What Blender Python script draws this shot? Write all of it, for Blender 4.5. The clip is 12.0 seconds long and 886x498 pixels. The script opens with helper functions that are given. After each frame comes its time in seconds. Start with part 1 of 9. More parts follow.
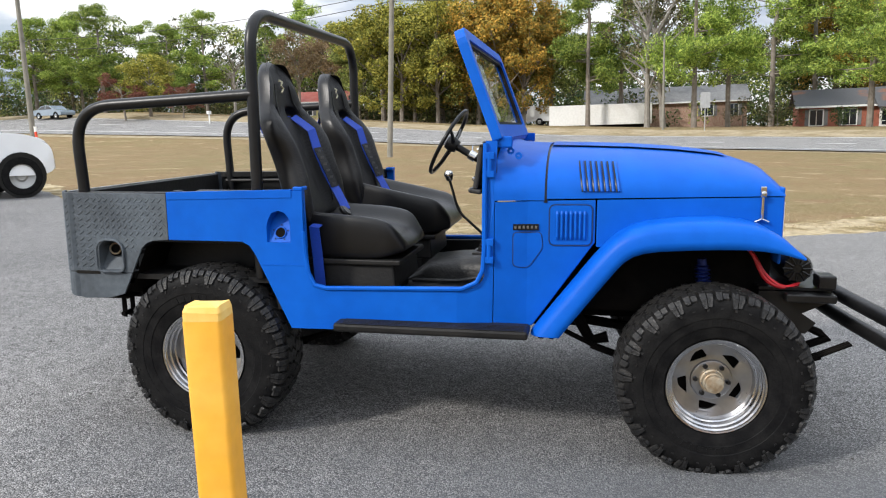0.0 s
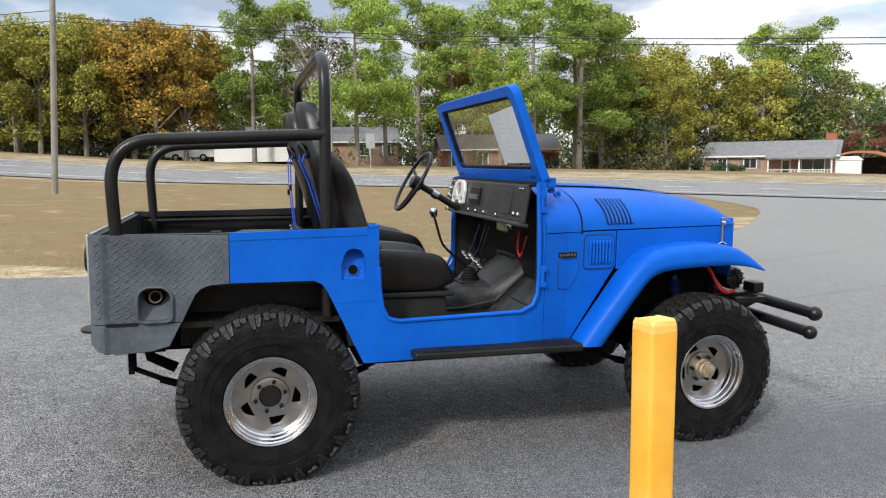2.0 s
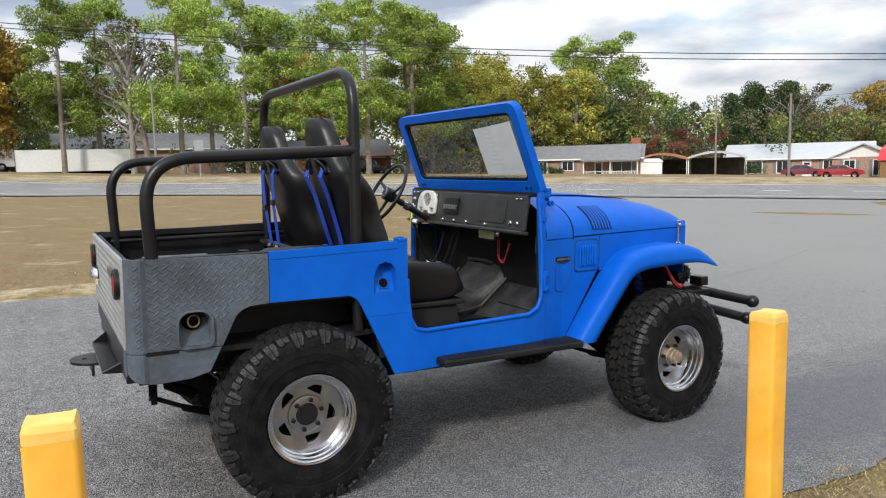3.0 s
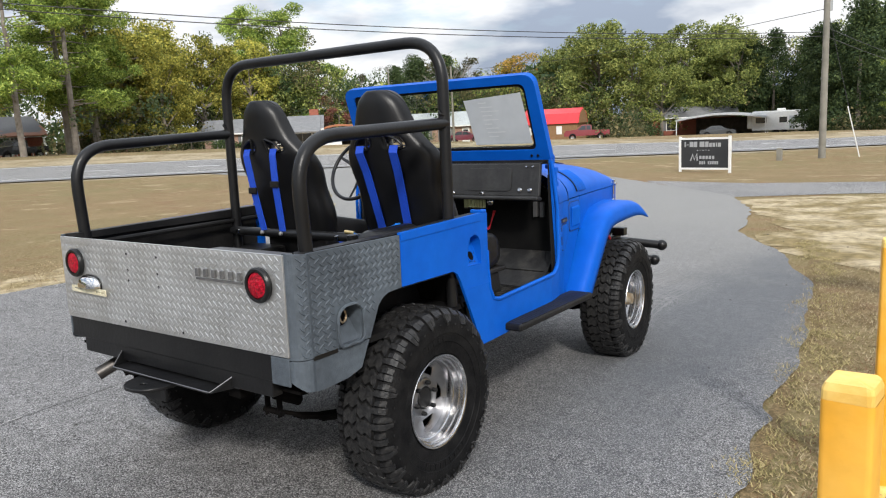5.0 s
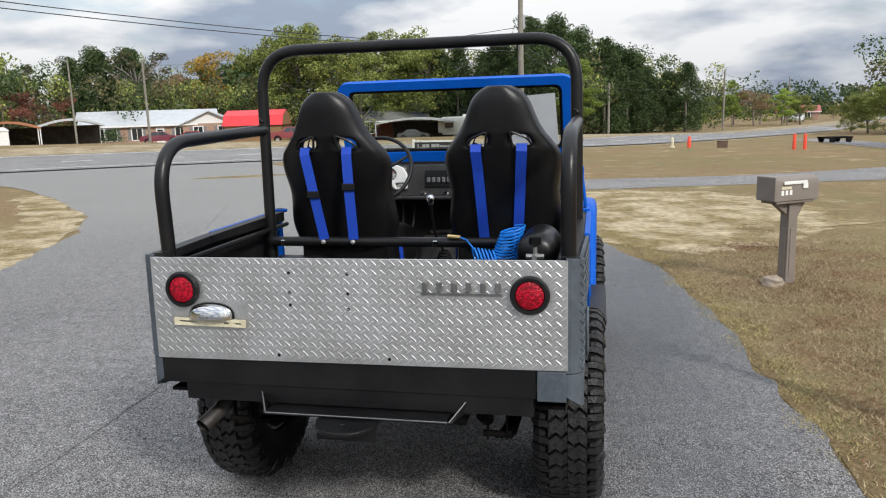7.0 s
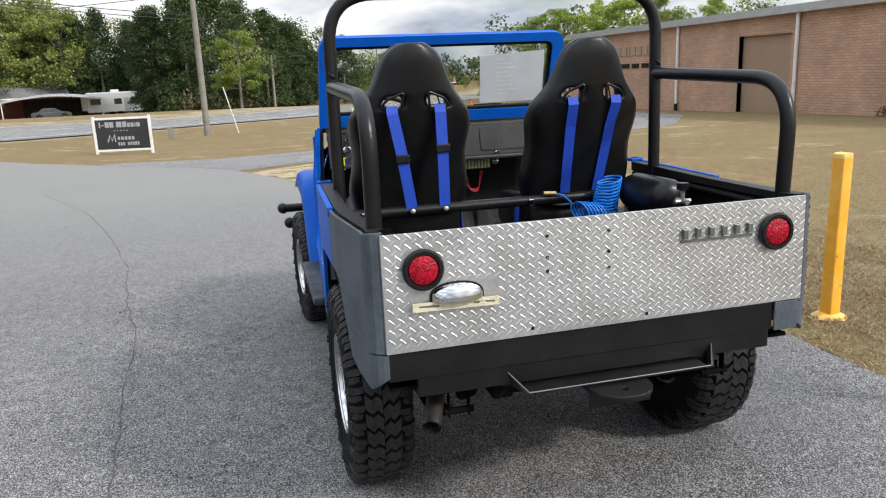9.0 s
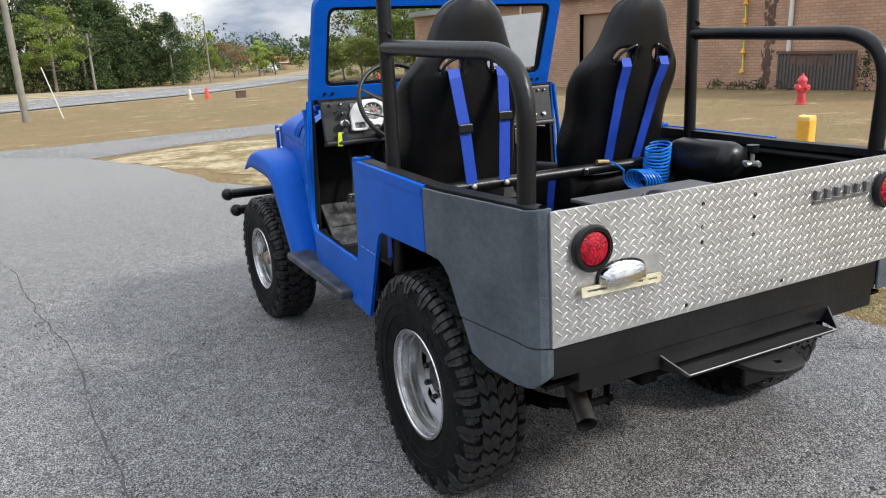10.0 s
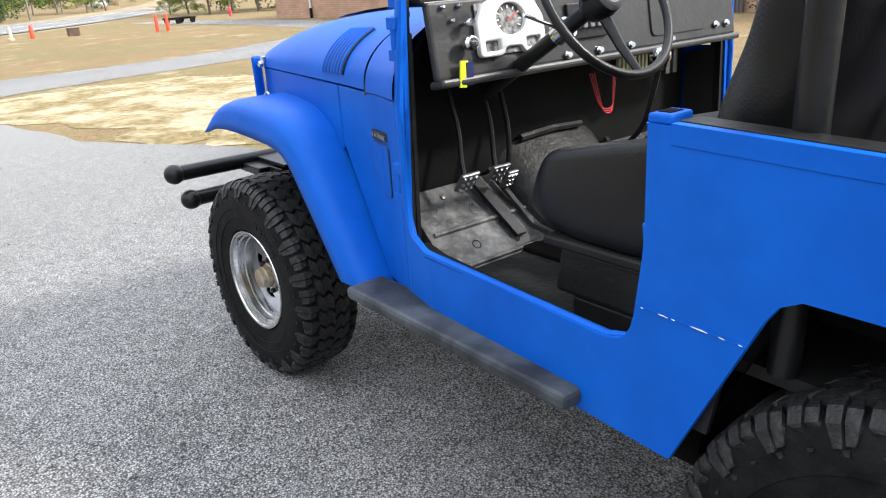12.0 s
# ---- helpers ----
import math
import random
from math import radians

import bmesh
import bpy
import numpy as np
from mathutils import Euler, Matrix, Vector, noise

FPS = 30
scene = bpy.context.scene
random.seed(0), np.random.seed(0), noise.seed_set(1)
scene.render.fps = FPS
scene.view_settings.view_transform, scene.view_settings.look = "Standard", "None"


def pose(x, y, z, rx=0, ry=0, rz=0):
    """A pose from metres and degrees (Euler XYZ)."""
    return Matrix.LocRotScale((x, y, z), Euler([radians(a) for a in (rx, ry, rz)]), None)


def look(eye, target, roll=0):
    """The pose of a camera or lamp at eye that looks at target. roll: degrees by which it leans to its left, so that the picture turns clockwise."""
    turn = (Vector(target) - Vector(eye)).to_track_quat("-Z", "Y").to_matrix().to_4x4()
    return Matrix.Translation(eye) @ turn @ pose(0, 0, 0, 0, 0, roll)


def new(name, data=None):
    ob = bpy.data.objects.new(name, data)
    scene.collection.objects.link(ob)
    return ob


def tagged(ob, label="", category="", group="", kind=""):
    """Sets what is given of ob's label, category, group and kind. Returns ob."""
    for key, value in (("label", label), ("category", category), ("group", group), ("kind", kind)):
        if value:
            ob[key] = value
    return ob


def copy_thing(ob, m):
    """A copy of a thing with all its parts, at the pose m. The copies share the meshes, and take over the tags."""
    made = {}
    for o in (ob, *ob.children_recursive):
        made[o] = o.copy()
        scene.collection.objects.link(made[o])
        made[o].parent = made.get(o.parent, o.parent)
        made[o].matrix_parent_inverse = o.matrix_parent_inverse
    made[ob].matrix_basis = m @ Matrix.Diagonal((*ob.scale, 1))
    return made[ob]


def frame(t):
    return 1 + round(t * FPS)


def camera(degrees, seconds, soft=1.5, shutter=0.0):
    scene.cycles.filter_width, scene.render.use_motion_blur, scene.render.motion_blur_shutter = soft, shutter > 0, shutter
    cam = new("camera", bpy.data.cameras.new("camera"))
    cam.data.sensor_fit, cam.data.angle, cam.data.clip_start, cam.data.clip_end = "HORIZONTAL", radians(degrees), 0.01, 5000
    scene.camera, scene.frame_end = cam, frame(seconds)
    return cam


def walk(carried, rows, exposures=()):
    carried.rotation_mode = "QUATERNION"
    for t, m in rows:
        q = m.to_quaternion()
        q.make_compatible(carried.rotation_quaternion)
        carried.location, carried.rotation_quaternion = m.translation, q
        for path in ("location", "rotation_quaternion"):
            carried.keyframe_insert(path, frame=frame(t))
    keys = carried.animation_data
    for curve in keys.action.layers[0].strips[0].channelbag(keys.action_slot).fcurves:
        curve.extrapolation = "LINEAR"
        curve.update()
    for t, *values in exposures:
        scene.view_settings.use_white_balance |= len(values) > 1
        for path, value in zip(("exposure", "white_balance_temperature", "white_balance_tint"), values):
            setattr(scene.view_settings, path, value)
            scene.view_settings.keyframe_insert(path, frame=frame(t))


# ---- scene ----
cam = camera(62.1, 12.0, soft=1.15)

PATH = [
    (0, (1.751, -3.907, 1.453), (1.371, -1.971, 1.124), -0.4),
    (0.5, (1.275, -4.091, 1.412), (1.101, -2.123, 1.096), 0.1),
    (1, (0.845, -4.232, 1.421), (0.901, -2.254, 1.127), 0.4),
    (1.5, (0.393, -4.271, 1.431), (0.687, -2.31, 1.171), 0.7),
    (2, (-0.131, -4.15, 1.471), (0.406, -2.237, 1.242), 0.7),
    (2.5, (-0.62, -4.085, 1.488), (0.15, -2.252, 1.276), 0.5),
    (4.5, (-2.125, -2.991, 1.555), (-0.676, -1.64, 1.276), -2.3),
    (5, (-2.473, -2.684, 1.543), (-0.87, -1.528, 1.24), -2.2),
    (5.5, (-2.727, -2.3, 1.525), (-1.002, -1.336, 1.219), -1.7),
    (6, (-2.95, -1.836, 1.539), (-1.138, -1.046, 1.234), -1.5),
    (6.5, (-3.11, -1.369, 1.568), (-1.231, -0.758, 1.256), -1.6),
    (7, (-3.112, -0.845, 1.586), (-1.182, -0.432, 1.262), -1.5),
    (9, (-2.893, 1.09, 1.571), (-0.997, 0.618, 1.147), -2.7),
    (9.5, (-2.576, 1.484, 1.568), (-0.762, 0.782, 1.102), -3.1),
    (10, (-2.287, 1.83, 1.545), (-0.552, 0.967, 1.048), -3.2),
    (10.5, (-1.814, 2.011, 1.509), (-0.144, 1.054, 0.964), -3.5),
    (11, (-1.286, 2.134, 1.460), (0.327, 1.113, 0.858), -3.9),
    (11.5, (-0.795, 2.085, 1.414), (0.760, 1.012, 0.757), -4.0),
    (12, (-0.263, 1.858, 1.417), (1.235, 0.720, 0.737), -3.9),
]
EXPOSURES = [(0, 0.45), (1.5, 0.5), (2.5, 0.15), (4.5, 0.3), (5.5, 0.2), (7.0, 0.08), (9, 0.3), (9.5, 0.3), (10.5, 0.6), (11.5, 1.0), (12, 1.08)]
TILT = pose(0, 0, 0, 0, 1.4, 0)  # the yard falls away towards the front of the truck
walk(cam, [(t, TILT @ look(eye, target, roll)) for t, eye, target, roll in PATH], EXPOSURES)

# ---- sky and sun ----
world = bpy.data.worlds.new("world")
scene.world = world
world.use_nodes = True
wn, wl = world.node_tree.nodes, world.node_tree.links
wn.clear()
w_out = wn.new("ShaderNodeOutputWorld")
w_bg = wn.new("ShaderNodeBackground")
w_sky = wn.new("ShaderNodeTexSky")
w_sky.sky_type = "NISHITA"
w_sky.sun_disc = False
w_sky.sun_elevation = radians(35.5)
w_sky.sun_rotation = radians(225.0)
w_sky.dust_density = 2.0
w_coord = wn.new("ShaderNodeTexCoord")
w_map = wn.new("ShaderNodeMapping")
w_map.inputs["Scale"].default_value = (1.0, 1.0, 3.2)
w_map.inputs["Location"].default_value = (0.35, 0.1, 0.2)
w_noise = wn.new("ShaderNodeTexNoise")
w_noise.inputs["Scale"].default_value = 2.6
w_noise.inputs["Detail"].default_value = 7.0
w_noise.inputs["Roughness"].default_value = 0.55
w_cover = wn.new("ShaderNodeValToRGB")
w_cover.color_ramp.elements[0].position = 0.33
w_cover.color_ramp.elements[1].position = 0.46
w_noise2 = wn.new("ShaderNodeTexNoise")
w_noise2.inputs["Scale"].default_value = 3.4
w_noise2.inputs["Detail"].default_value = 6.0
w_shade = wn.new("ShaderNodeValToRGB")
w_shade.color_ramp.elements[0].position = 0.42
w_shade.color_ramp.elements[0].color = (2.9, 3.4, 4.3, 1)
w_shade.color_ramp.elements[1].position = 0.57
w_shade.color_ramp.elements[1].color = (7.6, 7.7, 7.8, 1)
w_mix = wn.new("ShaderNodeMixRGB")
wl.new(w_coord.outputs["Generated"], w_map.inputs["Vector"])
wl.new(w_map.outputs["Vector"], w_noise.inputs["Vector"])
wl.new(w_map.outputs["Vector"], w_noise2.inputs["Vector"])
wl.new(w_noise.outputs["Fac"], w_cover.inputs["Fac"])
wl.new(w_noise2.outputs["Fac"], w_shade.inputs["Fac"])
wl.new(w_cover.outputs["Color"], w_mix.inputs["Fac"])
wl.new(w_sky.outputs["Color"], w_mix.inputs["Color1"])
wl.new(w_shade.outputs["Color"], w_mix.inputs["Color2"])
wl.new(w_mix.outputs["Color"], w_bg.inputs["Color"])
# an overcast sky brightens steadily from the horizon to the zenith
w_sep = wn.new("ShaderNodeSeparateXYZ")
w_rise = wn.new("ShaderNodeMapRange")
w_rise.inputs["To Min"].default_value, w_rise.inputs["To Max"].default_value = 0.095, 0.29
wl.new(w_coord.outputs["Generated"], w_sep.inputs["Vector"])
wl.new(w_sep.outputs["Z"], w_rise.inputs["Value"])
wl.new(w_rise.outputs["Result"], w_bg.inputs["Strength"])
wl.new(w_bg.outputs["Background"], w_out.inputs["Surface"])

sun = new("sun", bpy.data.lights.new("sun", "SUN"))
sun.data.energy = 2.6
sun.data.angle = radians(7)
sun.data.color = (1.0, 0.96, 0.90)
sun.matrix_world = look((-20, -20, 20.2), (0, 0, 0))

# ---- materials ----


def mat(name, base, rough=0.6, metal=0.0, second=None, scale=8.0, amount=0.5, bump=0.0, bump_scale=60.0, fine=None, spec=0.5, coat=0.0, detail=6.0, lo=0.38, hi=0.64):
    """A surface: base colour mottled with a second one, fine grain, and relief."""
    m = bpy.data.materials.new(name)
    m.use_nodes = True
    nt = m.node_tree
    nodes, links = nt.nodes, nt.links
    b = nodes["Principled BSDF"]
    b.inputs["Roughness"].default_value = rough
    b.inputs["Metallic"].default_value = metal
    b.inputs["Specular IOR Level"].default_value = spec
    b.inputs["Coat Weight"].default_value = coat
    b.inputs["Base Color"].default_value = (*base, 1)
    tc = nodes.new("ShaderNodeTexCoord")
    colour = None
    if second:
        n1 = nodes.new("ShaderNodeTexNoise")
        n1.inputs["Scale"].default_value = scale
        n1.inputs["Detail"].default_value = detail
        links.new(tc.outputs["Object"], n1.inputs["Vector"])
        r1 = nodes.new("ShaderNodeValToRGB")
        r1.color_ramp.elements[0].position, r1.color_ramp.elements[1].position = lo, hi
        r1.color_ramp.elements[1].color = (amount, amount, amount, 1)
        links.new(n1.outputs["Fac"], r1.inputs["Fac"])
        mx = nodes.new("ShaderNodeMixRGB")
        mx.inputs["Color1"].default_value = (*base, 1)
        mx.inputs["Color2"].default_value = (*second, 1)
        links.new(r1.outputs["Color"], mx.inputs["Fac"])
        colour = mx.outputs["Color"]
    if fine:
        n2 = nodes.new("ShaderNodeTexNoise")
        n2.inputs["Scale"].default_value = fine[0]
        n2.inputs["Detail"].default_value = 3.0
        links.new(tc.outputs["Object"], n2.inputs["Vector"])
        r2 = nodes.new("ShaderNodeMapRange")
        r2.inputs["From Min"].default_value, r2.inputs["From Max"].default_value = 0.3, 0.7
        r2.inputs["To Min"].default_value, r2.inputs["To Max"].default_value = 1 - fine[1], 1 + fine[1]
        links.new(n2.outputs["Fac"], r2.inputs["Value"])
        mm = nodes.new("ShaderNodeMixRGB")
        mm.blend_type = "MULTIPLY"
        mm.inputs["Fac"].default_value = 1.0
        mm.inputs["Color1"].default_value = (*base, 1)
        if colour:
            links.new(colour, mm.inputs["Color1"])
        links.new(r2.outputs["Result"], mm.inputs["Color2"])
        colour = mm.outputs["Color"]
    if colour:
        links.new(colour, b.inputs["Base Color"])
    if bump:
        n3 = nodes.new("ShaderNodeTexNoise")
        n3.inputs["Scale"].default_value = bump_scale
        n3.inputs["Detail"].default_value = 4.0
        links.new(tc.outputs["Object"], n3.inputs["Vector"])
        bp = nodes.new("ShaderNodeBump")
        bp.inputs["Strength"].default_value = bump
        bp.inputs["Distance"].default_value = 0.01
        links.new(n3.outputs["Fac"], bp.inputs["Height"])
        links.new(bp.outputs["Normal"], b.inputs["Normal"])
    return m


BLUE = mat("blue_paint", (0.002, 0.083, 0.445), 0.44, second=(0.004, 0.104, 0.50), scale=3.0, amount=0.6, bump=0.07, bump_scale=35, fine=(14, 0.06), spec=0.12)
LINER = mat("grey_bed_liner", (0.085, 0.102, 0.120), 0.60, second=(0.042, 0.050, 0.060), scale=4.0, amount=0.75, bump=0.25, bump_scale=160, fine=(40, 0.14), spec=0.3)
ALU = mat("tread_plate_aluminium", (0.56, 0.56, 0.555), 0.40, metal=0.8, second=(0.40, 0.395, 0.38), scale=6.0, amount=0.6, bump=0.12, bump_scale=90, fine=(60, 0.10))
BLACK = mat("black_paint", (0.0055, 0.0055, 0.006), 0.34, second=(0.014, 0.014, 0.014), scale=7.0, amount=0.5, bump=0.1, bump_scale=60, spec=0.3)
TUB = mat("black_interior_paint", (0.008, 0.008, 0.0083), 0.45, second=(0.024, 0.023, 0.022), scale=5.0, amount=0.5, bump=0.2, bump_scale=50, spec=0.22)
FLOOR = mat("worn_rubber_floor", (0.014, 0.014, 0.0145), 0.45, second=(0.050, 0.048, 0.044), scale=9.0, amount=0.75, bump=0.35, bump_scale=50, lo=0.44, hi=0.72, spec=0.3, fine=(26, 0.3))
TOE = mat("scuffed_toe_board_paint", (0.040, 0.040, 0.040), 0.40, second=(0.17, 0.166, 0.16), scale=14.0, amount=0.9, bump=0.3, bump_scale=50, lo=0.40, hi=0.66, spec=0.3, fine=(40, 0.3))
DASHP = mat("satin_black_dash_paint", (0.022, 0.022, 0.0225), 0.38, second=(0.045, 0.045, 0.044), scale=9.0, amount=0.5, bump=0.08, bump_scale=70, fine=(50, 0.15), spec=0.4)
PIPE = mat("dull_exhaust_steel", (0.10, 0.095, 0.09), 0.45, metal=0.8, second=(0.04, 0.03, 0.025), scale=14, amount=0.7)
SEAM = mat("dark_seam", (0.004, 0.020, 0.085), 0.6)
BOARD = mat("worn_grey_tread", (0.022, 0.025, 0.029), 0.5, second=(0.085, 0.095, 0.105), scale=7.0, amount=0.8, bump=0.15, bump_scale=70, fine=(30, 0.15), spec=0.2)
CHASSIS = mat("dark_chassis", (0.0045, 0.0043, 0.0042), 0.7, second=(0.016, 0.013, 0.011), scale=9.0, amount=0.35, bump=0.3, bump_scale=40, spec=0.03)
FIREWALL = mat("dull_black_firewall", (0.005, 0.005, 0.0052), 0.6, second=(0.012, 0.012, 0.011), scale=8.0, amount=0.4, bump=0.1, bump_scale=50, spec=0.1)
RUBBER = mat("tyre_rubber", (0.006, 0.006, 0.0065), 0.55, second=(0.022, 0.0215, 0.021), scale=14.0, amount=0.4, bump=0.25, bump_scale=120, fine=(90, 0.2), spec=0.07)
LUG = mat("scuffed_tread_rubber", (0.012, 0.012, 0.0125), 0.42, second=(0.045, 0.043, 0.041), scale=38.0, amount=0.55, bump=0.5, bump_scale=90, fine=(60, 0.3), spec=0.28, lo=0.45, hi=0.7)
CHROME = mat("chrome", (0.62, 0.62, 0.62), 0.12, metal=1.0, second=(0.6, 0.6, 0.59), scale=20, amount=0.3)
STEEL = mat("machined_wheel_steel", (0.60, 0.60, 0.61), 0.20, metal=1.0, second=(0.38, 0.375, 0.37), scale=12, amount=0.5, bump=0.05, bump_scale=60)
VINYL = mat("black_seat_vinyl", (0.005, 0.005, 0.0055), 0.34, second=(0.010, 0.010, 0.0105), scale=10, amount=0.6, bump=0.10, bump_scale=220, spec=0.32)
WEB = mat("blue_belt_webbing", (0.004, 0.050, 0.42), 0.6, bump=0.3, bump_scale=300, fine=(200, 0.15))
RED = mat("red_lens", (0.42, 0.003, 0.020), 0.30, second=(0.16, 0.001, 0.006), scale=95, amount=0.9, bump=0.5, bump_scale=140, spec=0.25, detail=1.0, lo=0.42, hi=0.60)
RUST = mat("rusty_hub", (0.28, 0.2, 0.12), 0.5, metal=0.5, second=(0.42, 0.38, 0.3), scale=25, amount=0.8, bump=0.3, bump_scale=80)
CREAM = mat("cream_bracket", (0.62, 0.58, 0.42), 0.5, second=(0.4, 0.32, 0.18), scale=30, amount=0.4)
GALVB = mat("dull_zinc_bolt", (0.32, 0.32, 0.31), 0.45, metal=0.7)
DISC = mat("dulled_wheel_disc", (0.42, 0.42, 0.43), 0.28, metal=1.0, second=(0.25, 0.245, 0.24), scale=14, amount=0.5, bump=0.06, bump_scale=60)
BEZEL = mat("silver_bezel", (0.72, 0.72, 0.70), 0.35, metal=0.3, second=(0.6, 0.6, 0.58), scale=30, amount=0.3)
FUSES = mat("pale_yellow_fuse", (0.55, 0.58, 0.30), 0.5, second=(0.45, 0.47, 0.28), scale=50, amount=0.4)
OLDGREY = mat("weathered_badge_grey", (0.10, 0.10, 0.10), 0.40, metal=0.3, second=(0.20, 0.20, 0.195), scale=40, amount=0.5)
BADGE = mat("badge_grey", (0.16, 0.16, 0.165), 0.35, metal=0.6)
WHITE = mat("white_paint", (0.76, 0.76, 0.74), 0.5, second=(0.6, 0.6, 0.57), scale=5, amount=0.4)
YELLOW = mat("yellow_bollard_paint", (0.78, 0.36, 0.02), 0.5, second=(0.86, 0.50, 0.10), scale=4, amount=0.6, bump=0.15, bump_scale=30, fine=(20, 0.06))
PALEYEL = mat("faded_yellow_paint", (0.80, 0.55, 0.16), 0.6, second=(0.72, 0.38, 0.05), scale=14, amount=0.7, bump=0.2, bump_scale=40)
HOSE = mat("blue_air_hose", (0.01, 0.17, 0.60), 0.3)
SHOCK = mat("dark_blue_bellows", (0.006, 0.022, 0.16), 0.6)
WIRE = mat("red_wire", (0.62, 0.02, 0.03), 0.4)
BRASS = mat("brass", (0.55, 0.42, 0.2), 0.3, metal=0.9)
GAUGE = mat("gauge_face", (0.05, 0.05, 0.05), 0.3, second=(0.5, 0.5, 0.48), scale=60, amount=0.6)
TAGYEL = mat("yellow_key_tag", (0.62, 0.72, 0.02), 0.5)
PAPER = mat("paper", (0.52, 0.55, 0.58), 0.7, second=(0.44, 0.47, 0.50), scale=9, amount=0.7)
INK = mat("faded_print", (0.58, 0.60, 0.62), 0.8)
MIDGREY = mat("grey_panel", (0.09, 0.09, 0.092), 0.5, second=(0.06, 0.06, 0.06), scale=8, amount=0.5)


def weave_material():
    """Black cloth with a fine two-tone weave."""
    m = mat("black_weave_cloth", (0.008, 0.008, 0.0085), 0.5, spec=0.3)
    nodes, links = m.node_tree.nodes, m.node_tree.links
    b = nodes["Principled BSDF"]
    tc = nodes.new("ShaderNodeTexCoord")
    ck = nodes.new("ShaderNodeTexChecker")
    ck.inputs["Scale"].default_value = 190
    ck.inputs["Color1"].default_value = (0.004, 0.004, 0.0045, 1)
    ck.inputs["Color2"].default_value = (0.020, 0.020, 0.021, 1)
    links.new(tc.outputs["Object"], ck.inputs["Vector"])
    links.new(ck.outputs["Color"], b.inputs["Base Color"])
    bp = nodes.new("ShaderNodeBump")
    bp.inputs["Strength"].default_value, bp.inputs["Distance"].default_value = 0.5, 0.002
    links.new(ck.outputs["Fac"], bp.inputs["Height"])
    links.new(bp.outputs["Normal"], b.inputs["Normal"])
    return m


def glass_material():
    m = bpy.data.materials.new("windscreen_glass")
    m.use_nodes = True
    nodes, links = m.node_tree.nodes, m.node_tree.links
    out = nodes["Material Output"]
    tr = nodes.new("ShaderNodeBsdfTransparent")
    tr.inputs["Color"].default_value = (0.93, 0.94, 0.91, 1)
    gl = nodes.new("ShaderNodeBsdfGlossy")
    gl.inputs["Roughness"].default_value = 0.02
    mx = nodes.new("ShaderNodeMixShader")
    fr = nodes.new("ShaderNodeLayerWeight")
    fr.inputs["Blend"].default_value = 0.5
    pw = nodes.new("ShaderNodeMath")
    pw.operation = "POWER"
    pw.inputs[1].default_value = 4.0
    links.new(fr.outputs["Facing"], pw.inputs[0])
    sc = nodes.new("ShaderNodeMapRange")
    sc.inputs["To Min"].default_value, sc.inputs["To Max"].default_value = 0.03, 0.6
    links.new(pw.outputs["Value"], sc.inputs["Value"])
    links.new(sc.outputs["Result"], mx.inputs["Fac"])
    links.new(tr.outputs["BSDF"], mx.inputs[1])
    links.new(gl.outputs["BSDF"], mx.inputs[2])
    links.new(mx.outputs["Shader"], out.inputs["Surface"])
    return m


GLASS = glass_material()
WEAVE = weave_material()
DARKGLASS = mat("dark_window_glass", (0.02, 0.025, 0.03), 0.06, spec=0.8)

# ---- mesh helpers ----


def part(name, bm, material, parent=None, label="", smooth=False, bevel=0.0, subsurf=0):
    """Links a bmesh as one mesh object under a thing or a part."""
    me = bpy.data.meshes.new(name)
    bmesh.ops.recalc_face_normals(bm, faces=bm.faces[:])
    if smooth:
        for f in bm.faces:
            f.smooth = True
    bm.to_mesh(me)
    bm.free()
    me.materials.append(material)
    if smooth and smooth != "all":
        me.set_sharp_from_angle(angle=radians(38))
    ob = new(name, me)
    if parent:
        ob.parent = parent
    if label:
        ob["label"] = label
    if bevel:
        b = ob.modifiers.new("bevel", "BEVEL")
        b.width, b.segments, b.limit_method, b.angle_limit = bevel, 2, "ANGLE", radians(40)
    if subsurf:
        s = ob.modifiers.new("subsurf", "SUBSURF")
        s.levels = s.render_levels = subsurf
    return ob


def thing(name, label, category, m=None, group="", kind=""):
    ob = new(name)
    if m:
        ob.matrix_world = m
    return tagged(ob, label, category, group, kind)


def box(bm, x0, x1, y0, y1, z0, z1, taper=0.0):
    t = taper
    v = [bm.verts.new(p) for p in ((x0, y0, z0), (x1, y0, z0), (x1, y1, z0), (x0, y1, z0), (x0 + t, y0 + t, z1), (x1 - t, y0 + t, z1), (x1 - t, y1 - t, z1), (x0 + t, y1 - t, z1))]
    for f in ((3, 2, 1, 0), (4, 5, 6, 7), (0, 1, 5, 4), (1, 2, 6, 5), (2, 3, 7, 6), (3, 0, 4, 7)):
        bm.faces.new([v[i] for i in f])
    return v


def boxed(*a, **k):
    bm = bmesh.new()
    box(bm, *a, **k)
    return bm


def fillet(pts, rad, k=6):
    """Rounds the inner corners of a path."""
    pts = [Vector(p) for p in pts]
    out = [pts[0]]
    for a, b, c in zip(pts, pts[1:], pts[2:]):
        u, w = (a - b), (c - b)
        d = min(rad, u.length * 0.49, w.length * 0.49)
        p, q = b + u.normalized() * d, b + w.normalized() * d
        for i in range(k + 1):
            s = i / k
            out.append(p * (1 - s) ** 2 + b * 2 * s * (1 - s) + q * s * s)
    out.append(pts[-1])
    return out


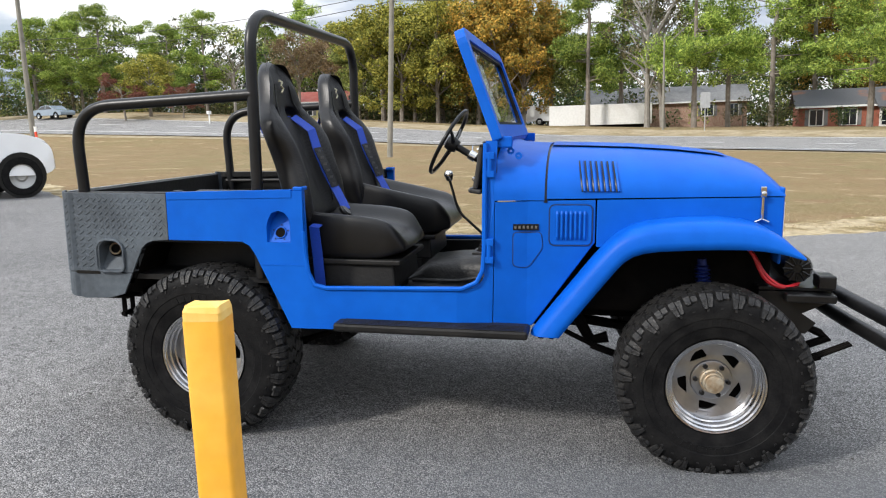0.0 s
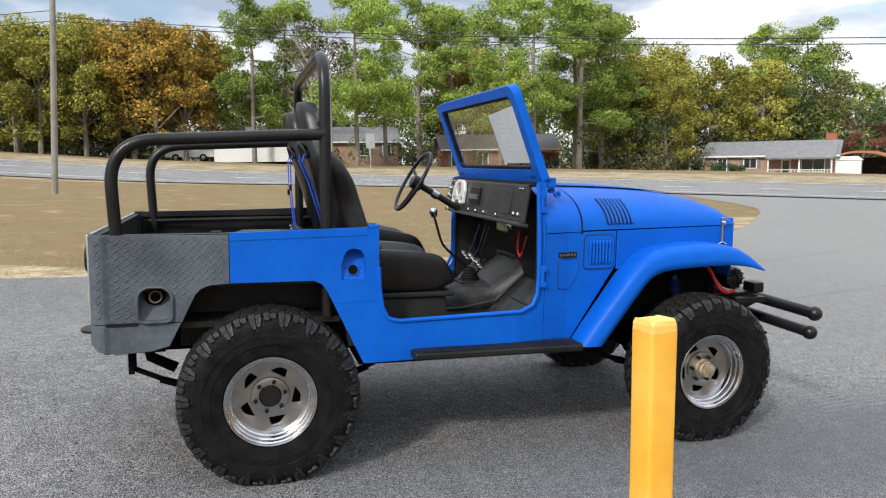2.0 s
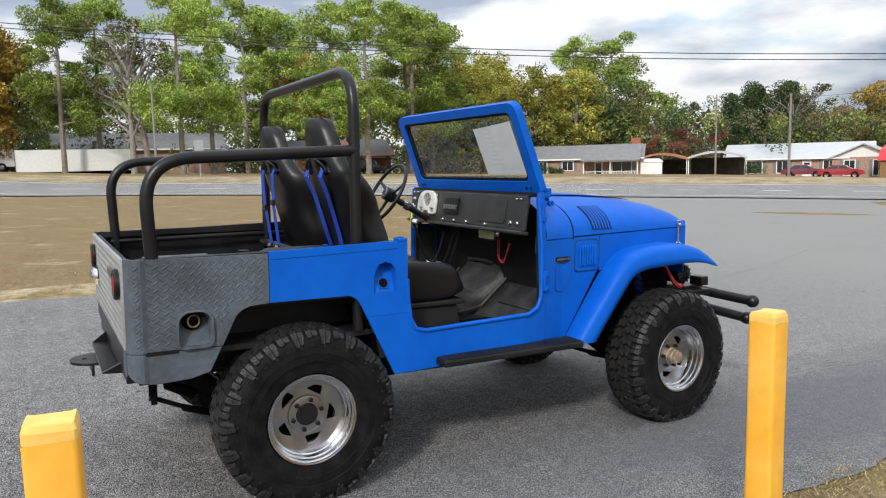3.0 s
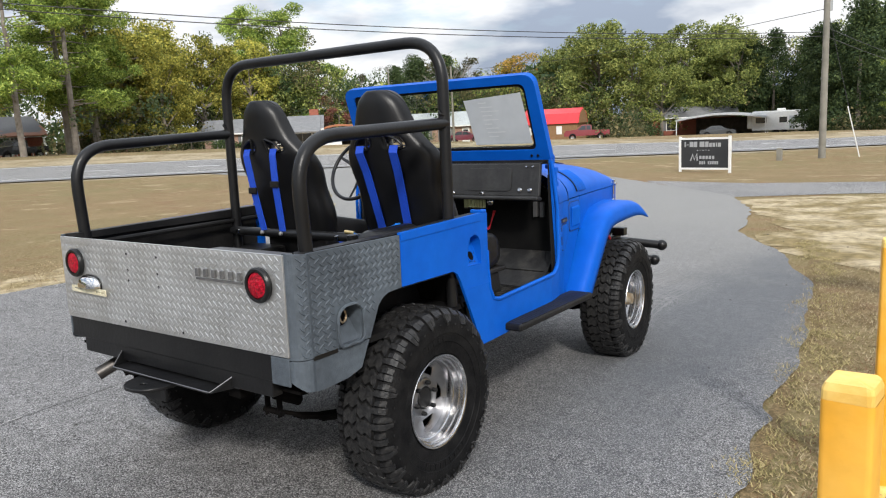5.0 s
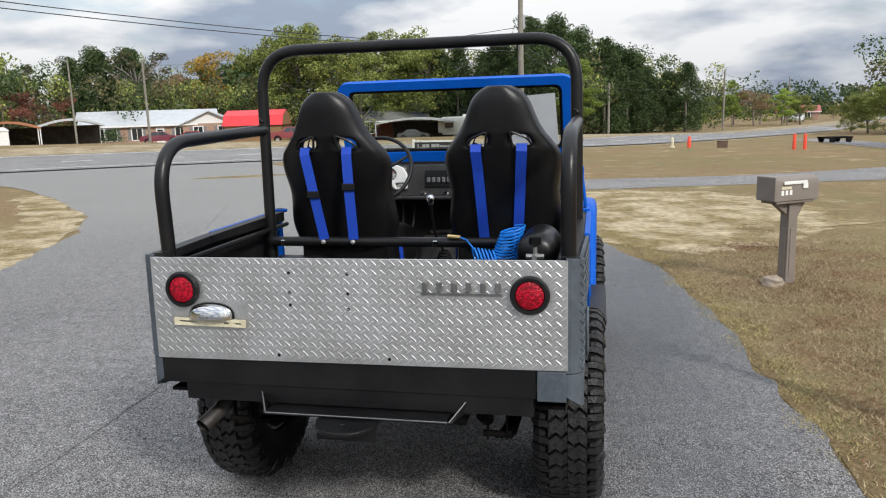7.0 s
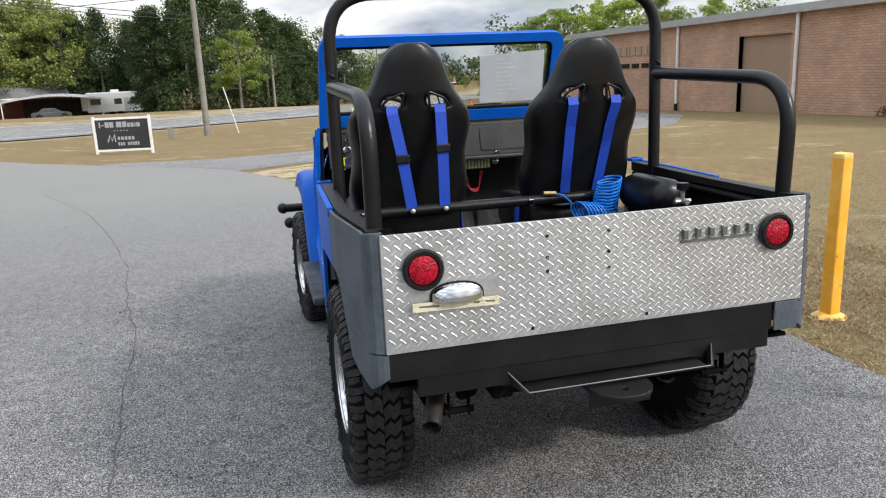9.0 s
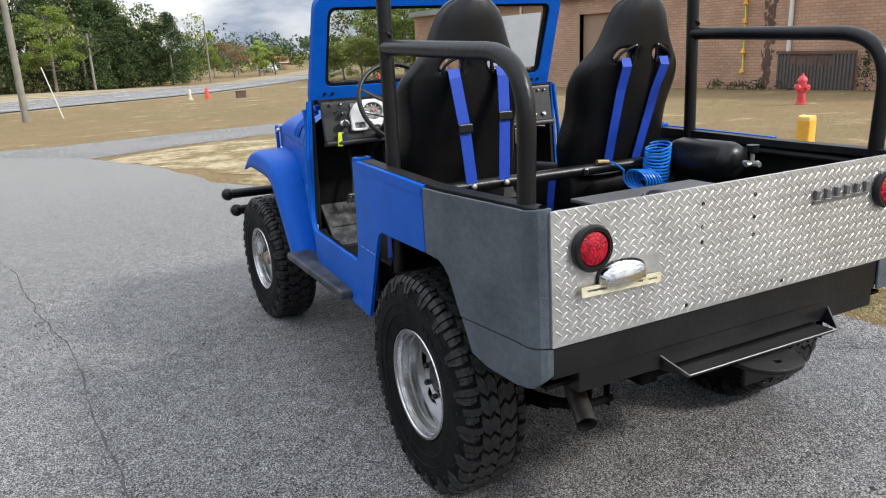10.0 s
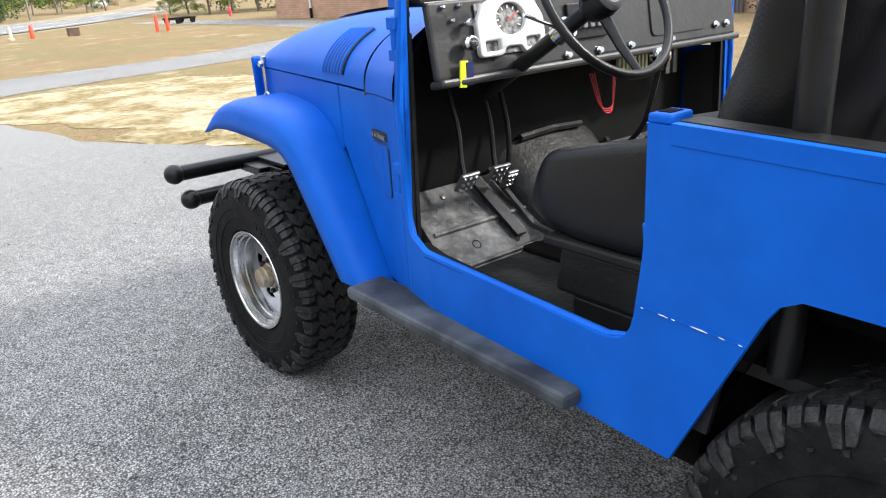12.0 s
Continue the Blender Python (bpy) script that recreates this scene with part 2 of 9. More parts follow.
def tube(bm, pts, r, n=12, cap=True, flat=1.0):
    pts = [Vector(p) for p in pts]
    rings = []
    up = None
    for i, p in enumerate(pts):
        d = (pts[min(i + 1, len(pts) - 1)] - pts[max(i - 1, 0)]).normalized()
        if up is None:
            up = d.orthogonal().normalized()
        up = (up - d * up.dot(d)).normalized()
        side = d.cross(up)
        rr = r[i] if isinstance(r, (list, tuple)) else r
        rings.append([bm.verts.new(p + (up * math.cos(a) + side * math.sin(a) * flat) * rr) for a in (2 * math.pi * j / n for j in range(n))])
    for a, b in zip(rings, rings[1:]):
        for j in range(n):
            bm.faces.new((a[j], a[(j + 1) % n], b[(j + 1) % n], b[j]))
    if cap:
        bm.faces.new(rings[0][::-1])
        bm.faces.new(rings[-1])


def tubed(pts, r, n=12, **k):
    bm = bmesh.new()
    tube(bm, pts, r, n, **k)
    return bm


def lathe(bm, prof, o, axis, n=32, close=False):
    """Turns (along, radius) pairs about an axis."""
    o, axis = Vector(o), Vector(axis).normalized()
    u = axis.orthogonal().normalized()
    w = axis.cross(u)
    rings = []
    for a, r in prof:
        if r < 1e-6:
            rings.append([bm.verts.new(o + axis * a)])
        else:
            rings.append([bm.verts.new(o + axis * a + (u * math.cos(t) + w * math.sin(t)) * r) for t in (2 * math.pi * j / n for j in range(n))])
    pairs = list(zip(rings, rings[1:])) + ([(rings[-1], rings[0])] if close else [])
    for a, b in pairs:
        for j in range(n):
            k = (j + 1) % n
            if len(a) == 1 and len(b) > 1:
                bm.faces.new((a[0], b[k], b[j]))
            elif len(b) == 1 and len(a) > 1:
                bm.faces.new((a[j], a[k], b[0]))
            elif len(a) > 1:
                bm.faces.new((a[j], a[k], b[k], b[j]))


def lathed(prof, o, axis, n=32, close=False):
    bm = bmesh.new()
    lathe(bm, prof, o, axis, n, close)
    return bm


def sheet(outline, holes, place, thick, cuts=()):
    """A bent sheet: an outline with holes in (u, v), bent by place(u, v, depth), with thickness."""
    bm = bmesh.new()
    edges = []
    for loop in (outline, *holes):
        vs = [bm.verts.new((u, 0, v)) for u, v in loop]
        edges += [bm.edges.new((a, b)) for a, b in zip(vs, vs[1:] + vs[:1])]
    bmesh.ops.triangle_fill(bm, edges=edges, use_beauty=True, use_dissolve=False)
    for c in cuts:
        bmesh.ops.bisect_plane(bm, geom=bm.verts[:] + bm.edges[:] + bm.faces[:], plane_co=(c, 0, 0), plane_no=(1, 0, 0), dist=1e-5)
    outer = bm.verts[:]
    flat = {v: (v.co.x, v.co.z) for v in outer}
    grown = bmesh.ops.extrude_face_region(bm, geom=bm.faces[:])
    inner = [g for g in grown["geom"] if isinstance(g, bmesh.types.BMVert)]
    for v in outer:
        v.co = place(*flat[v], 0.0)
    for v in inner:
        v.co = place(v.co.x, v.co.z, thick)
    return bm


def shell(us, vs, front, back, skip=()):
    """A padded form: two grids of points with the skipped cells open, joined round their edges."""
    bm = bmesh.new()
    A = [[bm.verts.new(front(u, v)) for u in us] for v in vs]
    B = [[bm.verts.new(back(u, v)) for u in us] for v in vs]
    kept = {(i, j) for j in range(len(vs) - 1) for i in range(len(us) - 1)} - set(skip)
    for i, j in kept:
        bm.faces.new((A[j][i], A[j][i + 1], A[j + 1][i + 1], A[j + 1][i]))
        bm.faces.new((B[j][i], B[j + 1][i], B[j + 1][i + 1], B[j][i + 1]))
        for di, dj, p, q in ((0, -1, (j, i), (j, i + 1)), (1, 0, (j, i + 1), (j + 1, i + 1)), (0, 1, (j + 1, i + 1), (j + 1, i)), (-1, 0, (j + 1, i), (j, i))):
            if (i + di, j + dj) not in kept:
                bm.faces.new((A[q[0]][q[1]], A[p[0]][p[1]], B[p[0]][p[1]], B[q[0]][q[1]]))
    return bm


def lerp(table, x):
    """Straight-line reading of a table of (x, value)."""
    if x <= table[0][0]:
        return table[0][1]
    for (a, p), (b, q) in zip(table, table[1:]):
        if x <= b:
            return p + (q - p) * (x - a) / (b - a)
    return table[-1][1]


def rounded(pts, rad, k=5):
    """A closed outline with its corners rounded."""
    out = []
    n = len(pts)
    for i in range(n):
        a, b, c = (Vector(pts[(i + j) % n]) for j in (-1, 0, 1))
        r = rad[i] if isinstance(rad, (list, tuple)) else rad
        if r <= 0:
            out.append(tuple(b))
            continue
        u, w = a - b, c - b
        d = min(r, u.length * 0.49, w.length * 0.49)
        p, q = b + u.normalized() * d, b + w.normalized() * d
        for j in range(k + 1):
            s = j / k
            out.append(tuple(p * (1 - s) ** 2 + b * 2 * s * (1 - s) + q * s * s))
    return out


def circle(cx, cz, r, n=20, sx=1.0):
    return [(cx + r * sx * math.cos(2 * math.pi * i / n), cz + r * math.sin(2 * math.pi * i / n)) for i in range(n)]

# ---- the truck (x forward from the rear axle, y to its left, z up from the ground) ----
truck = thing("off_road_truck", "blue open-top four-wheel-drive truck with grey rear corners and silver tread-plate tail", "truck", TILT)
HALF = ((-0.66, 0.795), (-0.15, 0.808), (0.50, 0.806), (1.20, 0.785), (1.34, 0.760), (1.50, 0.715), (2.0, 0.660), (2.60, 0.600))
LHALF = ((-0.66, 0.800), (-0.30, 0.838), (-0.15, 0.843), (0.20, 0.844), (0.50, 0.828), (1.20, 0.792), (1.34, 0.762), (1.50, 0.713), (1.80, 0.666), (2.60, 0.562))


def half(s, x):
    """Half the body's width at x on side s."""
    return lerp(LHALF if s > 0 else HALF, x)


def side_place(s, off=0.0):
    """The skin of the body's side s (1 left, -1 right); behind the last straight it wraps round the corner."""
    def place(u, v, depth):
        u -= 0.026 * max(0.0, min(1.0, (-0.56 - u) / 0.08))
        if u < -0.686:
            a, r = min((-0.686 - u) / 0.06, math.pi / 2), 0.06 - depth + off
            return Vector((-0.686 - r * math.sin(a), s * (0.803 - 0.06 + r * math.cos(a)), v))
        lean = 0.034 * max(0.0, min(1.0, (v - 1.12) / 0.27)) * max(0.0, min(1.0, (u - 1.20) / 0.1)) * (1.0 if u < 1.40 else 0.0)
        return Vector((u, s * (half(s, u) - depth + off - lean), v))
    return place


CUTS = (-0.735, -0.715, -0.695, -0.675, -0.66, -0.64, -0.60, -0.56, -0.45, -0.30, -0.15, 0.5, 0.9, 1.2, 1.34, 1.5, 2.0)
ARCH_R = [(-0.426, 0.665), (-0.375, 0.775), (-0.315, 0.89), (-0.29, 0.915), (-0.255, 0.93), (-0.170, 0.936)]
for s in (-1, 1):
    place = side_place(s)
    light_hole = rounded([(-0.545, 0.783), (-0.545, 0.90), (-0.52, 0.922), (-0.445, 0.922), (-0.418, 0.90), (-0.418, 0.783)], 0.03)
    gray = [(-0.754, 0.772), (-0.754, 1.160), (-0.66, 1.152), (-0.170, 1.152), (-0.170, 0.936)] + ARCH_R[-2::-1][:3] + [(-0.372, 0.772)]
    part("corner_panel", sheet(gray, [light_hole] if s < 0 else [], place, 0.012, CUTS), LINER, truck, "dark grey bed-liner coated corner panel", bevel=0.003)
    low = [(-0.754, 0.768), (-0.375, 0.768), (-0.426, 0.665), (-0.50, 0.645), (-0.62, 0.637), (-0.69, 0.652), (-0.754, 0.69)]
    part("corner_lower_panel", sheet(low, [], side_place(s, -0.002), 0.012, CUTS), LINER, truck, bevel=0.003)
    fuel_hole = [(0.325, 0.937), (0.438, 0.937), (0.438, 1.02), (0.432, 1.05), (0.415, 1.072), (0.385, 1.082), (0.352, 1.072), (0.335, 1.045), (0.325, 1.01)]
    jamb = rounded([(0.500, 1.172), (0.500, 0.95), (0.530, 0.735), (1.318, 0.752), (1.318, 1.39)], [0.004, 0.05, 0.075, 0.075, 0.004])
    blue = [(-0.167, 0.937), (-0.167, 1.154), (0.455, 1.172)] + jamb + [(1.368, 1.39), (1.360, 1.13), (1.352, 0.548), (0.428, 0.538), (0.262, 0.882), (0.238, 0.918), (0.202, 0.937)]
    part("body_side", sheet(blue, [fuel_hole] if s < 0 else [], place, 0.014, CUTS), BLUE, truck, bevel=0.006)
    front = [(1.356, 0.56), (1.362, 1.128), (1.790, 1.136), (1.790, 0.95), (1.525, 0.575)]
    part("cowl_side", sheet(front, [], place, 0.012, CUTS), BLUE, truck, bevel=0.004)
    wing = [(1.796, 0.93), (1.796, 1.136), (2.570, 1.150), (2.570, 0.93)]
    part("engine_side", sheet(wing, [], place, 0.012, CUTS), BLUE, truck, bevel=0.004)
    # folded rail along the top of the side, and the pressed crease below it
    rail = [(-0.165, 1.125), (-0.165, 1.160), (0.45, 1.178), (0.45, 1.142)]
    part("top_rail", sheet(rail, [], side_place(s, 0.003), 0.020, CUTS), BLUE, truck, bevel=0.006)
    part("door_post", sheet(rounded([(0.464, 0.86), (0.464, 1.182), (0.500, 1.182), (0.508, 0.86)], 0.004), [], side_place(s, -0.016), 0.018, CUTS), BLUE, truck, bevel=0.005)
    y0_, y1_ = sorted((s * (half(s, 0.48) - 0.068), s * (half(s, 0.48) - 0.002)))
    post_top = part("post_top", boxed(0.456, 0.502, y0_, y1_, 1.172, 1.190), BLUE, truck, "open square post top", bevel=0.005)
    part("post_hole", boxed(0.466, 0.492, y0_ + 0.016, y1_ - 0.016, 1.1885, 1.1915), CHASSIS, post_top)
    bm = bmesh.new()
    k = 0.016 if s > 0 else 0.0
    tube(bm, [(0.50, s * (0.80 + k), 0.99), (0.503, s * 0.800, 0.90), (0.516, s * 0.80, 0.80), (0.545, s * 0.802, 0.745), (0.60, s * 0.802, 0.731), (1.22, s * 0.786, 0.746), (1.285, s * 0.778, 0.775), (1.312, s * 0.772, 0.83), (1.318, s * 0.770, 0.92), (1.318, s * 0.768, 1.12), (1.318, s * 0.736, 1.38)], 0.011, 8)
    part("door_opening_lip", bm, BLUE, truck, smooth=True)
    part("sill_inner", sheet([(0.44, 0.545), (0.52, 0.715), (1.32, 0.735), (1.34, 0.55)], [], side_place(s, -0.016), 0.045, CUTS), TUB, truck, bevel=0.004)
    part("pillar_lining", sheet([(1.325, 0.76), (1.325, 1.385), (1.366, 1.385), (1.362, 0.76)], [], side_place(s, -0.0155), 0.010, (1.34,)), TUB, truck)
    for z in (1.285, 0.912):
        bm = bmesh.new()
        y = s * (half(s, 1.335) + 0.006 - (0.020 if z > 1.2 else 0.0))
        tube(bm, [(1.338, y, z - 0.035), (1.338, y, z + 0.045)], 0.012, 10)
        box(bm, 1.320, 1.358, y - 0.011, y + 0.011, z - 0.050, z - 0.022)
        box(bm, 1.320, 1.358, y - 0.011, y + 0.011, z + 0.028, z + 0.058)
        part("door_hinge", bm, BLUE, truck, bevel=0.002)
    # oval battery hatch and louvred vent
    hatch = rounded([(1.440, 0.845), (1.440, 0.995), (1.560, 0.995), (1.566, 0.925), (1.505, 0.838)], 0.02)
    line = [side_place(s, 0.0015)(x, z, 0) for x, z in hatch]
    part("hatch_groove", tubed(line + line[:1], 0.0028, 6, cap=False), SEAM, truck)
    part("side_hatch", sheet(hatch, [], side_place(s, 0.004), 0.006, CUTS), BLUE, truck, bevel=0.002)
    if s < 0:
        line = [side_place(s, 0.0015)(x, z, 0) for x, z in rounded([(1.594, 0.937), (1.594, 1.115), (1.778, 1.115), (1.778, 0.937)], 0.027)]
        part("vent_groove", tubed(line + line[:1], 0.0028, 6, cap=False), SEAM, truck)
        part("vent_plate", sheet(rounded([(1.597, 0.940), (1.597, 1.112), (1.775, 1.112), (1.775, 0.940)], 0.025), [], side_place(s, 0.005), 0.01, CUTS), BLUE, truck, bevel=0.003)
        for i in range(7):
            x = 1.628 + i * 0.0195
            y = s * (half(s, x) + 0.005)
            part("vent_louvre", tubed([(x, y, 0.965), (x, y + s * 0.006, 0.975), (x, y + s * 0.006, 1.075), (x, y, 1.085)], 0.0065, 6), BLUE, truck)
    # badge with its unlettered blocks
    y = s * half(s, 1.494)
    bm = boxed(1.438, 1.55, -0.004, 0.004, -0.013, 0.013)
    bmesh.ops.transform(bm, matrix=pose(0, y + s * 0.003, 1.018) @ Matrix.Translation((1.494, 0, 0)) @ pose(0, 0, 0, 0, 0, -s * 9.0) @ Matrix.Translation((-1.494, 0, 0)), verts=bm.verts[:])
    badge = part("side_badge", bm, BLACK, truck, "small black badge")
    for i in range(6):
        bm = boxed(-0.0045, 0.0045, -0.002, 0.002, -0.006, 0.006)
        bmesh.ops.transform(bm, matrix=pose(1.450 + i * 0.0176, s * (half(s, 1.450 + i * 0.0176) + 0.009), 1.018), verts=bm.verts[:])
        part("badge_block", bm, BADGE, badge)
    # running board
    y0, y1 = sorted((s * 0.74, s * (0.875 if s > 0 else 0.89)))
    board = part("running_board", boxed(0.655, 1.52, y0, y1, 0.553, 0.592), BOARD if s > 0 else TUB, truck, "worn grey-black running board", bevel=0.012)
    for i in range(5 if s < 0 else 0):
        yy = s * ((0.755 if s > 0 else 0.80) + i * 0.020)
        part("grip_rib", boxed(0.69, 1.50, yy - 0.004, yy + 0.004, 0.591, 0.5935), TUB, board)
    # seam at the lower quarter
    part("panel_seam", sheet([(0.285, 0.830), (0.285, 0.834), (0.512, 0.836), (0.512, 0.832)], [], side_place(s, 0.002), 0.004), BLUE, truck)
    if s > 0:
        for x, ln in ((0.292, 0.008), (0.325, 0.012), (0.358, 0.035), (0.425, 0.007), (0.440, 0.022), (0.495, 0.006)):
            part("paint_chip", sheet([(x, 0.8312), (x + ln * 0.4, 0.8324 + ln * 0.03), (x + ln, 0.8326), (x + ln * 0.7, 0.8314)], [], side_place(s, 0.0035), 0.002), WHITE, truck)

# recesses of the right side: a marker lamp and the fuel filler
def cup(outline, s, depth, shrink, name, material):
    cx, cz = (sum(p[i] for p in outline) / len(outline) for i in (0, 1))
    bm = bmesh.new()
    rings = []
    for d, k in ((0.0, 1.0), (depth * 0.5, 1.0 - (1 - shrink) * 0.35), (depth, shrink)):
        rings.append([bm.verts.new((cx + (x - cx) * k, s * (half(s, cx) - d), cz + (z - cz) * k)) for x, z in outline])
    n = len(outline)
    for a, b in zip(rings, rings[1:]):
        for j in range(n):
            bm.faces.new((a[j], a[(j + 1) % n], b[(j + 1) % n], b[j]))
    bm.faces.new(rings[-1])
    return part(name, bm, material, truck, smooth=True)


def sloped_recess(outline, s, deep, name, material):
    """A pressed recess, deepest at the top, whose floor slopes out to the skin at the bottom."""
    cx = sum(p[0] for p in outline) / len(outline)
    z0, z1 = min(p[1] for p in outline), max(p[1] for p in outline)
    bm = bmesh.new()
    y = half(s, cx) - 0.004
    rim = [bm.verts.new((x, s * y, z)) for x, z in outline]
    floor_ = [bm.verts.new((cx + (x - cx) * 0.93, s * (y - 0.006 - deep * (z - z0) / (z1 - z0)), z0 + (z - z0) * 0.96)) for x, z in outline]
    n = len(outline)
    for j in range(n):
        bm.faces.new((rim[j], rim[(j + 1) % n], floor_[(j + 1) % n], floor_[j]))
    bm.faces.new(floor_)
    ob = part(name, bm, material, truck, smooth=True)
    slope = math.atan2(deep, z1 - z0)

    def on_floor(x, z, lift):
        """A place on the sloping floor, and the way it faces."""
        k = (z - z0) / (z1 - z0)
        nrm = Vector((0, s * math.cos(slope), math.sin(slope)))
        return Vector((x, s * (y - 0.006 - deep * k), z)) + nrm * lift, nrm
    return ob, on_floor


lamp_cup, on_lamp = sloped_recess(rounded([(-0.545, 0.783), (-0.545, 0.90), (-0.52, 0.922), (-0.445, 0.922), (-0.418, 0.90), (-0.418, 0.783)], 0.03), -1, 0.088, "lamp_recess", LINER)
p, nrm = on_lamp(-0.486, 0.872, 0.012)
# black disc on the recess floor paints the dark depth of the lamp hole
part("lamp_pocket", lathed([(0.0, 0.0), (0.0, 0.040), (0.003, 0.043)], on_lamp(-0.486, 0.876, 0.002)[0], on_lamp(-0.486, 0.876, 0)[1], 22), CHASSIS, lamp_cup, "black disc standing in for the shade in the lamp hole")
socket = part("lamp_socket", lathed([(0, 0.030), (0.018, 0.030), (0.022, 0.026), (0.018, 0.020), (0.008, 0.018), (0.008, 0.0)], p, (0.25, -1, 0.1), 22), CHASSIS, lamp_cup, "rusty empty lamp socket", smooth=True)
part("socket_ring", lathed([(0.019, 0.0215), (0.025, 0.025), (0.021, 0.029)], p, (0.25, -1, 0.1), 22), RUST, socket)
pts = [(x, -0.809, z) for x, z in rounded([(-0.552, 0.776), (-0.552, 0.90), (-0.52, 0.930), (-0.445, 0.930), (-0.411, 0.90), (-0.411, 0.776)], 0.03)]
part("recess_rim", tubed(pts + pts[:1], 0.006, 6, cap=False), LINER, lamp_cup, smooth=True)
fuel_cup, on_fuel = sloped_recess([(0.325, 0.937), (0.438, 0.937), (0.438, 1.02), (0.432, 1.05), (0.415, 1.072), (0.385, 1.082), (0.352, 1.072), (0.335, 1.045), (0.325, 1.01)], -1, 0.058, "filler_recess", BLUE)
p, nrm = on_fuel(0.382, 0.978, 0.002)
part("filler_mouth", lathed([(0.0, 0.0), (0.0, 0.0225)], p, nrm, 24), CHASSIS, fuel_cup, "dark open filler hole")
part("filler_flange", lathed([(0.0, 0.0225), (0.004, 0.024), (0.004, 0.027), (0.0, 0.029)], p, nrm, 24), BLUE, fuel_cup, smooth=True)
for k in range(5):
    a_ = 2 * math.pi * k / 5 + 0.3
    q, _ = on_fuel(0.382 + 0.036 * math.cos(a_), 0.978 + 0.034 * math.sin(a_), 0.001)
    part("flange_hole", lathed([(0.0, 0.0), (0.001, 0.0035)], q, nrm, 8), BLACK, fuel_cup)
part("filler_box", boxed(0.305, 0.458, -0.725, -0.700, 0.925, 1.10), TUB, truck, bevel=0.004)
part("lamp_box", boxed(-0.565, -0.40, -0.722, -0.700, 0.77, 0.94), TUB, truck, bevel=0.004)

# tail: silver tread plate, black apron
part("tail_plate", sheet([(-0.750, 0.783), (-0.750, 1.154), (0.752, 1.150), (0.752, 0.773)], [], lambda u, v, d: Vector((-0.752 + d, u, v)), 0.012), ALU, truck, "silver diamond tread-plate tail panel", bevel=0.002)


def treads(bm, place, u0, u1, v0, v1, keep=lambda u, v: True, pitch=0.0315, size=0.0155, lift=0.0024):
    """Raised tread-plate bars, turned one way and the other in turn."""
    j = 0
    v = v0 + 0.012
    while v < v1 - 0.008:
        u, i = u0 + 0.012 + (pitch / 2 if j % 2 else 0), 0
        while u < u1 - 0.01:
            if keep(u, v):
                a = radians(42 if j % 2 else 138)
                c, s_ = math.cos(a), math.sin(a)
                pts = [(-size, 0), (-size * 0.4, 0.0034), (size * 0.4, 0.0034), (size, 0), (size * 0.4, -0.0034), (-size * 0.4, -0.0034)]
                ring = [bm.verts.new(place(u + x * c - y * s_, v + x * s_ + y * c, 0.0)) for x, y in pts]
                t0, t1 = (bm.verts.new(place(u + x * c, v + x * s_, lift)) for x in (-size * 0.55, size * 0.55))
                r = ring
                for f in ((r[0], r[1], t0), (r[1], r[2], t1, t0), (r[2], r[3], t1), (r[3], r[4], t1), (r[4], r[5], t0, t1), (r[5], r[0], t0)):
                    bm.faces.new(f)
            u, i = u + pitch, i + 1
        v, j = v + pitch / 2, j + 1


def not_lamp(u, v):
    return min(math.hypot(u - 0.625, v - 1.036), math.hypot(u + 0.628, v - 1.040)) > 0.07 and not (0.38 < u < 0.67 and 0.90 < v < 0.99)


bm = bmesh.new()
treads(bm, lambda u, v, l: Vector((-0.752 - l, u, v)), -0.750, 0.750, 0.782, 1.150, not_lamp, 0.0330, 0.0165, 0.0014)
tagged(part("tread_pattern", bm, ALU, truck), kind="stuff")
bm = bmesh.new()
skin = side_place(-1)
treads(bm, lambda u, v, l: skin(u, v, -l * 1.4), -0.705, -0.175, 0.775, 1.15, lambda u, v: v > 0.945 or (u < -0.56) or (u < -0.40 and v > 0.93) or (u < -0.335 and u > -0.40 and v > 0.88))
tagged(part("side_tread_pattern", bm, LINER, truck), kind="stuff")
part("corner_return", boxed(-0.749, -0.740, -0.745, -0.648, 0.672, 0.779), LINER, truck, bevel=0.004)
part("apron", boxed(-0.742, -0.690, -0.645, 0.750, 0.676, 0.778), BLACK, truck, "black rear apron", bevel=0.004)
part("apron_lower", boxed(-0.738, -0.690, -0.635, 0.655, 0.612, 0.680), BLACK, truck, bevel=0.004)
for x, y in ((0.625, 1.036), (-0.628, 1.040)):
    lamp = part("tail_lamp", lathed([(0.0, 0.064), (0.014, 0.066), (0.022, 0.060), (0.022, 0.050), (0.008, 0.047)], (-0.752, x, y), (-1, 0, 0), 36), BLACK, truck, "black rubber-ringed red tail lamp", smooth=True)
    part("lens", lathed([(0.007, 0.050), (0.018, 0.046), (0.024, 0.030), (0.026, 0.0)], (-0.752, x, y), (-1, 0, 0), 32), RED, lamp, "red ribbed lens", smooth=True)
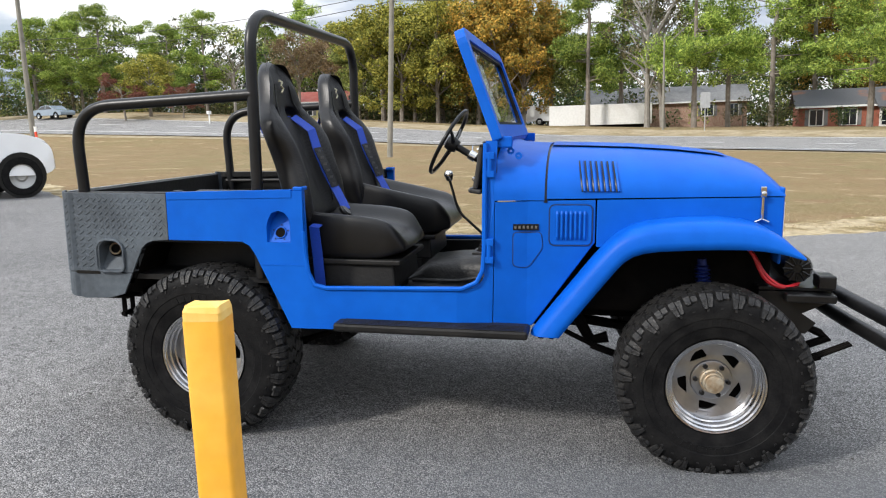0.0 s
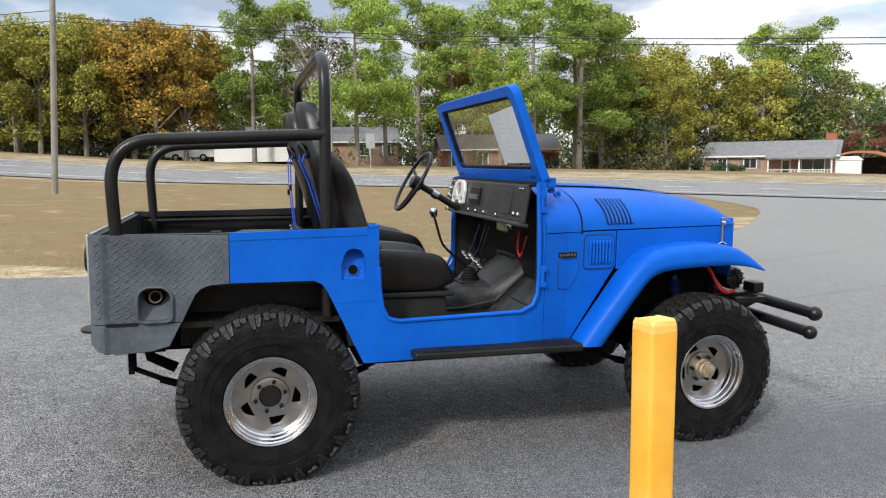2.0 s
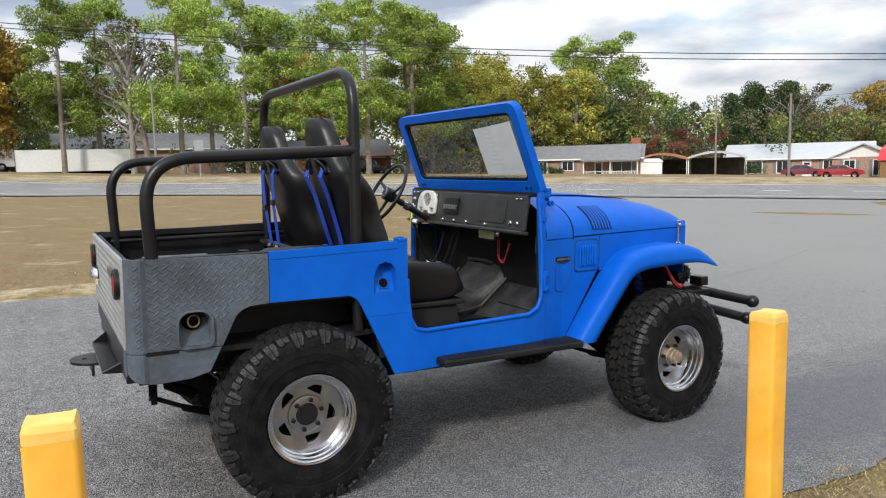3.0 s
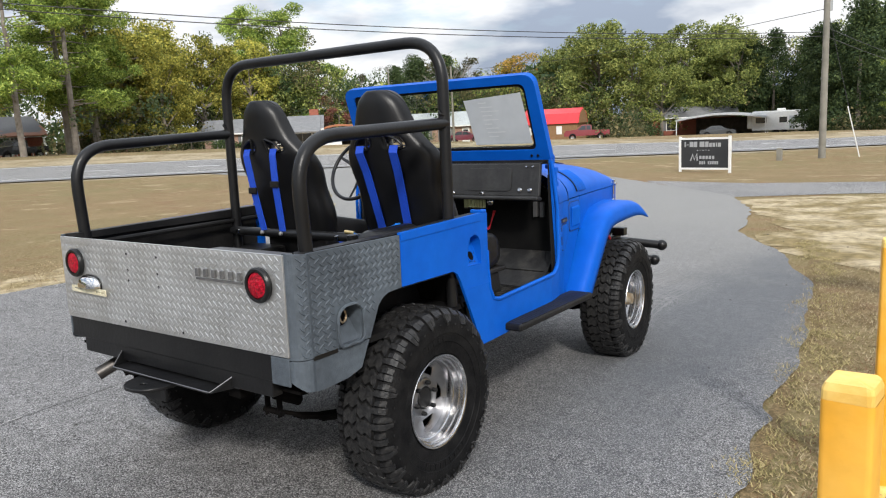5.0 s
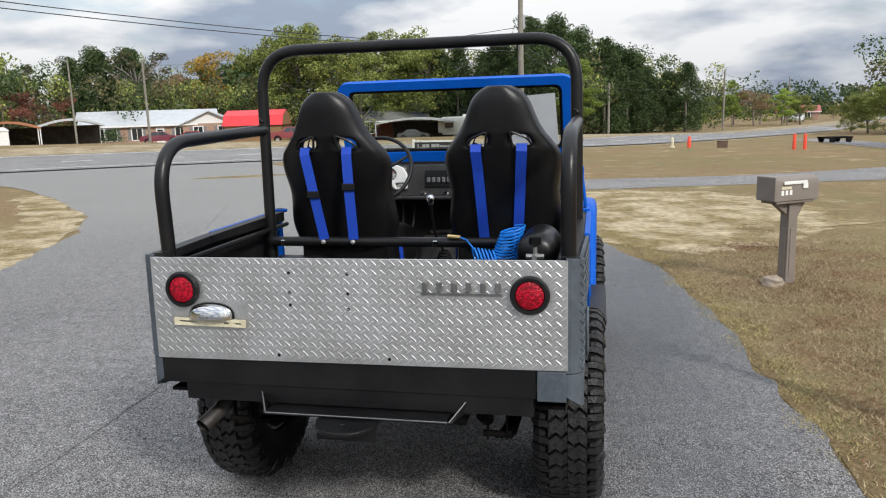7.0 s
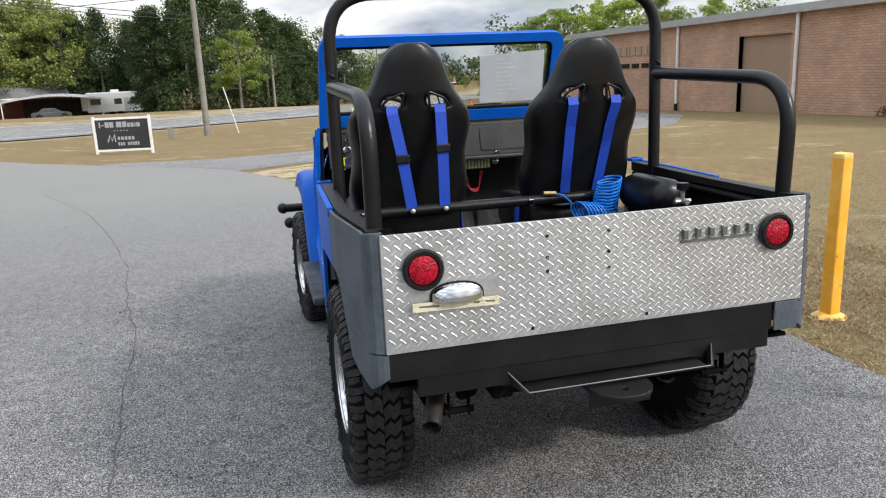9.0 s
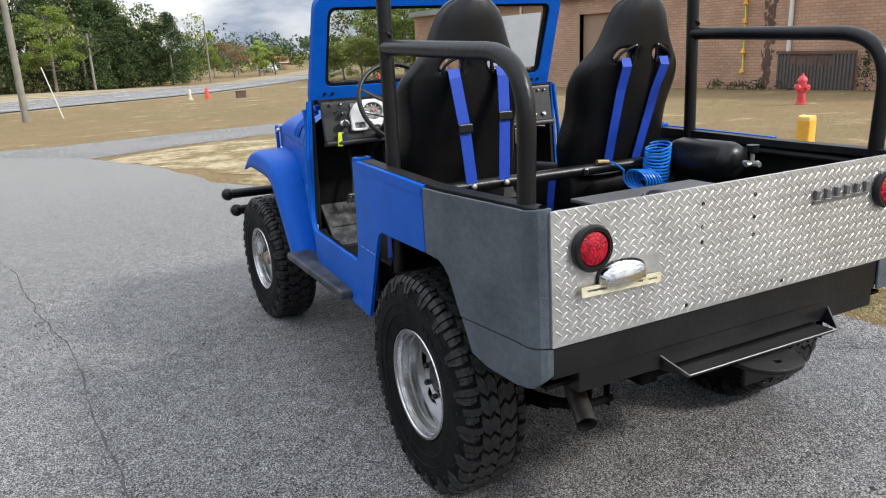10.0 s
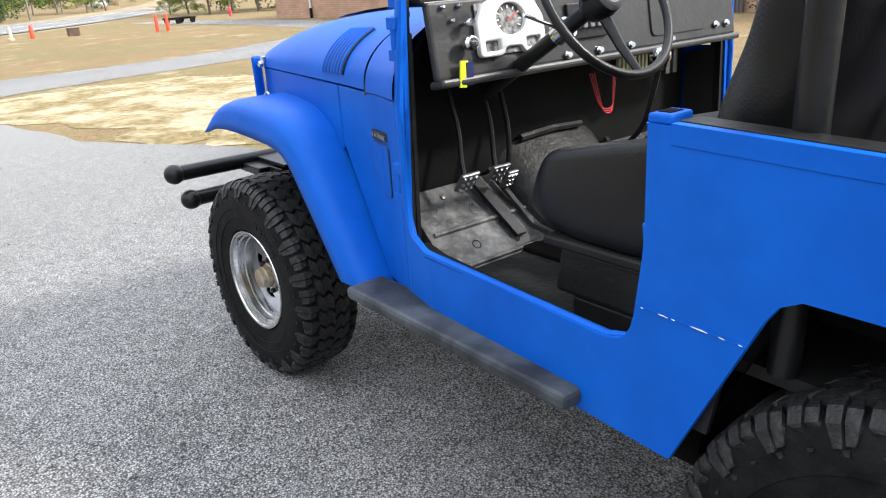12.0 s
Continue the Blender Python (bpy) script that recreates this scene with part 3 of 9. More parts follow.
# number-plate lamp and its slotted bracket
bracket = part("plate_bracket", sheet(rounded([(0.385, 0.900), (0.385, 0.928), (0.665, 0.932), (0.665, 0.904)], 0.004), [rounded([(0.40, 0.910), (0.40, 0.917), (0.47, 0.919), (0.47, 0.912)], 0.003), rounded([(0.58, 0.914), (0.58, 0.921), (0.645, 0.923), (0.645, 0.916)], 0.003)], lambda u, v, d: Vector((-0.767 + d, u, v)), 0.004), CREAM, truck, "cream slotted plate bracket")
part("bracket_fixing", boxed(-0.765, -0.752, 0.43, 0.45, 0.905, 0.925), CREAM, bracket)
bm = bmesh.new()
for i in range(9):
    t = i / 8
    for j in range(13):
        a = math.pi * j / 12
        bm.verts.new((-0.753 - 0.042 * math.sin(t * math.pi / 2) ** 0.6 * math.sin(a) ** 0.7, 0.52 + 0.083 * math.cos(a), 0.932 + 0.052 * math.cos(t * math.pi / 2) * math.sin(a) ** 0.6))
bm.verts.ensure_lookup_table()
for i in range(8):
    for j in range(12):
        bm.faces.new([bm.verts[k] for k in (i * 13 + j, i * 13 + j + 1, i * 13 + 14 + j, i * 13 + 13 + j)])
plate_lamp = part("plate_lamp", bm, CHROME, truck, "chrome half-dome plate lamp", smooth="all")
part("lamp_base", sheet([(0.52 + 0.088 * math.cos(a), 0.930 + 0.058 * max(0.0, math.sin(a)) ** 0.6) for a in (math.pi * j / 18 for j in range(19))], [], lambda u, v, d: Vector((-0.7575 + d, u, v)), 0.005), BLACK, plate_lamp, "black rubber gasket")
# raised rear badge: a bar with blocks, no lettering
rear_badge = part("rear_badge", boxed(-0.758, -0.752, -0.535, -0.262, 1.032, 1.041), OLDGREY, truck, "weathered grey badge strip")
for i in range(6):
    y = -0.276 - i * 0.0495
    part("badge_block", boxed(-0.765, -0.752, y - 0.0095, y + 0.0095, 1.046, 1.078), OLDGREY, rear_badge, bevel=0.003)
for y, z in ((0.215, 1.10), (0.215, 1.03), (0.215, 0.985), (0.0, 1.10), (0.0, 1.03), (0.0, 0.975), (0.27, 0.80), (-0.14, 0.80)):
    part("plate_hole", lathed([(0.0, 0.0), (0.001, 0.006), (0.0, 0.0065)], (-0.7525, y, z), (-1, 0, 0), 10), BLACK, truck)

# rear step and hitch
step = part("rear_step", boxed(-0.812, -0.715, -0.345, 0.315, 0.598, 0.606), BLACK, truck, "black folded-steel step bumper", bevel=0.002)
bm = bmesh.new()
box(bm, -0.722, -0.712, -0.42, 0.37, 0.602, 0.667)
for s in (-1, 1):
    yy = 0.36 if s > 0 else -0.41
    v = [bm.verts.new(p) for p in ((-0.715, yy, 0.664), (-0.715, yy - s * 0.02, 0.602), (-0.812, yy - s * 0.05, 0.602))]
    w = [bm.verts.new(p.co + Vector((0, s * 0.006, 0))) for p in v]
    bm.faces.new(v), bm.faces.new(w[::-1])
    for i in range(3):
        bm.faces.new((v[i], v[(i + 1) % 3], w[(i + 1) % 3], w[i]))
part("step_frame", bm, BLACK, step)
bm = bmesh.new()
tong = rounded([(-0.72, 0.115), (-0.86, 0.110), (-0.930, 0.055), (-0.930, -0.055), (-0.86, -0.110), (-0.72, -0.115)], [0, 0.05, 0.05, 0.05, 0.05, 0])
for a_, b_ in (((-0.812, -0.352, 0.606), (-0.812, 0.308, 0.606)), ((-0.719, -0.42, 0.668), (-0.719, 0.37, 0.668)), ((-0.812, -0.356, 0.605), (-0.717, -0.415, 0.666)), ((-0.812, 0.308, 0.605), (-0.717, 0.365, 0.666))):
    part("worn_edge", tubed([a_, b_], 0.0026, 6), BADGE, step, "edge worn to bare steel")
hitch = part("tow_tongue", sheet([(x, y) for x, y in tong], [circle(-0.864, 0.0, 0.013, 12)], lambda u, v, d: Vector((u, v, 0.596 - d)), 0.014), BLACK, truck, "black towing tongue with a hole", bevel=0.003)
part("tongue_plate", boxed(-0.840, -0.828, -0.108, 0.108, 0.530, 0.583), BLACK, hitch, bevel=0.003)
bm = bmesh.new()
tube(bm, [(0.2, 0.40, 0.48), (-0.35, 0.46, 0.58), (-0.55, 0.55, 0.575), (-0.72, 0.615, 0.495)], 0.031, 16, cap=False)
tube(bm, [(-0.72, 0.615, 0.495), (-0.55, 0.55, 0.575), (-0.35, 0.46, 0.58)], 0.026, 16, cap=False)
part("exhaust_pipe", bm, PIPE, truck, "dark exhaust tail pipe", smooth=True)
for y in (-0.495, 0.495):
    part("frame_end", boxed(-0.68, -0.50, y - 0.04, y + 0.04, 0.612, 0.66), CHASSIS, truck, bevel=0.004)
    shackle = part("spring_shackle", boxed(-0.634, -0.606, y - 0.038, y - 0.032, 0.475, 0.61), CHASSIS, truck, bevel=0.004)
    part("shackle_plate", boxed(-0.634, -0.606, y + 0.032, y + 0.038, 0.475, 0.61), CHASSIS, shackle, bevel=0.004)
    for z in (0.495, 0.595):
        part("shackle_bolt", tubed([(-0.62, y - 0.052, z), (-0.62, y + 0.052, z)], 0.013, 8), CHASSIS, shackle)
for s in (-1, 1):
    bm = boxed(-0.70, -0.45, s * 0.69 - 0.05, s * 0.69 + 0.05, 0.628, 0.64)
    part("corner_bracket", bm, CHASSIS, truck)

# ---- bed and cab interior ----
bm = bmesh.new()
box(bm, -0.72, 0.46, -0.76, 0.76, 0.735, 0.76)
part("bed_floor", bm, TUB, truck, "black painted bed floor")
part("tail_inner", boxed(-0.739, -0.715, -0.73, 0.73, 0.76, 1.142), TUB, truck)
for s in (-1, 1):
    y0, y1 = sorted((s * 0.52, s * 0.780))
    bm = boxed(-0.40, 0.43, y0, y1, 0.92, 0.955)
    box(bm, -0.40, 0.43, s * 0.52 - 0.008, s * 0.52 + 0.008, 0.60, 0.955)
    part("wheel_well", bm, TUB, truck, "black inner wheel well", bevel=0.01)
    part("side_lining", sheet([(-0.70, 0.93), (-0.70, 1.140), (0.45, 1.16), (0.45, 0.93)], [[(0.315, 0.934), (0.448, 0.934), (0.448, 1.095), (0.315, 1.095)]] if s < 0 else [], side_place(s, -0.016), 0.012, CUTS), TUB, truck)
    if s > 0:
        part("lining_lower", sheet([(-0.70, 0.72), (-0.70, 0.93), (-0.40, 0.93), (-0.42, 0.72)], [], side_place(s, -0.016), 0.012, CUTS), TUB, truck)
    part("lining_front", sheet([(0.36, 0.62), (0.30, 0.93), (0.46, 0.93), (0.50, 0.72), (0.50, 0.62)], [], side_place(s, -0.016), 0.012), TUB, truck)
    k = 0.005 if s > 0 else 0.0
    rail = [(-0.71, 1.125), (-0.71, 1.152 + k), (-0.20, 1.156 + k), (0.450, 1.1745 + k), (0.450, 1.130)]
    part("inner_ledge", sheet(rail, [], side_place(s, -0.0195), 0.052, CUTS), TUB, truck, bevel=0.006)
    part("ledge_lip", tubed([(-0.66, s * 0.735, 1.10), (0.45, s * 0.748, 1.115)], 0.012, 8), TUB, truck)
part("cab_floor", boxed(0.40, 1.38, -0.725, 0.725, 0.615, 0.635), FLOOR, truck, "worn dark rubber cab floor")
for s in (-1, 1):
    for i in range(7 if s < 0 else 0):
        x = 0.98 + i * 0.045
        y0, y1 = sorted((s * 0.30, s * 0.72))
        part("floor_rib", boxed(x, x + 0.018, y0, y1, 0.634, 0.641), FLOOR, truck)
    y0, y1 = sorted((s * 0.17, s * 0.675))
    bm = bmesh.new()
    v = [bm.verts.new(p) for p in ((1.26, y0, 0.635), (1.26, y1, 0.635), (1.48, y1, 0.84), (1.48, y0, 0.84))]
    bm.faces.new(v)
    g = bmesh.ops.extrude_face_region(bm, geom=bm.faces[:])
    bmesh.ops.translate(bm, vec=(0.02, 0, -0.02), verts=[e for e in g["geom"] if isinstance(e, bmesh.types.BMVert)])
    skin_mat = TOE if s > 0 else FLOOR
    toe = part("toe_board", bm, skin_mat, truck, "scuffed sloping toe board" if s > 0 else "dark sloping toe board")
    slope = lambda d, y, h: Vector((1.26 + 0.7316 * d - 0.682 * h, y, 0.635 + 0.682 * d + 0.7316 * h))
    for d in (0.012, 0.135):
        part("pressed_rib", tubed([slope(d, s * 0.29, 0.002), slope(d, s * 0.655, 0.002)], 0.008, 6), skin_mat, toe, smooth=True)
    if s > 0:
        for d, y, r in ((0.07, 0.535, 0.014), (0.20, 0.47, 0.006), (0.215, 0.60, 0.006)):
            part("bung_hole", lathed([(0.003, 0.0), (0.003, r * 0.8), (0.005, r), (0.0, r * 1.3)], slope(d, y, -0.0035), (-0.682, 0, 0.7316), 14), CHASSIS, toe)
        for d, y in ((0.035, 0.625), (0.25, 0.55)):
            part("toe_bolt", lathed([(0.006, 0.0), (0.005, 0.008), (0.0, 0.010)], slope(d, y, 0.0), (-0.682, 0, 0.7316), 8), BADGE, toe)
part("bulkhead", sheet([(-0.685, 0.60), (-0.685, 1.13), (-0.52, 1.31), (0.52, 1.31), (0.685, 1.13), (0.685, 0.60)], [], lambda u, v, d: Vector((1.47 + d, u, v)), 0.02), FIREWALL, truck, "black firewall")
part("bed_step", boxed(0.44, 0.465, -0.77, 0.77, 0.63, 0.76), TUB, truck)
for s in (-1, 1):
    part("kick_panel", sheet([(1.322, 0.62), (1.322, 1.30), (1.35, 1.28), (1.37, 1.12), (1.46, 1.10), (1.46, 0.62)], [], side_place(s, -0.024), 0.012, (1.34, 1.40)), TUB, truck)
# gearbox cover
hump = [(0.80, 0.64, 0.17), (0.93, 0.745, 0.19), (1.08, 0.762, 0.20), (1.30, 0.772, 0.21), (1.36, 0.83, 0.23), (1.47, 0.93, 0.26)]
bm = bmesh.new()
rings = []
for x, zt, hw in hump:
    ring = []
    for j in range(13):
        a = math.pi * j / 12
        ring.append(bm.verts.new((x, 0.06 + hw * math.copysign(abs(math.cos(a)) ** 0.5, math.cos(a)), 0.62 + (zt - 0.62) * math.sin(a) ** 0.45)))
    rings.append(ring)
for a, b in zip(rings, rings[1:]):
    for j in range(12):
        bm.faces.new((a[j], a[j + 1], b[j + 1], b[j]))
bm.faces.new(rings[0])
part("gearbox_cover", bm, FLOOR, truck, "dark rubber-covered gearbox hump", smooth=True)
for s in (-1, 1):
    part("hump_flange", tubed([(0.85, 0.06 + s * 0.22, 0.645), (1.10, 0.06 + s * 0.235, 0.650), (1.30, 0.06 + s * 0.25, 0.69), (1.46, 0.06 + s * 0.285, 0.85)], 0.012, 6), FLOOR, truck)
lever = part("gear_lever", tubed(fillet([(1.225, 0.075, 0.80), (1.20, 0.078, 0.86), (1.055, 0.095, 0.985), (1.005, 0.10, 1.16)], 0.05), 0.0075, 8), BLACK, truck, "black bent gear lever", smooth=True)
bm = bmesh.new()
lathe(bm, [(-0.032, 0.012), (-0.026, 0.018), (-0.012, 0.021), (0.0, 0.026), (0.016, 0.024), (0.026, 0.014), (0.029, 0.0)], (1.0, 0.10, 1.185), (-0.15, 0, 1), 20)
part("knob", bm, CHROME, lever, "polished round knob", smooth=True)
bm = bmesh.new()
for i in range(5):
    lathe(bm, [(0, 0.062 - i * 0.008), (0.010, 0.066 - i * 0.008), (0.020, 0.056 - i * 0.008)], (1.225, 0.075, 0.765 + i * 0.016), (0, 0, 1), 20)
part("gaiter_plate", boxed(1.145, 1.305, -0.005, 0.155, 0.764, 0.775), FLOOR, lever, bevel=0.004)
part("gaiter", bm, RUBBER, lever, "ribbed rubber gaiter", smooth=True)

# ---- dashboard, wheel, pedals ----
DASH = pose(1.280, 0, 1.274, 0, 9, 0) @ Matrix.Diagonal((1, 1, 0.79, 1))


def on_dash(bm):
    bmesh.ops.transform(bm, matrix=DASH, verts=bm.verts[:])
    return bm


dash = part("dashboard", on_dash(boxed(-0.012, 0.012, -0.685, 0.685, -0.125, 0.125)), DASHP, truck, "flat black metal dashboard", bevel=0.008)
part("dash_shelf", boxed(1.285, 1.36, -0.69, 0.69, 1.362, 1.374), BLACK, dash, bevel=0.003)
part("lower_lip", on_dash(boxed(-0.03, 0.03, -0.685, 0.685, -0.150, -0.122)), DASHP, dash, bevel=0.008)
glove = part("glove_box_lid", on_dash(sheet(rounded([(-0.50, -0.085), (-0.50, 0.085), (-0.20, 0.085), (-0.20, -0.085)], 0.025), [], lambda u, v, d: Vector((-0.018 + d, u, v)), 0.008)), DASHP, dash, "black glove box lid", bevel=0.002)
for y, z in ((-0.56, -0.075), (-0.625, -0.075), (-0.30, -0.105), (-0.09, -0.105), (0.06, -0.105), (0.20, -0.105), (0.585, -0.085), (0.615, 0.06), (0.585, 0.105), (0.64, 0.105), (-0.60, 0.095), (-0.64, 0.095)):
    r = 0.016 if z < 0 else 0.008
    part("dash_button", on_dash(lathed([(0, r), (0.006, r), (0.012, r * 0.6), (0.012, 0.0)], (-0.014, y, z), (-1, 0, 0), 14)), CHROME, dash, "chrome button", smooth=True)
for y, z, r in ((0.585, -0.02, 0.024), (0.580, 0.045, 0.014)):
    bm = lathed([(0, r * 0.5), (0.02, r * 0.5), (0.022, r), (0.036, r), (0.042, r * 0.7), (0.042, 0)], (-0.014, y, z), (-1, 0, 0), 18)
    part("dash_knob", on_dash(bm), CHROME, dash, "chrome pull knob", smooth=True)
cluster_outline = [(0.300, -0.072), (0.300, 0.045), (0.328, 0.100), (0.375, 0.122), (0.470, 0.122), (0.517, 0.100), (0.545, 0.045), (0.545, -0.072), (0.462, -0.072), (0.452, -0.045), (0.393, -0.045), (0.383, -0.072)]
cluster = part("instrument_panel", on_dash(sheet(rounded(cluster_outline, 0.018), [circle(0.422, 0.045, 0.054, 24), rounded([(0.320, -0.055), (0.320, -0.020), (0.375, -0.020), (0.375, -0.055)], 0.006), rounded([(0.470, -0.055), (0.470, -0.020), (0.525, -0.020), (0.525, -0.055)], 0.006)], lambda u, v, d: Vector((-0.034 + d, u, v)), 0.02)), BEZEL, dash, "silver instrument cluster with round speedometer", bevel=0.004)
part("dial_face", on_dash(boxed(-0.020, -0.015, 0.31, 0.535, -0.066, 0.105)), GAUGE, cluster, "dark dial faces with pale marks")
for k in range(9):
    a = radians(210 - k * 30)
    bm = boxed(-0.001, 0.001, -0.002, 0.002, 0.036, 0.047)
    bmesh.ops.transform(bm, matrix=Matrix.Translation((-0.0215, 0.422, 0.045)) @ Matrix.Rotation(a - math.pi / 2, 4, "X"), verts=bm.verts[:])
    part("dial_mark", on_dash(bm), WHITE, cluster)
bm = boxed(-0.001, 0.001, -0.0016, 0.0016, -0.006, 0.04)
bmesh.ops.transform(bm, matrix=Matrix.Translation((-0.023, 0.422, 0.045)) @ Matrix.Rotation(radians(60), 4, "X"), verts=bm.verts[:])
part("needle", on_dash(bm), WIRE, cluster)
radio = part("switch_panel", on_dash(boxed(-0.024, -0.012, 0.02, 0.19, -0.055, 0.075)), BLACK, dash, "black switch panel", bevel=0.003)
for i in range(5):
    part("toggle_switch", on_dash(boxed(-0.040, -0.022, 0.032 + i * 0.031, 0.052 + i * 0.031, -0.02, 0.018)), BADGE, radio, bevel=0.003)
bm = boxed(-0.002, 0.002, -0.014, 0.014, -0.034, 0.034, taper=0.0)
bmesh.ops.transform(bm, matrix=Matrix.Translation((1.238, 0.612, 1.190)) @ pose(0, 0, 0, 6, 0, 12), verts=bm.verts[:])
part("key_tag", bm, TAGYEL, dash, "yellow-green key tag")
bm = boxed(-0.004, 0.004, -0.012, 0.012, -0.032, 0.026)
bmesh.ops.transform(bm, matrix=Matrix.Translation((1.240, 0.590, 1.192)), verts=bm.verts[:])
part("key_fob", bm, mat("dark_blue_fob", (0.01, 0.015, 0.08), 0.5), dash)
# steering wheel and column
HUB = Vector((0.945, 0.40, 1.362))
AX = Vector((0.865, 0.0, -0.502)).normalized()
U = Vector((0.502, 0.0, 0.865))
V = Vector((0, 1, 0))
ring = [HUB + (U * math.cos(a) + V * math.sin(a)) * 0.205 for a in (2 * math.pi * i / 48 for i in range(49))]
wheel_rim = part("steering_wheel", tubed(ring, 0.0115, 10, cap=False), BLACK, truck, "thin black three-spoke steering wheel", smooth=True)
for a in (90, 205, 335):
    d = U * math.cos(radians(a - 90 + 180)) + V * math.sin(radians(a - 90 + 180))
    part("spoke", tubed([HUB + AX * 0.03 + d * 0.03, HUB + AX * 0.02 + d * 0.12, HUB + d * 0.203], [0.016, 0.012, 0.009], 8, flat=0.6), BLACK, wheel_rim, smooth=True)
part("hub_cap", lathed([(-0.012, 0.0), (-0.012, 0.03), (-0.006, 0.042), (0.03, 0.046), (0.06, 0.036), (0.06, 0)], HUB, AX, 24), BLACK, wheel_rim, smooth=True)
part("horn_ring", lathed([(-0.014, 0.020), (-0.016, 0.026), (-0.012, 0.032)], HUB, AX, 24), BADGE, wheel_rim, smooth=True)
column = part("steering_column", tubed([HUB + AX * 0.05, HUB + AX * 0.52], 0.021, 14), BLACK, truck, smooth=True)
part("collar", lathed([(0.14, 0.022), (0.142, 0.029), (0.185, 0.029), (0.187, 0.022)], HUB, AX, 18), CHROME, column, "chrome clamp collar", smooth=True)
part("indicator_stalk", tubed([HUB + AX * 0.16, HUB + AX * 0.16 + Vector((-0.02, 0.16, 0.05))], 0.005, 8), CHROME, column)
# pedals
for y, x, ln in ((0.532, 1.345, 0), (0.405, 1.350, 0), (0.337, 1.375, 1)):
    pedal = part("pedal", tubed(fillet([(1.445, y - 0.03, 1.12), (1.405, y - 0.03, 1.0), (1.385, y - 0.015, 0.92), (x + 0.008, y, 0.868 if not ln else 0.832)], 0.08), 0.008, 8), BLACK, truck, "foot pedal with a studded steel pad", smooth=True)
    w = 0.034 if not ln else 0.022
    m = Matrix.Translation((x, y, 0.868 if not ln else 0.832)) @ pose(0, 0, 0, 0, -38, 0)
    bm = boxed(-0.006, 0.006, -w, w, -0.034, 0.034)
    bmesh.ops.transform(bm, matrix=m, verts=bm.verts[:])
    pad = part("pad", bm, BADGE, pedal, bevel=0.004)
    bm = bmesh.new()
    for i in range(3):
        for j in range(3):
            lathe(bm, [(0, 0.006), (0.006, 0.005), (0.006, 0)], (-0.006, -w * 0.65 + i * w * 0.65, -0.022 + j * 0.022), (-1, 0, 0), 8)
    bmesh.ops.transform(bm, matrix=m, verts=bm.verts[:])
    part("pad_studs", bm, CHROME, pedal)
bm = bmesh.new()
for a_, b_ in (((1.455, 0.43, 0.845), (1.29, 0.375, 0.672)),):
    v = [bm.verts.new(p) for p in ((a_[0], a_[1] - 0.02, a_[2]), (a_[0], a_[1] + 0.02, a_[2]), (b_[0], b_[1] + 0.02, b_[2]), (b_[0], b_[1] - 0.02, b_[2]))]
    w = [bm.verts.new(q.co + Vector((-0.008, 0, 0.010))) for q in v]
    bm.faces.new(w), bm.faces.new(v[::-1])
    for i in range(4):
        bm.faces.new((v[i], v[(i + 1) % 4], w[(i + 1) % 4], w[i]))
part("toe_strip", bm, BLACK, truck, "black strip bolted to the toe board", bevel=0.002)
part("toe_flange", tubed([(1.452, -0.08, 0.928), (1.452, 0.06, 0.936), (1.452, 0.21, 0.928)], 0.012, 6), FLOOR, truck)
for y, z in ((0.66, 0.66), (0.40, 0.90), (0.39, 0.665)):
    part("floor_bolt", lathed([(0, 0.009), (0.006, 0.008), (0.006, 0)], (1.27 + (z - 0.64) * 0.9, y, z), (-1, 0, 0.4), 8), CHROME, truck)
# wires and fuse box under the dash
for k in range(3):
    bm = bmesh.new()
    tube(bm, fillet([(1.455, -0.13 - k * 0.012, 1.09), (1.435, -0.16 - k * 0.01, 0.97 - k * 0.010), (1.435, -0.23, 0.955 - k * 0.006), (1.455, -0.27 + k * 0.008, 1.07)], 0.05), 0.0022, 6)
    part("loose_wire", bm, WIRE, truck, "loose red wire")
fuses = part("fuse_block", boxed(1.335, 1.346, -0.281, -0.111, 1.090, 1.187), BLACK, truck, "black fuse block with pale yellow fuses", bevel=0.003)
for k in range(8):
    part("fuse", boxed(1.323, 1.336, -0.273 + k * 0.020, -0.261 + k * 0.020, 1.100, 1.176), FUSES, fuses)
part("indicator_ball", lathed([(-0.026, 0.0), (-0.018, 0.018), (0, 0.026), (0.018, 0.018), (0.026, 0)], (1.335, -0.312, 1.138), (0, 0, 1), 16), CHROME, truck, "round chrome knob", smooth="all")
for y in (-0.555, -0.60):
    part("relay_block", boxed(1.44, 1.47, y - 0.012, y + 0.012, 1.04, 1.13), BADGE, truck, bevel=0.002)

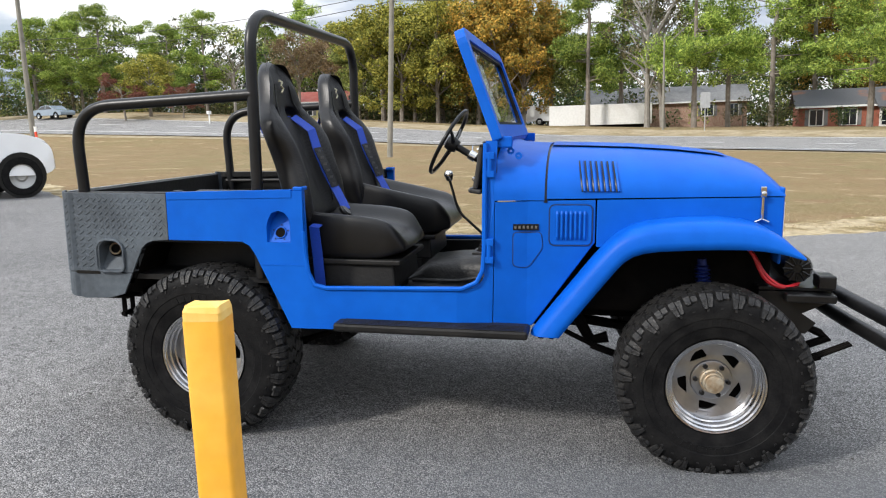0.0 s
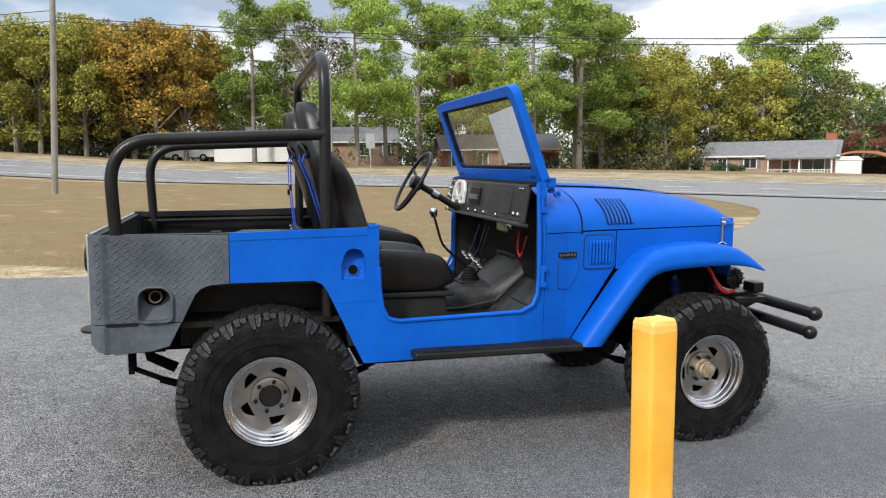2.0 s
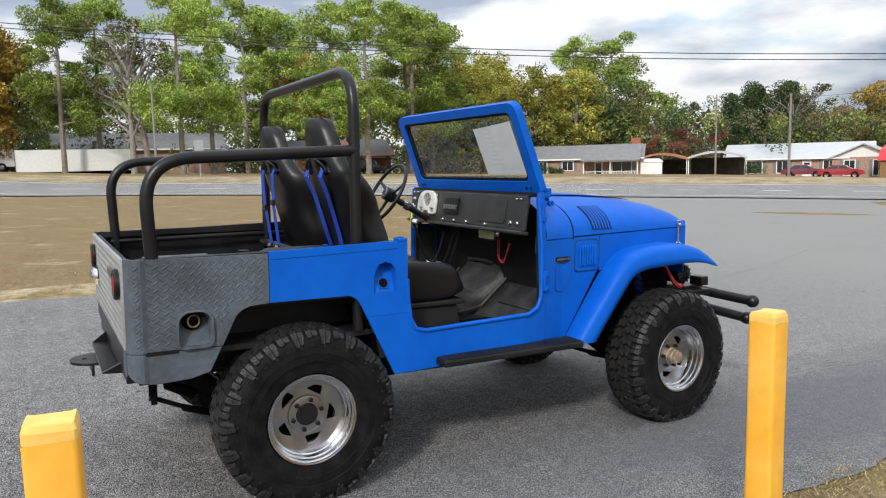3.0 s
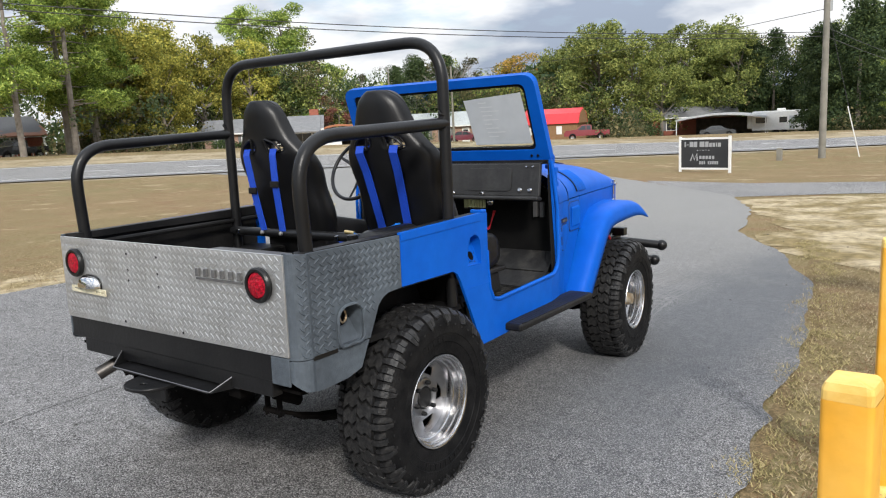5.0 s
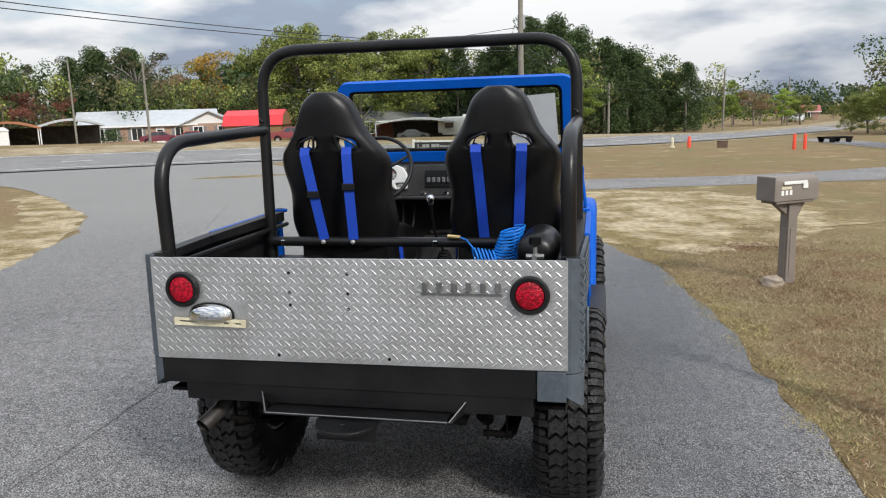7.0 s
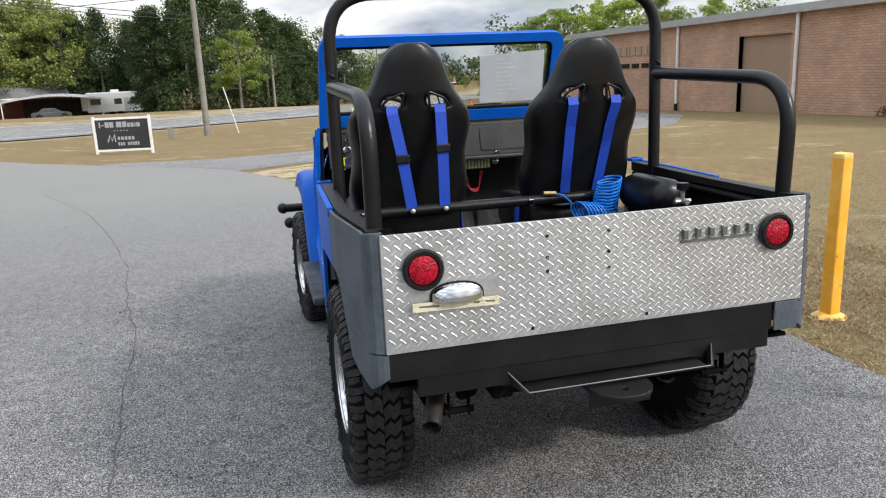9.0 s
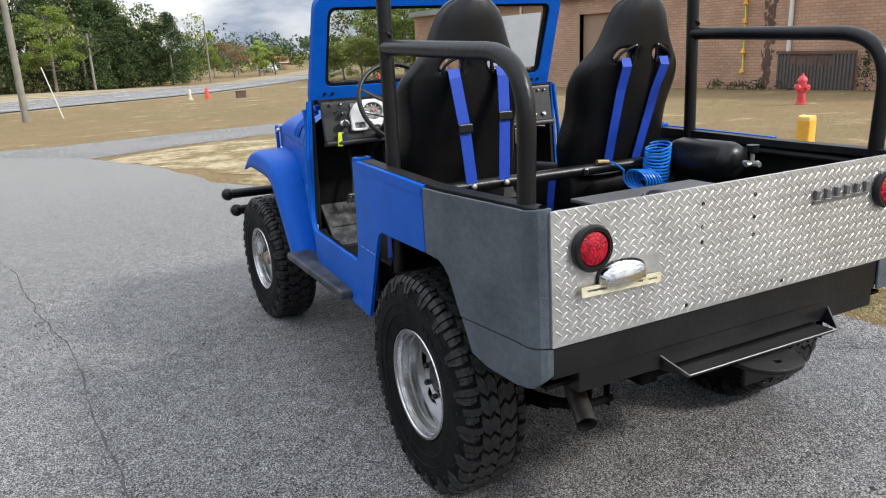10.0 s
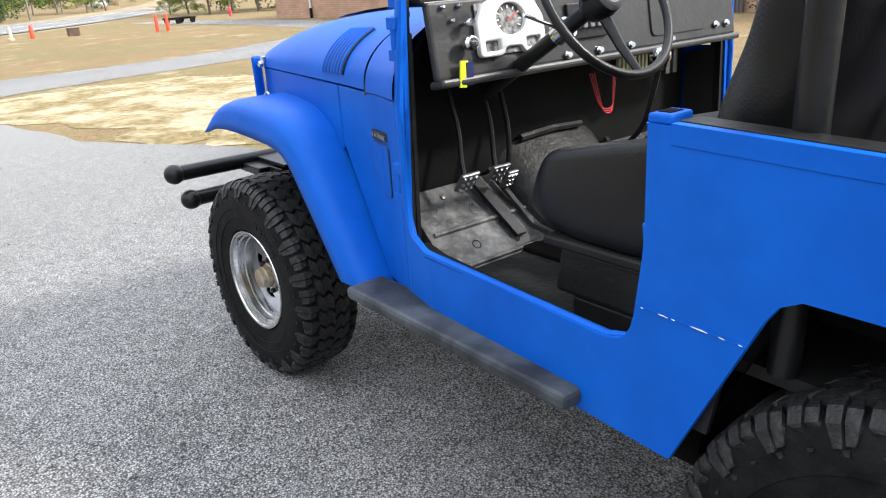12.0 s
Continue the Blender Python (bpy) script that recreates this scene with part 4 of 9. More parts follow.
# ---- seats ----
def seat(cy):
    st = part("seat_back", back_shell(cy), VINYL, truck, "black vinyl bucket seat back with harness slots", smooth="all", subsurf=2)
    part("cushion", cushion(cy, 0.0 if cy > 0 else -0.06), VINYL, st, "black vinyl bolstered cushion", smooth="all", subsurf=2)
    part("seat_box", boxed(0.44, 0.885, cy - 0.245, cy + 0.245, 0.70, 0.815, taper=0.012), TUB, st, "black seat box", bevel=0.012)
    part("seat_box_lid", boxed(0.43, 0.91, cy - 0.255, cy + 0.255, 0.815, 0.84), TUB, st, bevel=0.006)
    part("seat_riser", boxed(0.47, 0.83, cy - 0.24, cy + 0.24, 0.632, 0.70), TUB, st, bevel=0.006)
    st.data.materials.append(WEAVE)
    for poly in st.data.polygons:
        if poly.normal.x < -0.3:
            poly.material_index = 1
    # piping seams down the front of the back
    for s in (-1, 1):
        pts = [front_pt(cy, s * 0.55, z) + Vector((0.004, 0, 0)) for z in (1.08, 1.16, 1.24, 1.32, 1.40, 1.48, 1.58, 1.66)]
        part("seam_piping", tubed(pts, 0.0035, 6), VINYL, st, smooth=True)
    # plain pale emblem on the headrest
    p = front_pt(cy, 0.0, 1.655)
    bm = bmesh.new()
    tube(bm, [p + Vector((0.008, -0.02, 0.025)), p + Vector((0.010, 0.012, 0.02)), p + Vector((0.012, -0.008, 0.0)), p + Vector((0.013, 0.018, -0.012)), p + Vector((0.013, -0.004, -0.032))], 0.005, 6)
    part("headrest_emblem", bm, CREAM, st, "small pale stitched emblem")
    # slot rims
    for s in (-1, 1):
        pts = []
        for u, v in ((0.24, 1.492), (0.60, 1.500), (0.56, 1.535), (0.26, 1.565)):
            pts.append(back_pt(cy, s * u, v) + Vector((-0.004, 0, 0)))
        part("slot_rim", tubed(fillet(pts + pts[:1], 0.015, 3), 0.006, 6, cap=False), BLACK, st, smooth=True)
    return st


W_SEAT = ((1.00, 0.245), (1.06, 0.268), (1.12, 0.285), (1.18, 0.280), (1.25, 0.258), (1.31, 0.256), (1.38, 0.276), (1.43, 0.282), (1.48, 0.268), (1.53, 0.228), (1.58, 0.186), (1.64, 0.160), (1.70, 0.140), (1.74, 0.112), (1.765, 0.06))
X_BACK = ((1.00, 0.345), (1.20, 0.285), (1.40, 0.222), (1.55, 0.175), (1.70, 0.152), (1.765, 0.160))
BOLST = ((1.00, 0.05), (1.06, 0.065), (1.13, 0.090), (1.20, 0.104), (1.30, 0.105), (1.39, 0.112), (1.47, 0.088), (1.55, 0.035), (1.77, 0.01))
THICK = ((1.00, 0.10), (1.30, 0.085), (1.50, 0.075), (1.66, 0.085), (1.74, 0.06), (1.77, 0.02))


def back_pt(cy, u, z):
    w = lerp(W_SEAT, z)
    return Vector((lerp(X_BACK, z) + 0.06 * abs(u) ** 3 + (0.05 if abs(u) > 0.99 else 0), cy + u * w, z))


def front_pt(cy, u, z):
    w, b = lerp(W_SEAT, z), lerp(BOLST, z)
    k = max(0.0, (abs(u) - 0.42) / 0.58)
    bump = math.sin(min(1.0, k * 1.25) * math.pi / 2) * b if k < 0.85 else b * (1 - (k - 0.85) / 0.15 * 0.35)
    return Vector((lerp(X_BACK, z) + lerp(THICK, z) + bump, cy + u * w * (0.985 if abs(u) > 0.9 else 1), z))


def back_shell(cy):
    us = [-1, -0.92, -0.75, -0.60, -0.42, -0.24, 0, 0.24, 0.42, 0.60, 0.75, 0.92, 1]
    vs = [1.00, 1.06, 1.14, 1.22, 1.30, 1.38, 1.44, 1.485, 1.50, 1.55, 1.565, 1.61, 1.66, 1.71, 1.745, 1.765]
    skip = [(i, 8) for i in (3, 4, 7, 8)]
    return shell(us, vs, lambda u, v: front_pt(cy, u, v), lambda u, v: back_pt(cy, u, v), skip)


def cushion(cy, ahead):
    us = [-1, -0.93, -0.75, -0.55, -0.3, 0, 0.3, 0.55, 0.75, 0.93, 1]
    vs = [0.40, 0.47, 0.55, 0.65, 0.75, 0.85, 0.92, 0.965, 0.99]

    def top(u, v):
        if cy > 0:
            z = lerp(((0.40, 1.05), (0.60, 1.025), (0.80, 1.005), (0.92, 0.985), (0.965, 0.95), (0.99, 0.905)), v)
        else:
            z = lerp(((0.40, 1.0), (0.60, 0.985), (0.80, 0.975), (0.90, 0.955), (0.955, 0.925), (0.99, 0.89)), v)
        k = max(0.0, (abs(u) - 0.5) / 0.5)
        z += (0.058 + 0.10 * max(0.0, 0.88 - v) if cy > 0 else 0.072) * math.sin(min(1, k * 1.3) * math.pi / 2) * (1 if v < 0.93 else 0.4) - (0.03 if abs(u) > 0.95 else 0)
        return Vector((v + ahead * (v - 0.4) / 0.55, cy + u * lerp(((0.4, 0.24), (0.7, 0.262), (0.92, 0.25), (0.99, 0.215)), v), z))

    def bottom(u, v):
        return Vector((v + ahead * (v - 0.4) / 0.55, cy + u * lerp(((0.4, 0.235), (0.7, 0.255), (0.92, 0.245), (0.99, 0.21)), v), 0.842 + 0.035 * max(0.0, (v - 0.85) / 0.14)))
    return shell(us, vs, top, bottom)


def ribbon(pts, width, thick, across):
    """A flat strap along a path, its width along one direction."""
    bm = bmesh.new()
    pts = [Vector(p) for p in pts]
    ac = Vector(across).normalized()
    rings = []
    for i, p in enumerate(pts):
        d = (pts[min(i + 1, len(pts) - 1)] - pts[max(i - 1, 0)]).normalized()
        a = (ac - d * ac.dot(d)).normalized()
        n = d.cross(a)
        rings.append([bm.verts.new(p + a * (width / 2) * sa + n * (thick / 2) * sn) for sa, sn in ((-1, -1), (1, -1), (1, 1), (-1, 1))])
    for a, b in zip(rings, rings[1:]):
        for j in range(4):
            bm.faces.new((a[j], a[(j + 1) % 4], b[(j + 1) % 4], b[j]))
    bm.faces.new(rings[0][::-1]), bm.faces.new(rings[-1])
    return bm


for cy, lows in ((0.412, (0.02, 0.11)), (-0.405, (0.03, 0.12))):
    st = seat(cy)
    for k, s in enumerate((-1, 1)):
        u = 0.42 * s
        slot_f, slot_b = front_pt(cy, u, 1.507), back_pt(cy, u, 1.507)
        end = Vector((0.205, {(1, 1): 0.448, (1, -1): 0.300, (-1, 1): -0.345, (-1, -1): -0.505}[(1 if cy > 0 else -1), s], 1.072))
        mid = slot_b.lerp(end, 0.45) + Vector((-0.018, 0, 0))
        run = [slot_f + Vector((-0.02, 0, 0.0)), slot_b + Vector((-0.006, 0, 0.002)), slot_b + Vector((-0.016, 0, -0.03)), mid, end]
        if cy < 0:
            y1 = -0.315 if s > 0 else -0.475
            run[3:] = [Vector((lerp(X_BACK, z) - 0.008, slot_b.y + (y1 - slot_b.y) * (1.5 - z) / 0.45, z)) for z in (1.38, 1.25, 1.14, 1.05)]
        strap = part("rear_harness_strap", ribbon(run, 0.048, 0.004, (0, 1, 0)), WEB, truck, "blue webbing harness strap")
        if cy > 0:
            p = slot_b.lerp(end, 0.5 if s > 0 else 0.42) + Vector((-0.024, 0, 0))
            part("strap_adjuster", boxed(p.x - 0.006, p.x + 0.006, p.y - 0.031, p.y + 0.031, p.z - 0.017, p.z + 0.017), BLACK, strap, bevel=0.004)
        if cy > 0:
            part("strap_bolt", lathed([(0, 0.011), (0.012, 0.011), (0.015, 0.007), (0.015, 0)], end + Vector((-0.010, 0, -0.012)), (-1, 0, 0.2), 12), GALVB, strap, smooth=True)
        # strap over the front of the seat to the lap buckle
        if s > 0:
            pts = [slot_f + Vector((0.004, 0, 0.0))] + [Vector((x, cy + s * 0.11 * k2, z)) for x, z, k2 in ((0.362, 1.44, 0.95), (0.392, 1.35, 0.85), (0.445, 1.235, 0.72), (0.492, 1.155, 0.58), (0.538, 1.082, 0.42))] + [Vector((0.56, cy + s * 0.03, 1.045))]
            fs = part("front_harness_strap", ribbon(pts, 0.05, 0.004, (0.65, 0.75, 0)), WEB, truck, "blue webbing harness strap with black patch")
            a, b = pts[2], pts[4]
            part("strap_patch", ribbon([a + Vector((0.004, -0.003, 0)), (a + b) / 2 + Vector((0.005, -0.003, 0)), b + Vector((0.004, -0.003, 0))], 0.042, 0.004, (0.65, 0.75, 0)), BLACK, fs)
            n = 6
            for i in range(n):
                p = a.lerp(b, (i + 0.5) / n) + Vector((0.008, -0.0065, 0))
                bm = boxed(-0.010, 0.010, -0.001, 0.001, -0.006, 0.006)
                bmesh.ops.transform(bm, matrix=pose(p.x, p.y, p.z, 0, 0, 49), verts=bm.verts[:])
                part("patch_bar", bm, BADGE, fs)
        # lap strap at the outer side
        y = cy + s * 0.262
        part("lap_strap", ribbon([(0.54, cy + s * 0.20, 1.03), (0.50, y, 0.99), (0.515, y + s * 0.006, 0.86), (0.53, y + s * 0.01, 0.66)], 0.05, 0.004, (1, 0, 0.1)), WEB, truck, "blue lap strap")
    part("harness_buckle", lathed([(0, 0.036), (0.014, 0.036), (0.022, 0.026), (0.022, 0)], (0.56, cy, 1.03), (0.7, 0, 0.7), 18), BLACK, truck, "black round harness buckle", smooth=True)

# ---- roll cage ----
hoop_pts = [(0.265, 0.752, 0.76), (0.262, 0.750, 1.62), (0.258, 0.735, 1.968), (0.258, -0.735, 1.968), (0.262, -0.750, 1.62), (0.265, -0.752, 0.76)]
bm = bmesh.new()
tube(bm, [hoop_pts[0]] + fillet([hoop_pts[0], (0.258, 0.745, 1.968), (0.258, -0.745, 1.968), hoop_pts[-1]], 0.20, 10)[1:-1] + [hoop_pts[-1]], 0.0265, 16)
cage = part("main_hoop", bm, BLACK, truck, "black painted tubular roll cage", smooth=True)
for s in (-1, 1):
    y = s * 0.748
    part("side_bar", tubed(fillet([(0.262, y, 1.60), (-0.655, y, 1.552), (-0.615, y, 0.80)], 0.20, 10), 0.0265, 16), BLACK, truck, smooth=True)
    part("bar_flange", boxed(-0.68, -0.55, y - 0.05, y + 0.05, 0.76, 0.775), BLACK, truck)
    part("tie_loop", tubed([Vector((0.262 - 0.012, y + 0.02 * math.cos(a) * 0.6, 1.645)) + Vector((0.025 * math.sin(a), 0, 0.012 * math.cos(a))) for a in (2 * math.pi * i / 14 for i in range(15))], 0.005, 6, cap=False), BLACK, truck, smooth=True)
part("harness_bar", tubed([(0.225, 0.735, 1.058), (0.225, -0.735, 1.058)], 0.024, 16), BLACK, truck, "worn black harness bar", smooth=True)
for y in (0.66, -0.10):
    bm = boxed(0.19, 0.215, y - 0.012, y + 0.012, 1.04, 1.07)
    part("bar_clip", bm, CHROME, truck, bevel=0.004)

# ---- windscreen ----
W0, W1 = Vector((1.368, 0, 1.392)), Vector((1.190, 0, 1.868))
WUP = (W1 - W0).normalized()
WN = Vector((WUP.z, 0, -WUP.x))
H = (W1 - W0).length


def screen_place(u, v, d):
    return W0 + WUP * v + Vector((0, u, 0)) - WN * (0.022 - d)


frame_out = rounded([(-0.716, 0.0), (-0.700, H), (0.700, H), (0.716, 0.0)], [0.01, 0.07, 0.07, 0.01])
frame_in = rounded([(-0.640, 0.064), (-0.636, H - 0.050), (0.636, H - 0.050), (0.640, 0.064)], 0.045)
screen = part("windscreen_frame", sheet(frame_out, [frame_in], screen_place, 0.044), BLUE, truck, "blue windscreen frame tilted back", bevel=0.010)
seal_in = rounded([(-0.623, 0.080), (-0.619, H - 0.067), (0.619, H - 0.067), (0.623, 0.080)], 0.04)
part("rubber_seal", sheet(frame_in, [seal_in], lambda u, v, d: screen_place(u, v, d + 0.010), 0.024), RUBBER, screen, "black rubber seal")
pane = part("pane", sheet(seal_in, [], lambda u, v, d: screen_place(u, v, d + 0.020), 0.004), GLASS, screen, "slightly dusty clear glass")
pane.visible_shadow = False
part("screen_base_bar", tubed([W0 + Vector((-0.005, -0.69, 0.0)), W0 + Vector((-0.005, 0.69, 0.0))], 0.018, 10), BLUE, screen)
for s in (-1, 1):
    bm = boxed(1.36, 1.43, s * 0.69 - 0.012, s * 0.69 + 0.012, 1.36, 1.41)
    part("screen_hinge", bm, BLUE, screen, bevel=0.006)
    bm = bmesh.new()
    for x in (1.42, 1.455):
        lathe(bm, [(-0.012, 0.016), (0.012, 0.016), (0.012, 0.006), (-0.012, 0.006)], (x, s * 0.66, 1.345 - (x - 1.42) * 0.6), (0, 1, 0), 12, close=True)
    part("tie_down_loop", bm, BLUE, screen)
    for y in (0.60, 0.64):
        part("frame_bolt", lathed([(0, 0.008), (0.005, 0.007), (0.005, 0)], screen_place(s * y, 0.03, -0.001), -WN, 10), BLACK, screen)
part("dash_top_gap", boxed(1.30, 1.365, -0.69, 0.69, 1.374, 1.386), TUB, truck)
notice = thing("paper_notice", "white printed paper taped inside the windscreen", "paper", TILT)
corners = [(-0.205, 0.378), (-0.595, 0.405), (-0.612, 0.100), (-0.225, 0.098)]
part("sheet", sheet(corners[::-1], [], lambda u, v, d: screen_place(u, v, d + 0.0145), 0.001), PAPER, notice)
for i in range(9):
    v = 0.355 - i * 0.026
    u0 = -0.300 - (0.385 - v) * 0.12
    part("print_bar", sheet([(u0, v), (u0 - 0.05 - 0.09 * ((i * 7) % 5) / 5, v), (u0 - 0.05 - 0.09 * ((i * 7) % 5) / 5, v + 0.006), (u0, v + 0.006)], [], lambda u, v, d: screen_place(u, v, d + 0.0135), 0.0005), INK, notice)

# ---- bonnet, cowl, front ----
def bonnet_section(x, zt, zs, p=3.0, k=33):
    out = []
    for j in range(k):
        a = math.pi * j / (k - 1)
        c, s_ = math.cos(a), math.sin(a)
        hw = half(1 if c > 0 else -1, x) + 0.004
        out.append(Vector((x, hw * math.copysign(abs(c) ** (2 / p), c), zs + (zt - zs) * s_ ** (2 / 2.3))))
    return out


def loft(sections):
    bm = bmesh.new()
    rows = [[bm.verts.new(p) for p in s] for s in sections]
    for a, b in zip(rows, rows[1:]):
        for j in range(len(a) - 1):
            bm.faces.new((a[j], a[j + 1], b[j + 1], b[j]))
    return bm


bm = loft([bonnet_section(x, z, 1.134) for x, z in ((1.358, 1.392), (1.42, 1.372), (1.50, 1.366), (1.572, 1.364))])
part("cowl", bm, BLUE, truck, "blue cowl", smooth="all")
TOP = ((1.582, 1.360), (1.75, 1.357), (1.95, 1.351), (2.15, 1.339), (2.32, 1.321), (2.43, 1.300), (2.51, 1.272), (2.555, 1.225), (2.572, 1.175))
bm = loft([bonnet_section(x, z, lerp(((1.58, 1.140), (2.57, 1.154)), x)) for x, z in TOP])
bonnet = part("bonnet", bm, BLUE, truck, "blue louvred bonnet", smooth="all")
bm = loft([[Vector((x, y, lerp(TOP, x) + 0.0015 + 0.009 * math.cos(y / 0.30 * math.pi / 2))) for y in [-0.30 + 0.05 * j for j in range(13)]] for x in (1.585, 1.75, 1.95, 2.15, 2.30, 2.38)])
part("bonnet_bulge", bm, BLUE, bonnet, smooth="all")
part("bonnet_gap", loft([[p + Vector((0, 0, -0.006)) for p in bonnet_section(x, 1.363, 1.130)] for x in (1.570, 1.584)]), TUB, bonnet)
for s in (-1, 1):
    for i in range(7):
        x = 1.742 + i * 0.0240
        sec = bonnet_section(x, lerp(TOP, x), 1.142, k=65)
        pts = [p for p in sec if p.y * s > 0 and 1.163 < p.z < 1.295]
        pts = sorted(pts, key=lambda p: p.z)
        pts = [p + Vector((0.006 * (p.z - 1.17) / 0.13 * -3, s * 0.004, 0.003)) for p in pts]
        part("bonnet_louvre", tubed(pts, 0.0072, 6), BLUE, bonnet, smooth=True)
        part("louvre_slot", tubed([p + Vector((-0.0085, 0, -0.001)) for p in pts], 0.0046, 6), BLACK, bonnet)
    latch_y = s * (half(s, 2.478) + 0.012)
    latch = part("bonnet_latch", tubed([(2.478, latch_y, 1.06), (2.478, latch_y, 1.15)], 0.007, 8), CHROME, truck, "chrome bonnet latch", smooth=True)
    part("latch_foot", tubed([(2.45, latch_y, 1.045), (2.478, latch_y, 1.058), (2.506, latch_y, 1.045)], 0.006, 8), CHROME, latch)
    bm = bmesh.new()
    lathe(bm, [(-0.02, 0.012), (0.02, 0.012), (0.022, 0.0)], (2.478, latch_y, 1.165), (0, s, 0), 14)
    box(bm, 2.466, 2.490, latch_y - 0.01, latch_y + 0.006, 1.15, 1.195)
    part("latch_hook", bm, CHROME, latch, bevel=0.003)
part("front_panel", boxed(2.556, 2.572, -0.598, 0.598, 0.86, 1.19), BLUE, truck, "blue front panel", bevel=0.01)
part("grille_bezel", boxed(2.570, 2.584, -0.56, 0.56, 0.97, 1.13), WHITE, truck, "pale grille bezel", bevel=0.02)
part("bonnet_nose", boxed(2.54, 2.566, -0.55, 0.55, 1.15, 1.185), BLUE, truck, bevel=0.01)

# flared front wings
UPPER = [(1.522, 0.556), (1.585, 0.640), (1.65, 0.722), (1.72, 0.812), (1.782, 0.891), (1.835, 0.953), (1.88, 0.995), (1.935, 1.028), (2.00, 1.047), (2.07, 1.058), (2.18, 1.066), (2.293, 1.069), (2.39, 1.060), (2.465, 1.040), (2.535, 1.000), (2.612, 0.930)]
LOWER = [(1.648, 0.556), (1.69, 0.612), (1.74, 0.678), (1.80, 0.757), (1.855, 0.828), (1.885, 0.866), (1.91, 0.893), (1.945, 0.917), (1.99, 0.932), (2.05, 0.941), (2.18, 0.950), (2.293, 0.955), (2.38, 0.956), (2.45, 0.952), (2.52, 0.942), (2.606, 0.920)]
for s in (-1, 1):
    rows = []
    for (ux, uz), (lx, lz) in zip(UPPER, LOWER):
        hw = half(s, ux) - 0.012
        mixp = lambda k: (ux + (lx - ux) * k, uz + (lz - uz) * k)
        row = [(ux, hw, uz)]
        for yy, k in ((hw + (0.78 - hw) * 0.5, 0.0), (0.775, 0.02), (0.800, 0.08), (0.818, 0.20), (0.828, 0.40), (0.832, 0.7), (0.833, 1.0), (0.815, 1.0), (0.812, 0.75)):
            yy -= 0.014 if s > 0 and yy > 0.77 else 0.0
            px, pz = mixp(k)
            row.append((px, yy, pz))
        rows.append([Vector((x, s * y, z)) for x, y, z in row])
    part("front_wing", loft(rows), BLUE, truck, "blue flared front wing", smooth="all")
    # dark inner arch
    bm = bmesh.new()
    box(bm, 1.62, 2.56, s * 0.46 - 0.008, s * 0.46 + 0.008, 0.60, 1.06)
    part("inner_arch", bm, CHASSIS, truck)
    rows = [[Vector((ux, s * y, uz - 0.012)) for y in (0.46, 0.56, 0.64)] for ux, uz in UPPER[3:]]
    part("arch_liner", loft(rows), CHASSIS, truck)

# ---- wheels ----
TREAD = ((-0.20, (-0.1545, 0.33)), (-0.17, (-0.151, 0.352)), (-0.145, (-0.1435, 0.374)), (-0.125, (-0.122, 0.389)), (-0.06, (-0.06, 0.395)), (0.0, (0.0, 0.396)), (0.06, (0.06, 0.395)), (0.125, (0.122, 0.389)), (0.145, (0.1435, 0.374)), (0.17, (0.151, 0.352)), (0.20, (0.1545, 0.33)))
LUGS = 38


def tyre_mesh():
    bm = bmesh.new()
    prof = [(-0.122, 0.205), (-0.138, 0.215), (-0.147, 0.262), (-0.1505, 0.264), (-0.1525, 0.30), (-0.1555, 0.302), (-0.155, 0.325), (-0.153, 0.345), (-0.143, 0.374), (-0.122, 0.389), (-0.06, 0.395), (0.0, 0.396), (0.06, 0.395), (0.122, 0.389), (0.143, 0.374), (0.153, 0.345), (0.155, 0.310), (0.150, 0.265), (0.138, 0.225), (0.122, 0.208)]
    lathe(bm, prof, (0, 0, 0), (0, 1, 0), 72)
    return bm


def tread_point(t, a, h):
    """A place on the tyre, t across the tread, a round it, h above it."""
    y = lerp([(k, v[0]) for k, v in TREAD], t)
    r = lerp([(k, v[1]) for k, v in TREAD], t)
    ny = 0.0 if abs(t) < 0.12 else math.copysign(min(1.0, (abs(t) - 0.12) / 0.05), t)
    y, r = y + ny * h * 0.6, r + (1 - abs(ny) * 0.85) * h
    return (r * math.sin(a), y, r * math.cos(a))


def lug_mesh(bands, h):
    """A tread block built band by band across the tyre: (place across, start and end round it)."""
    bm = bmesh.new()
    ca = sum(p[1] + p[2] for p in bands) / (2 * len(bands))
    low, high = [], []
    for i, (t, a0, a1) in enumerate(bands):
        low.append([bm.verts.new(tread_point(t, a, -0.003)) for a in (a0, a1)])
        high.append([bm.verts.new(tread_point(t, ca + (a - ca) * 0.94, h)) for a in (a0, a1)])
    for i in range(len(bands) - 1):
        bm.faces.new((high[i][0], high[i + 1][0], high[i + 1][1], high[i][1]))
        for k in (0, 1):
            bm.faces.new((low[i][k], low[i + 1][k], high[i + 1][k], high[i][k]))
    for i in (0, -1):
        bm.faces.new((low[i][0], low[i][1], high[i][1], high[i][0]))
    bmesh.ops.recalc_face_normals(bm, faces=bm.faces[:])
    me = bpy.data.meshes.new("tread_block")
    bm.to_mesh(me)
    bm.free()
    me.materials.append(LUG)
    return me


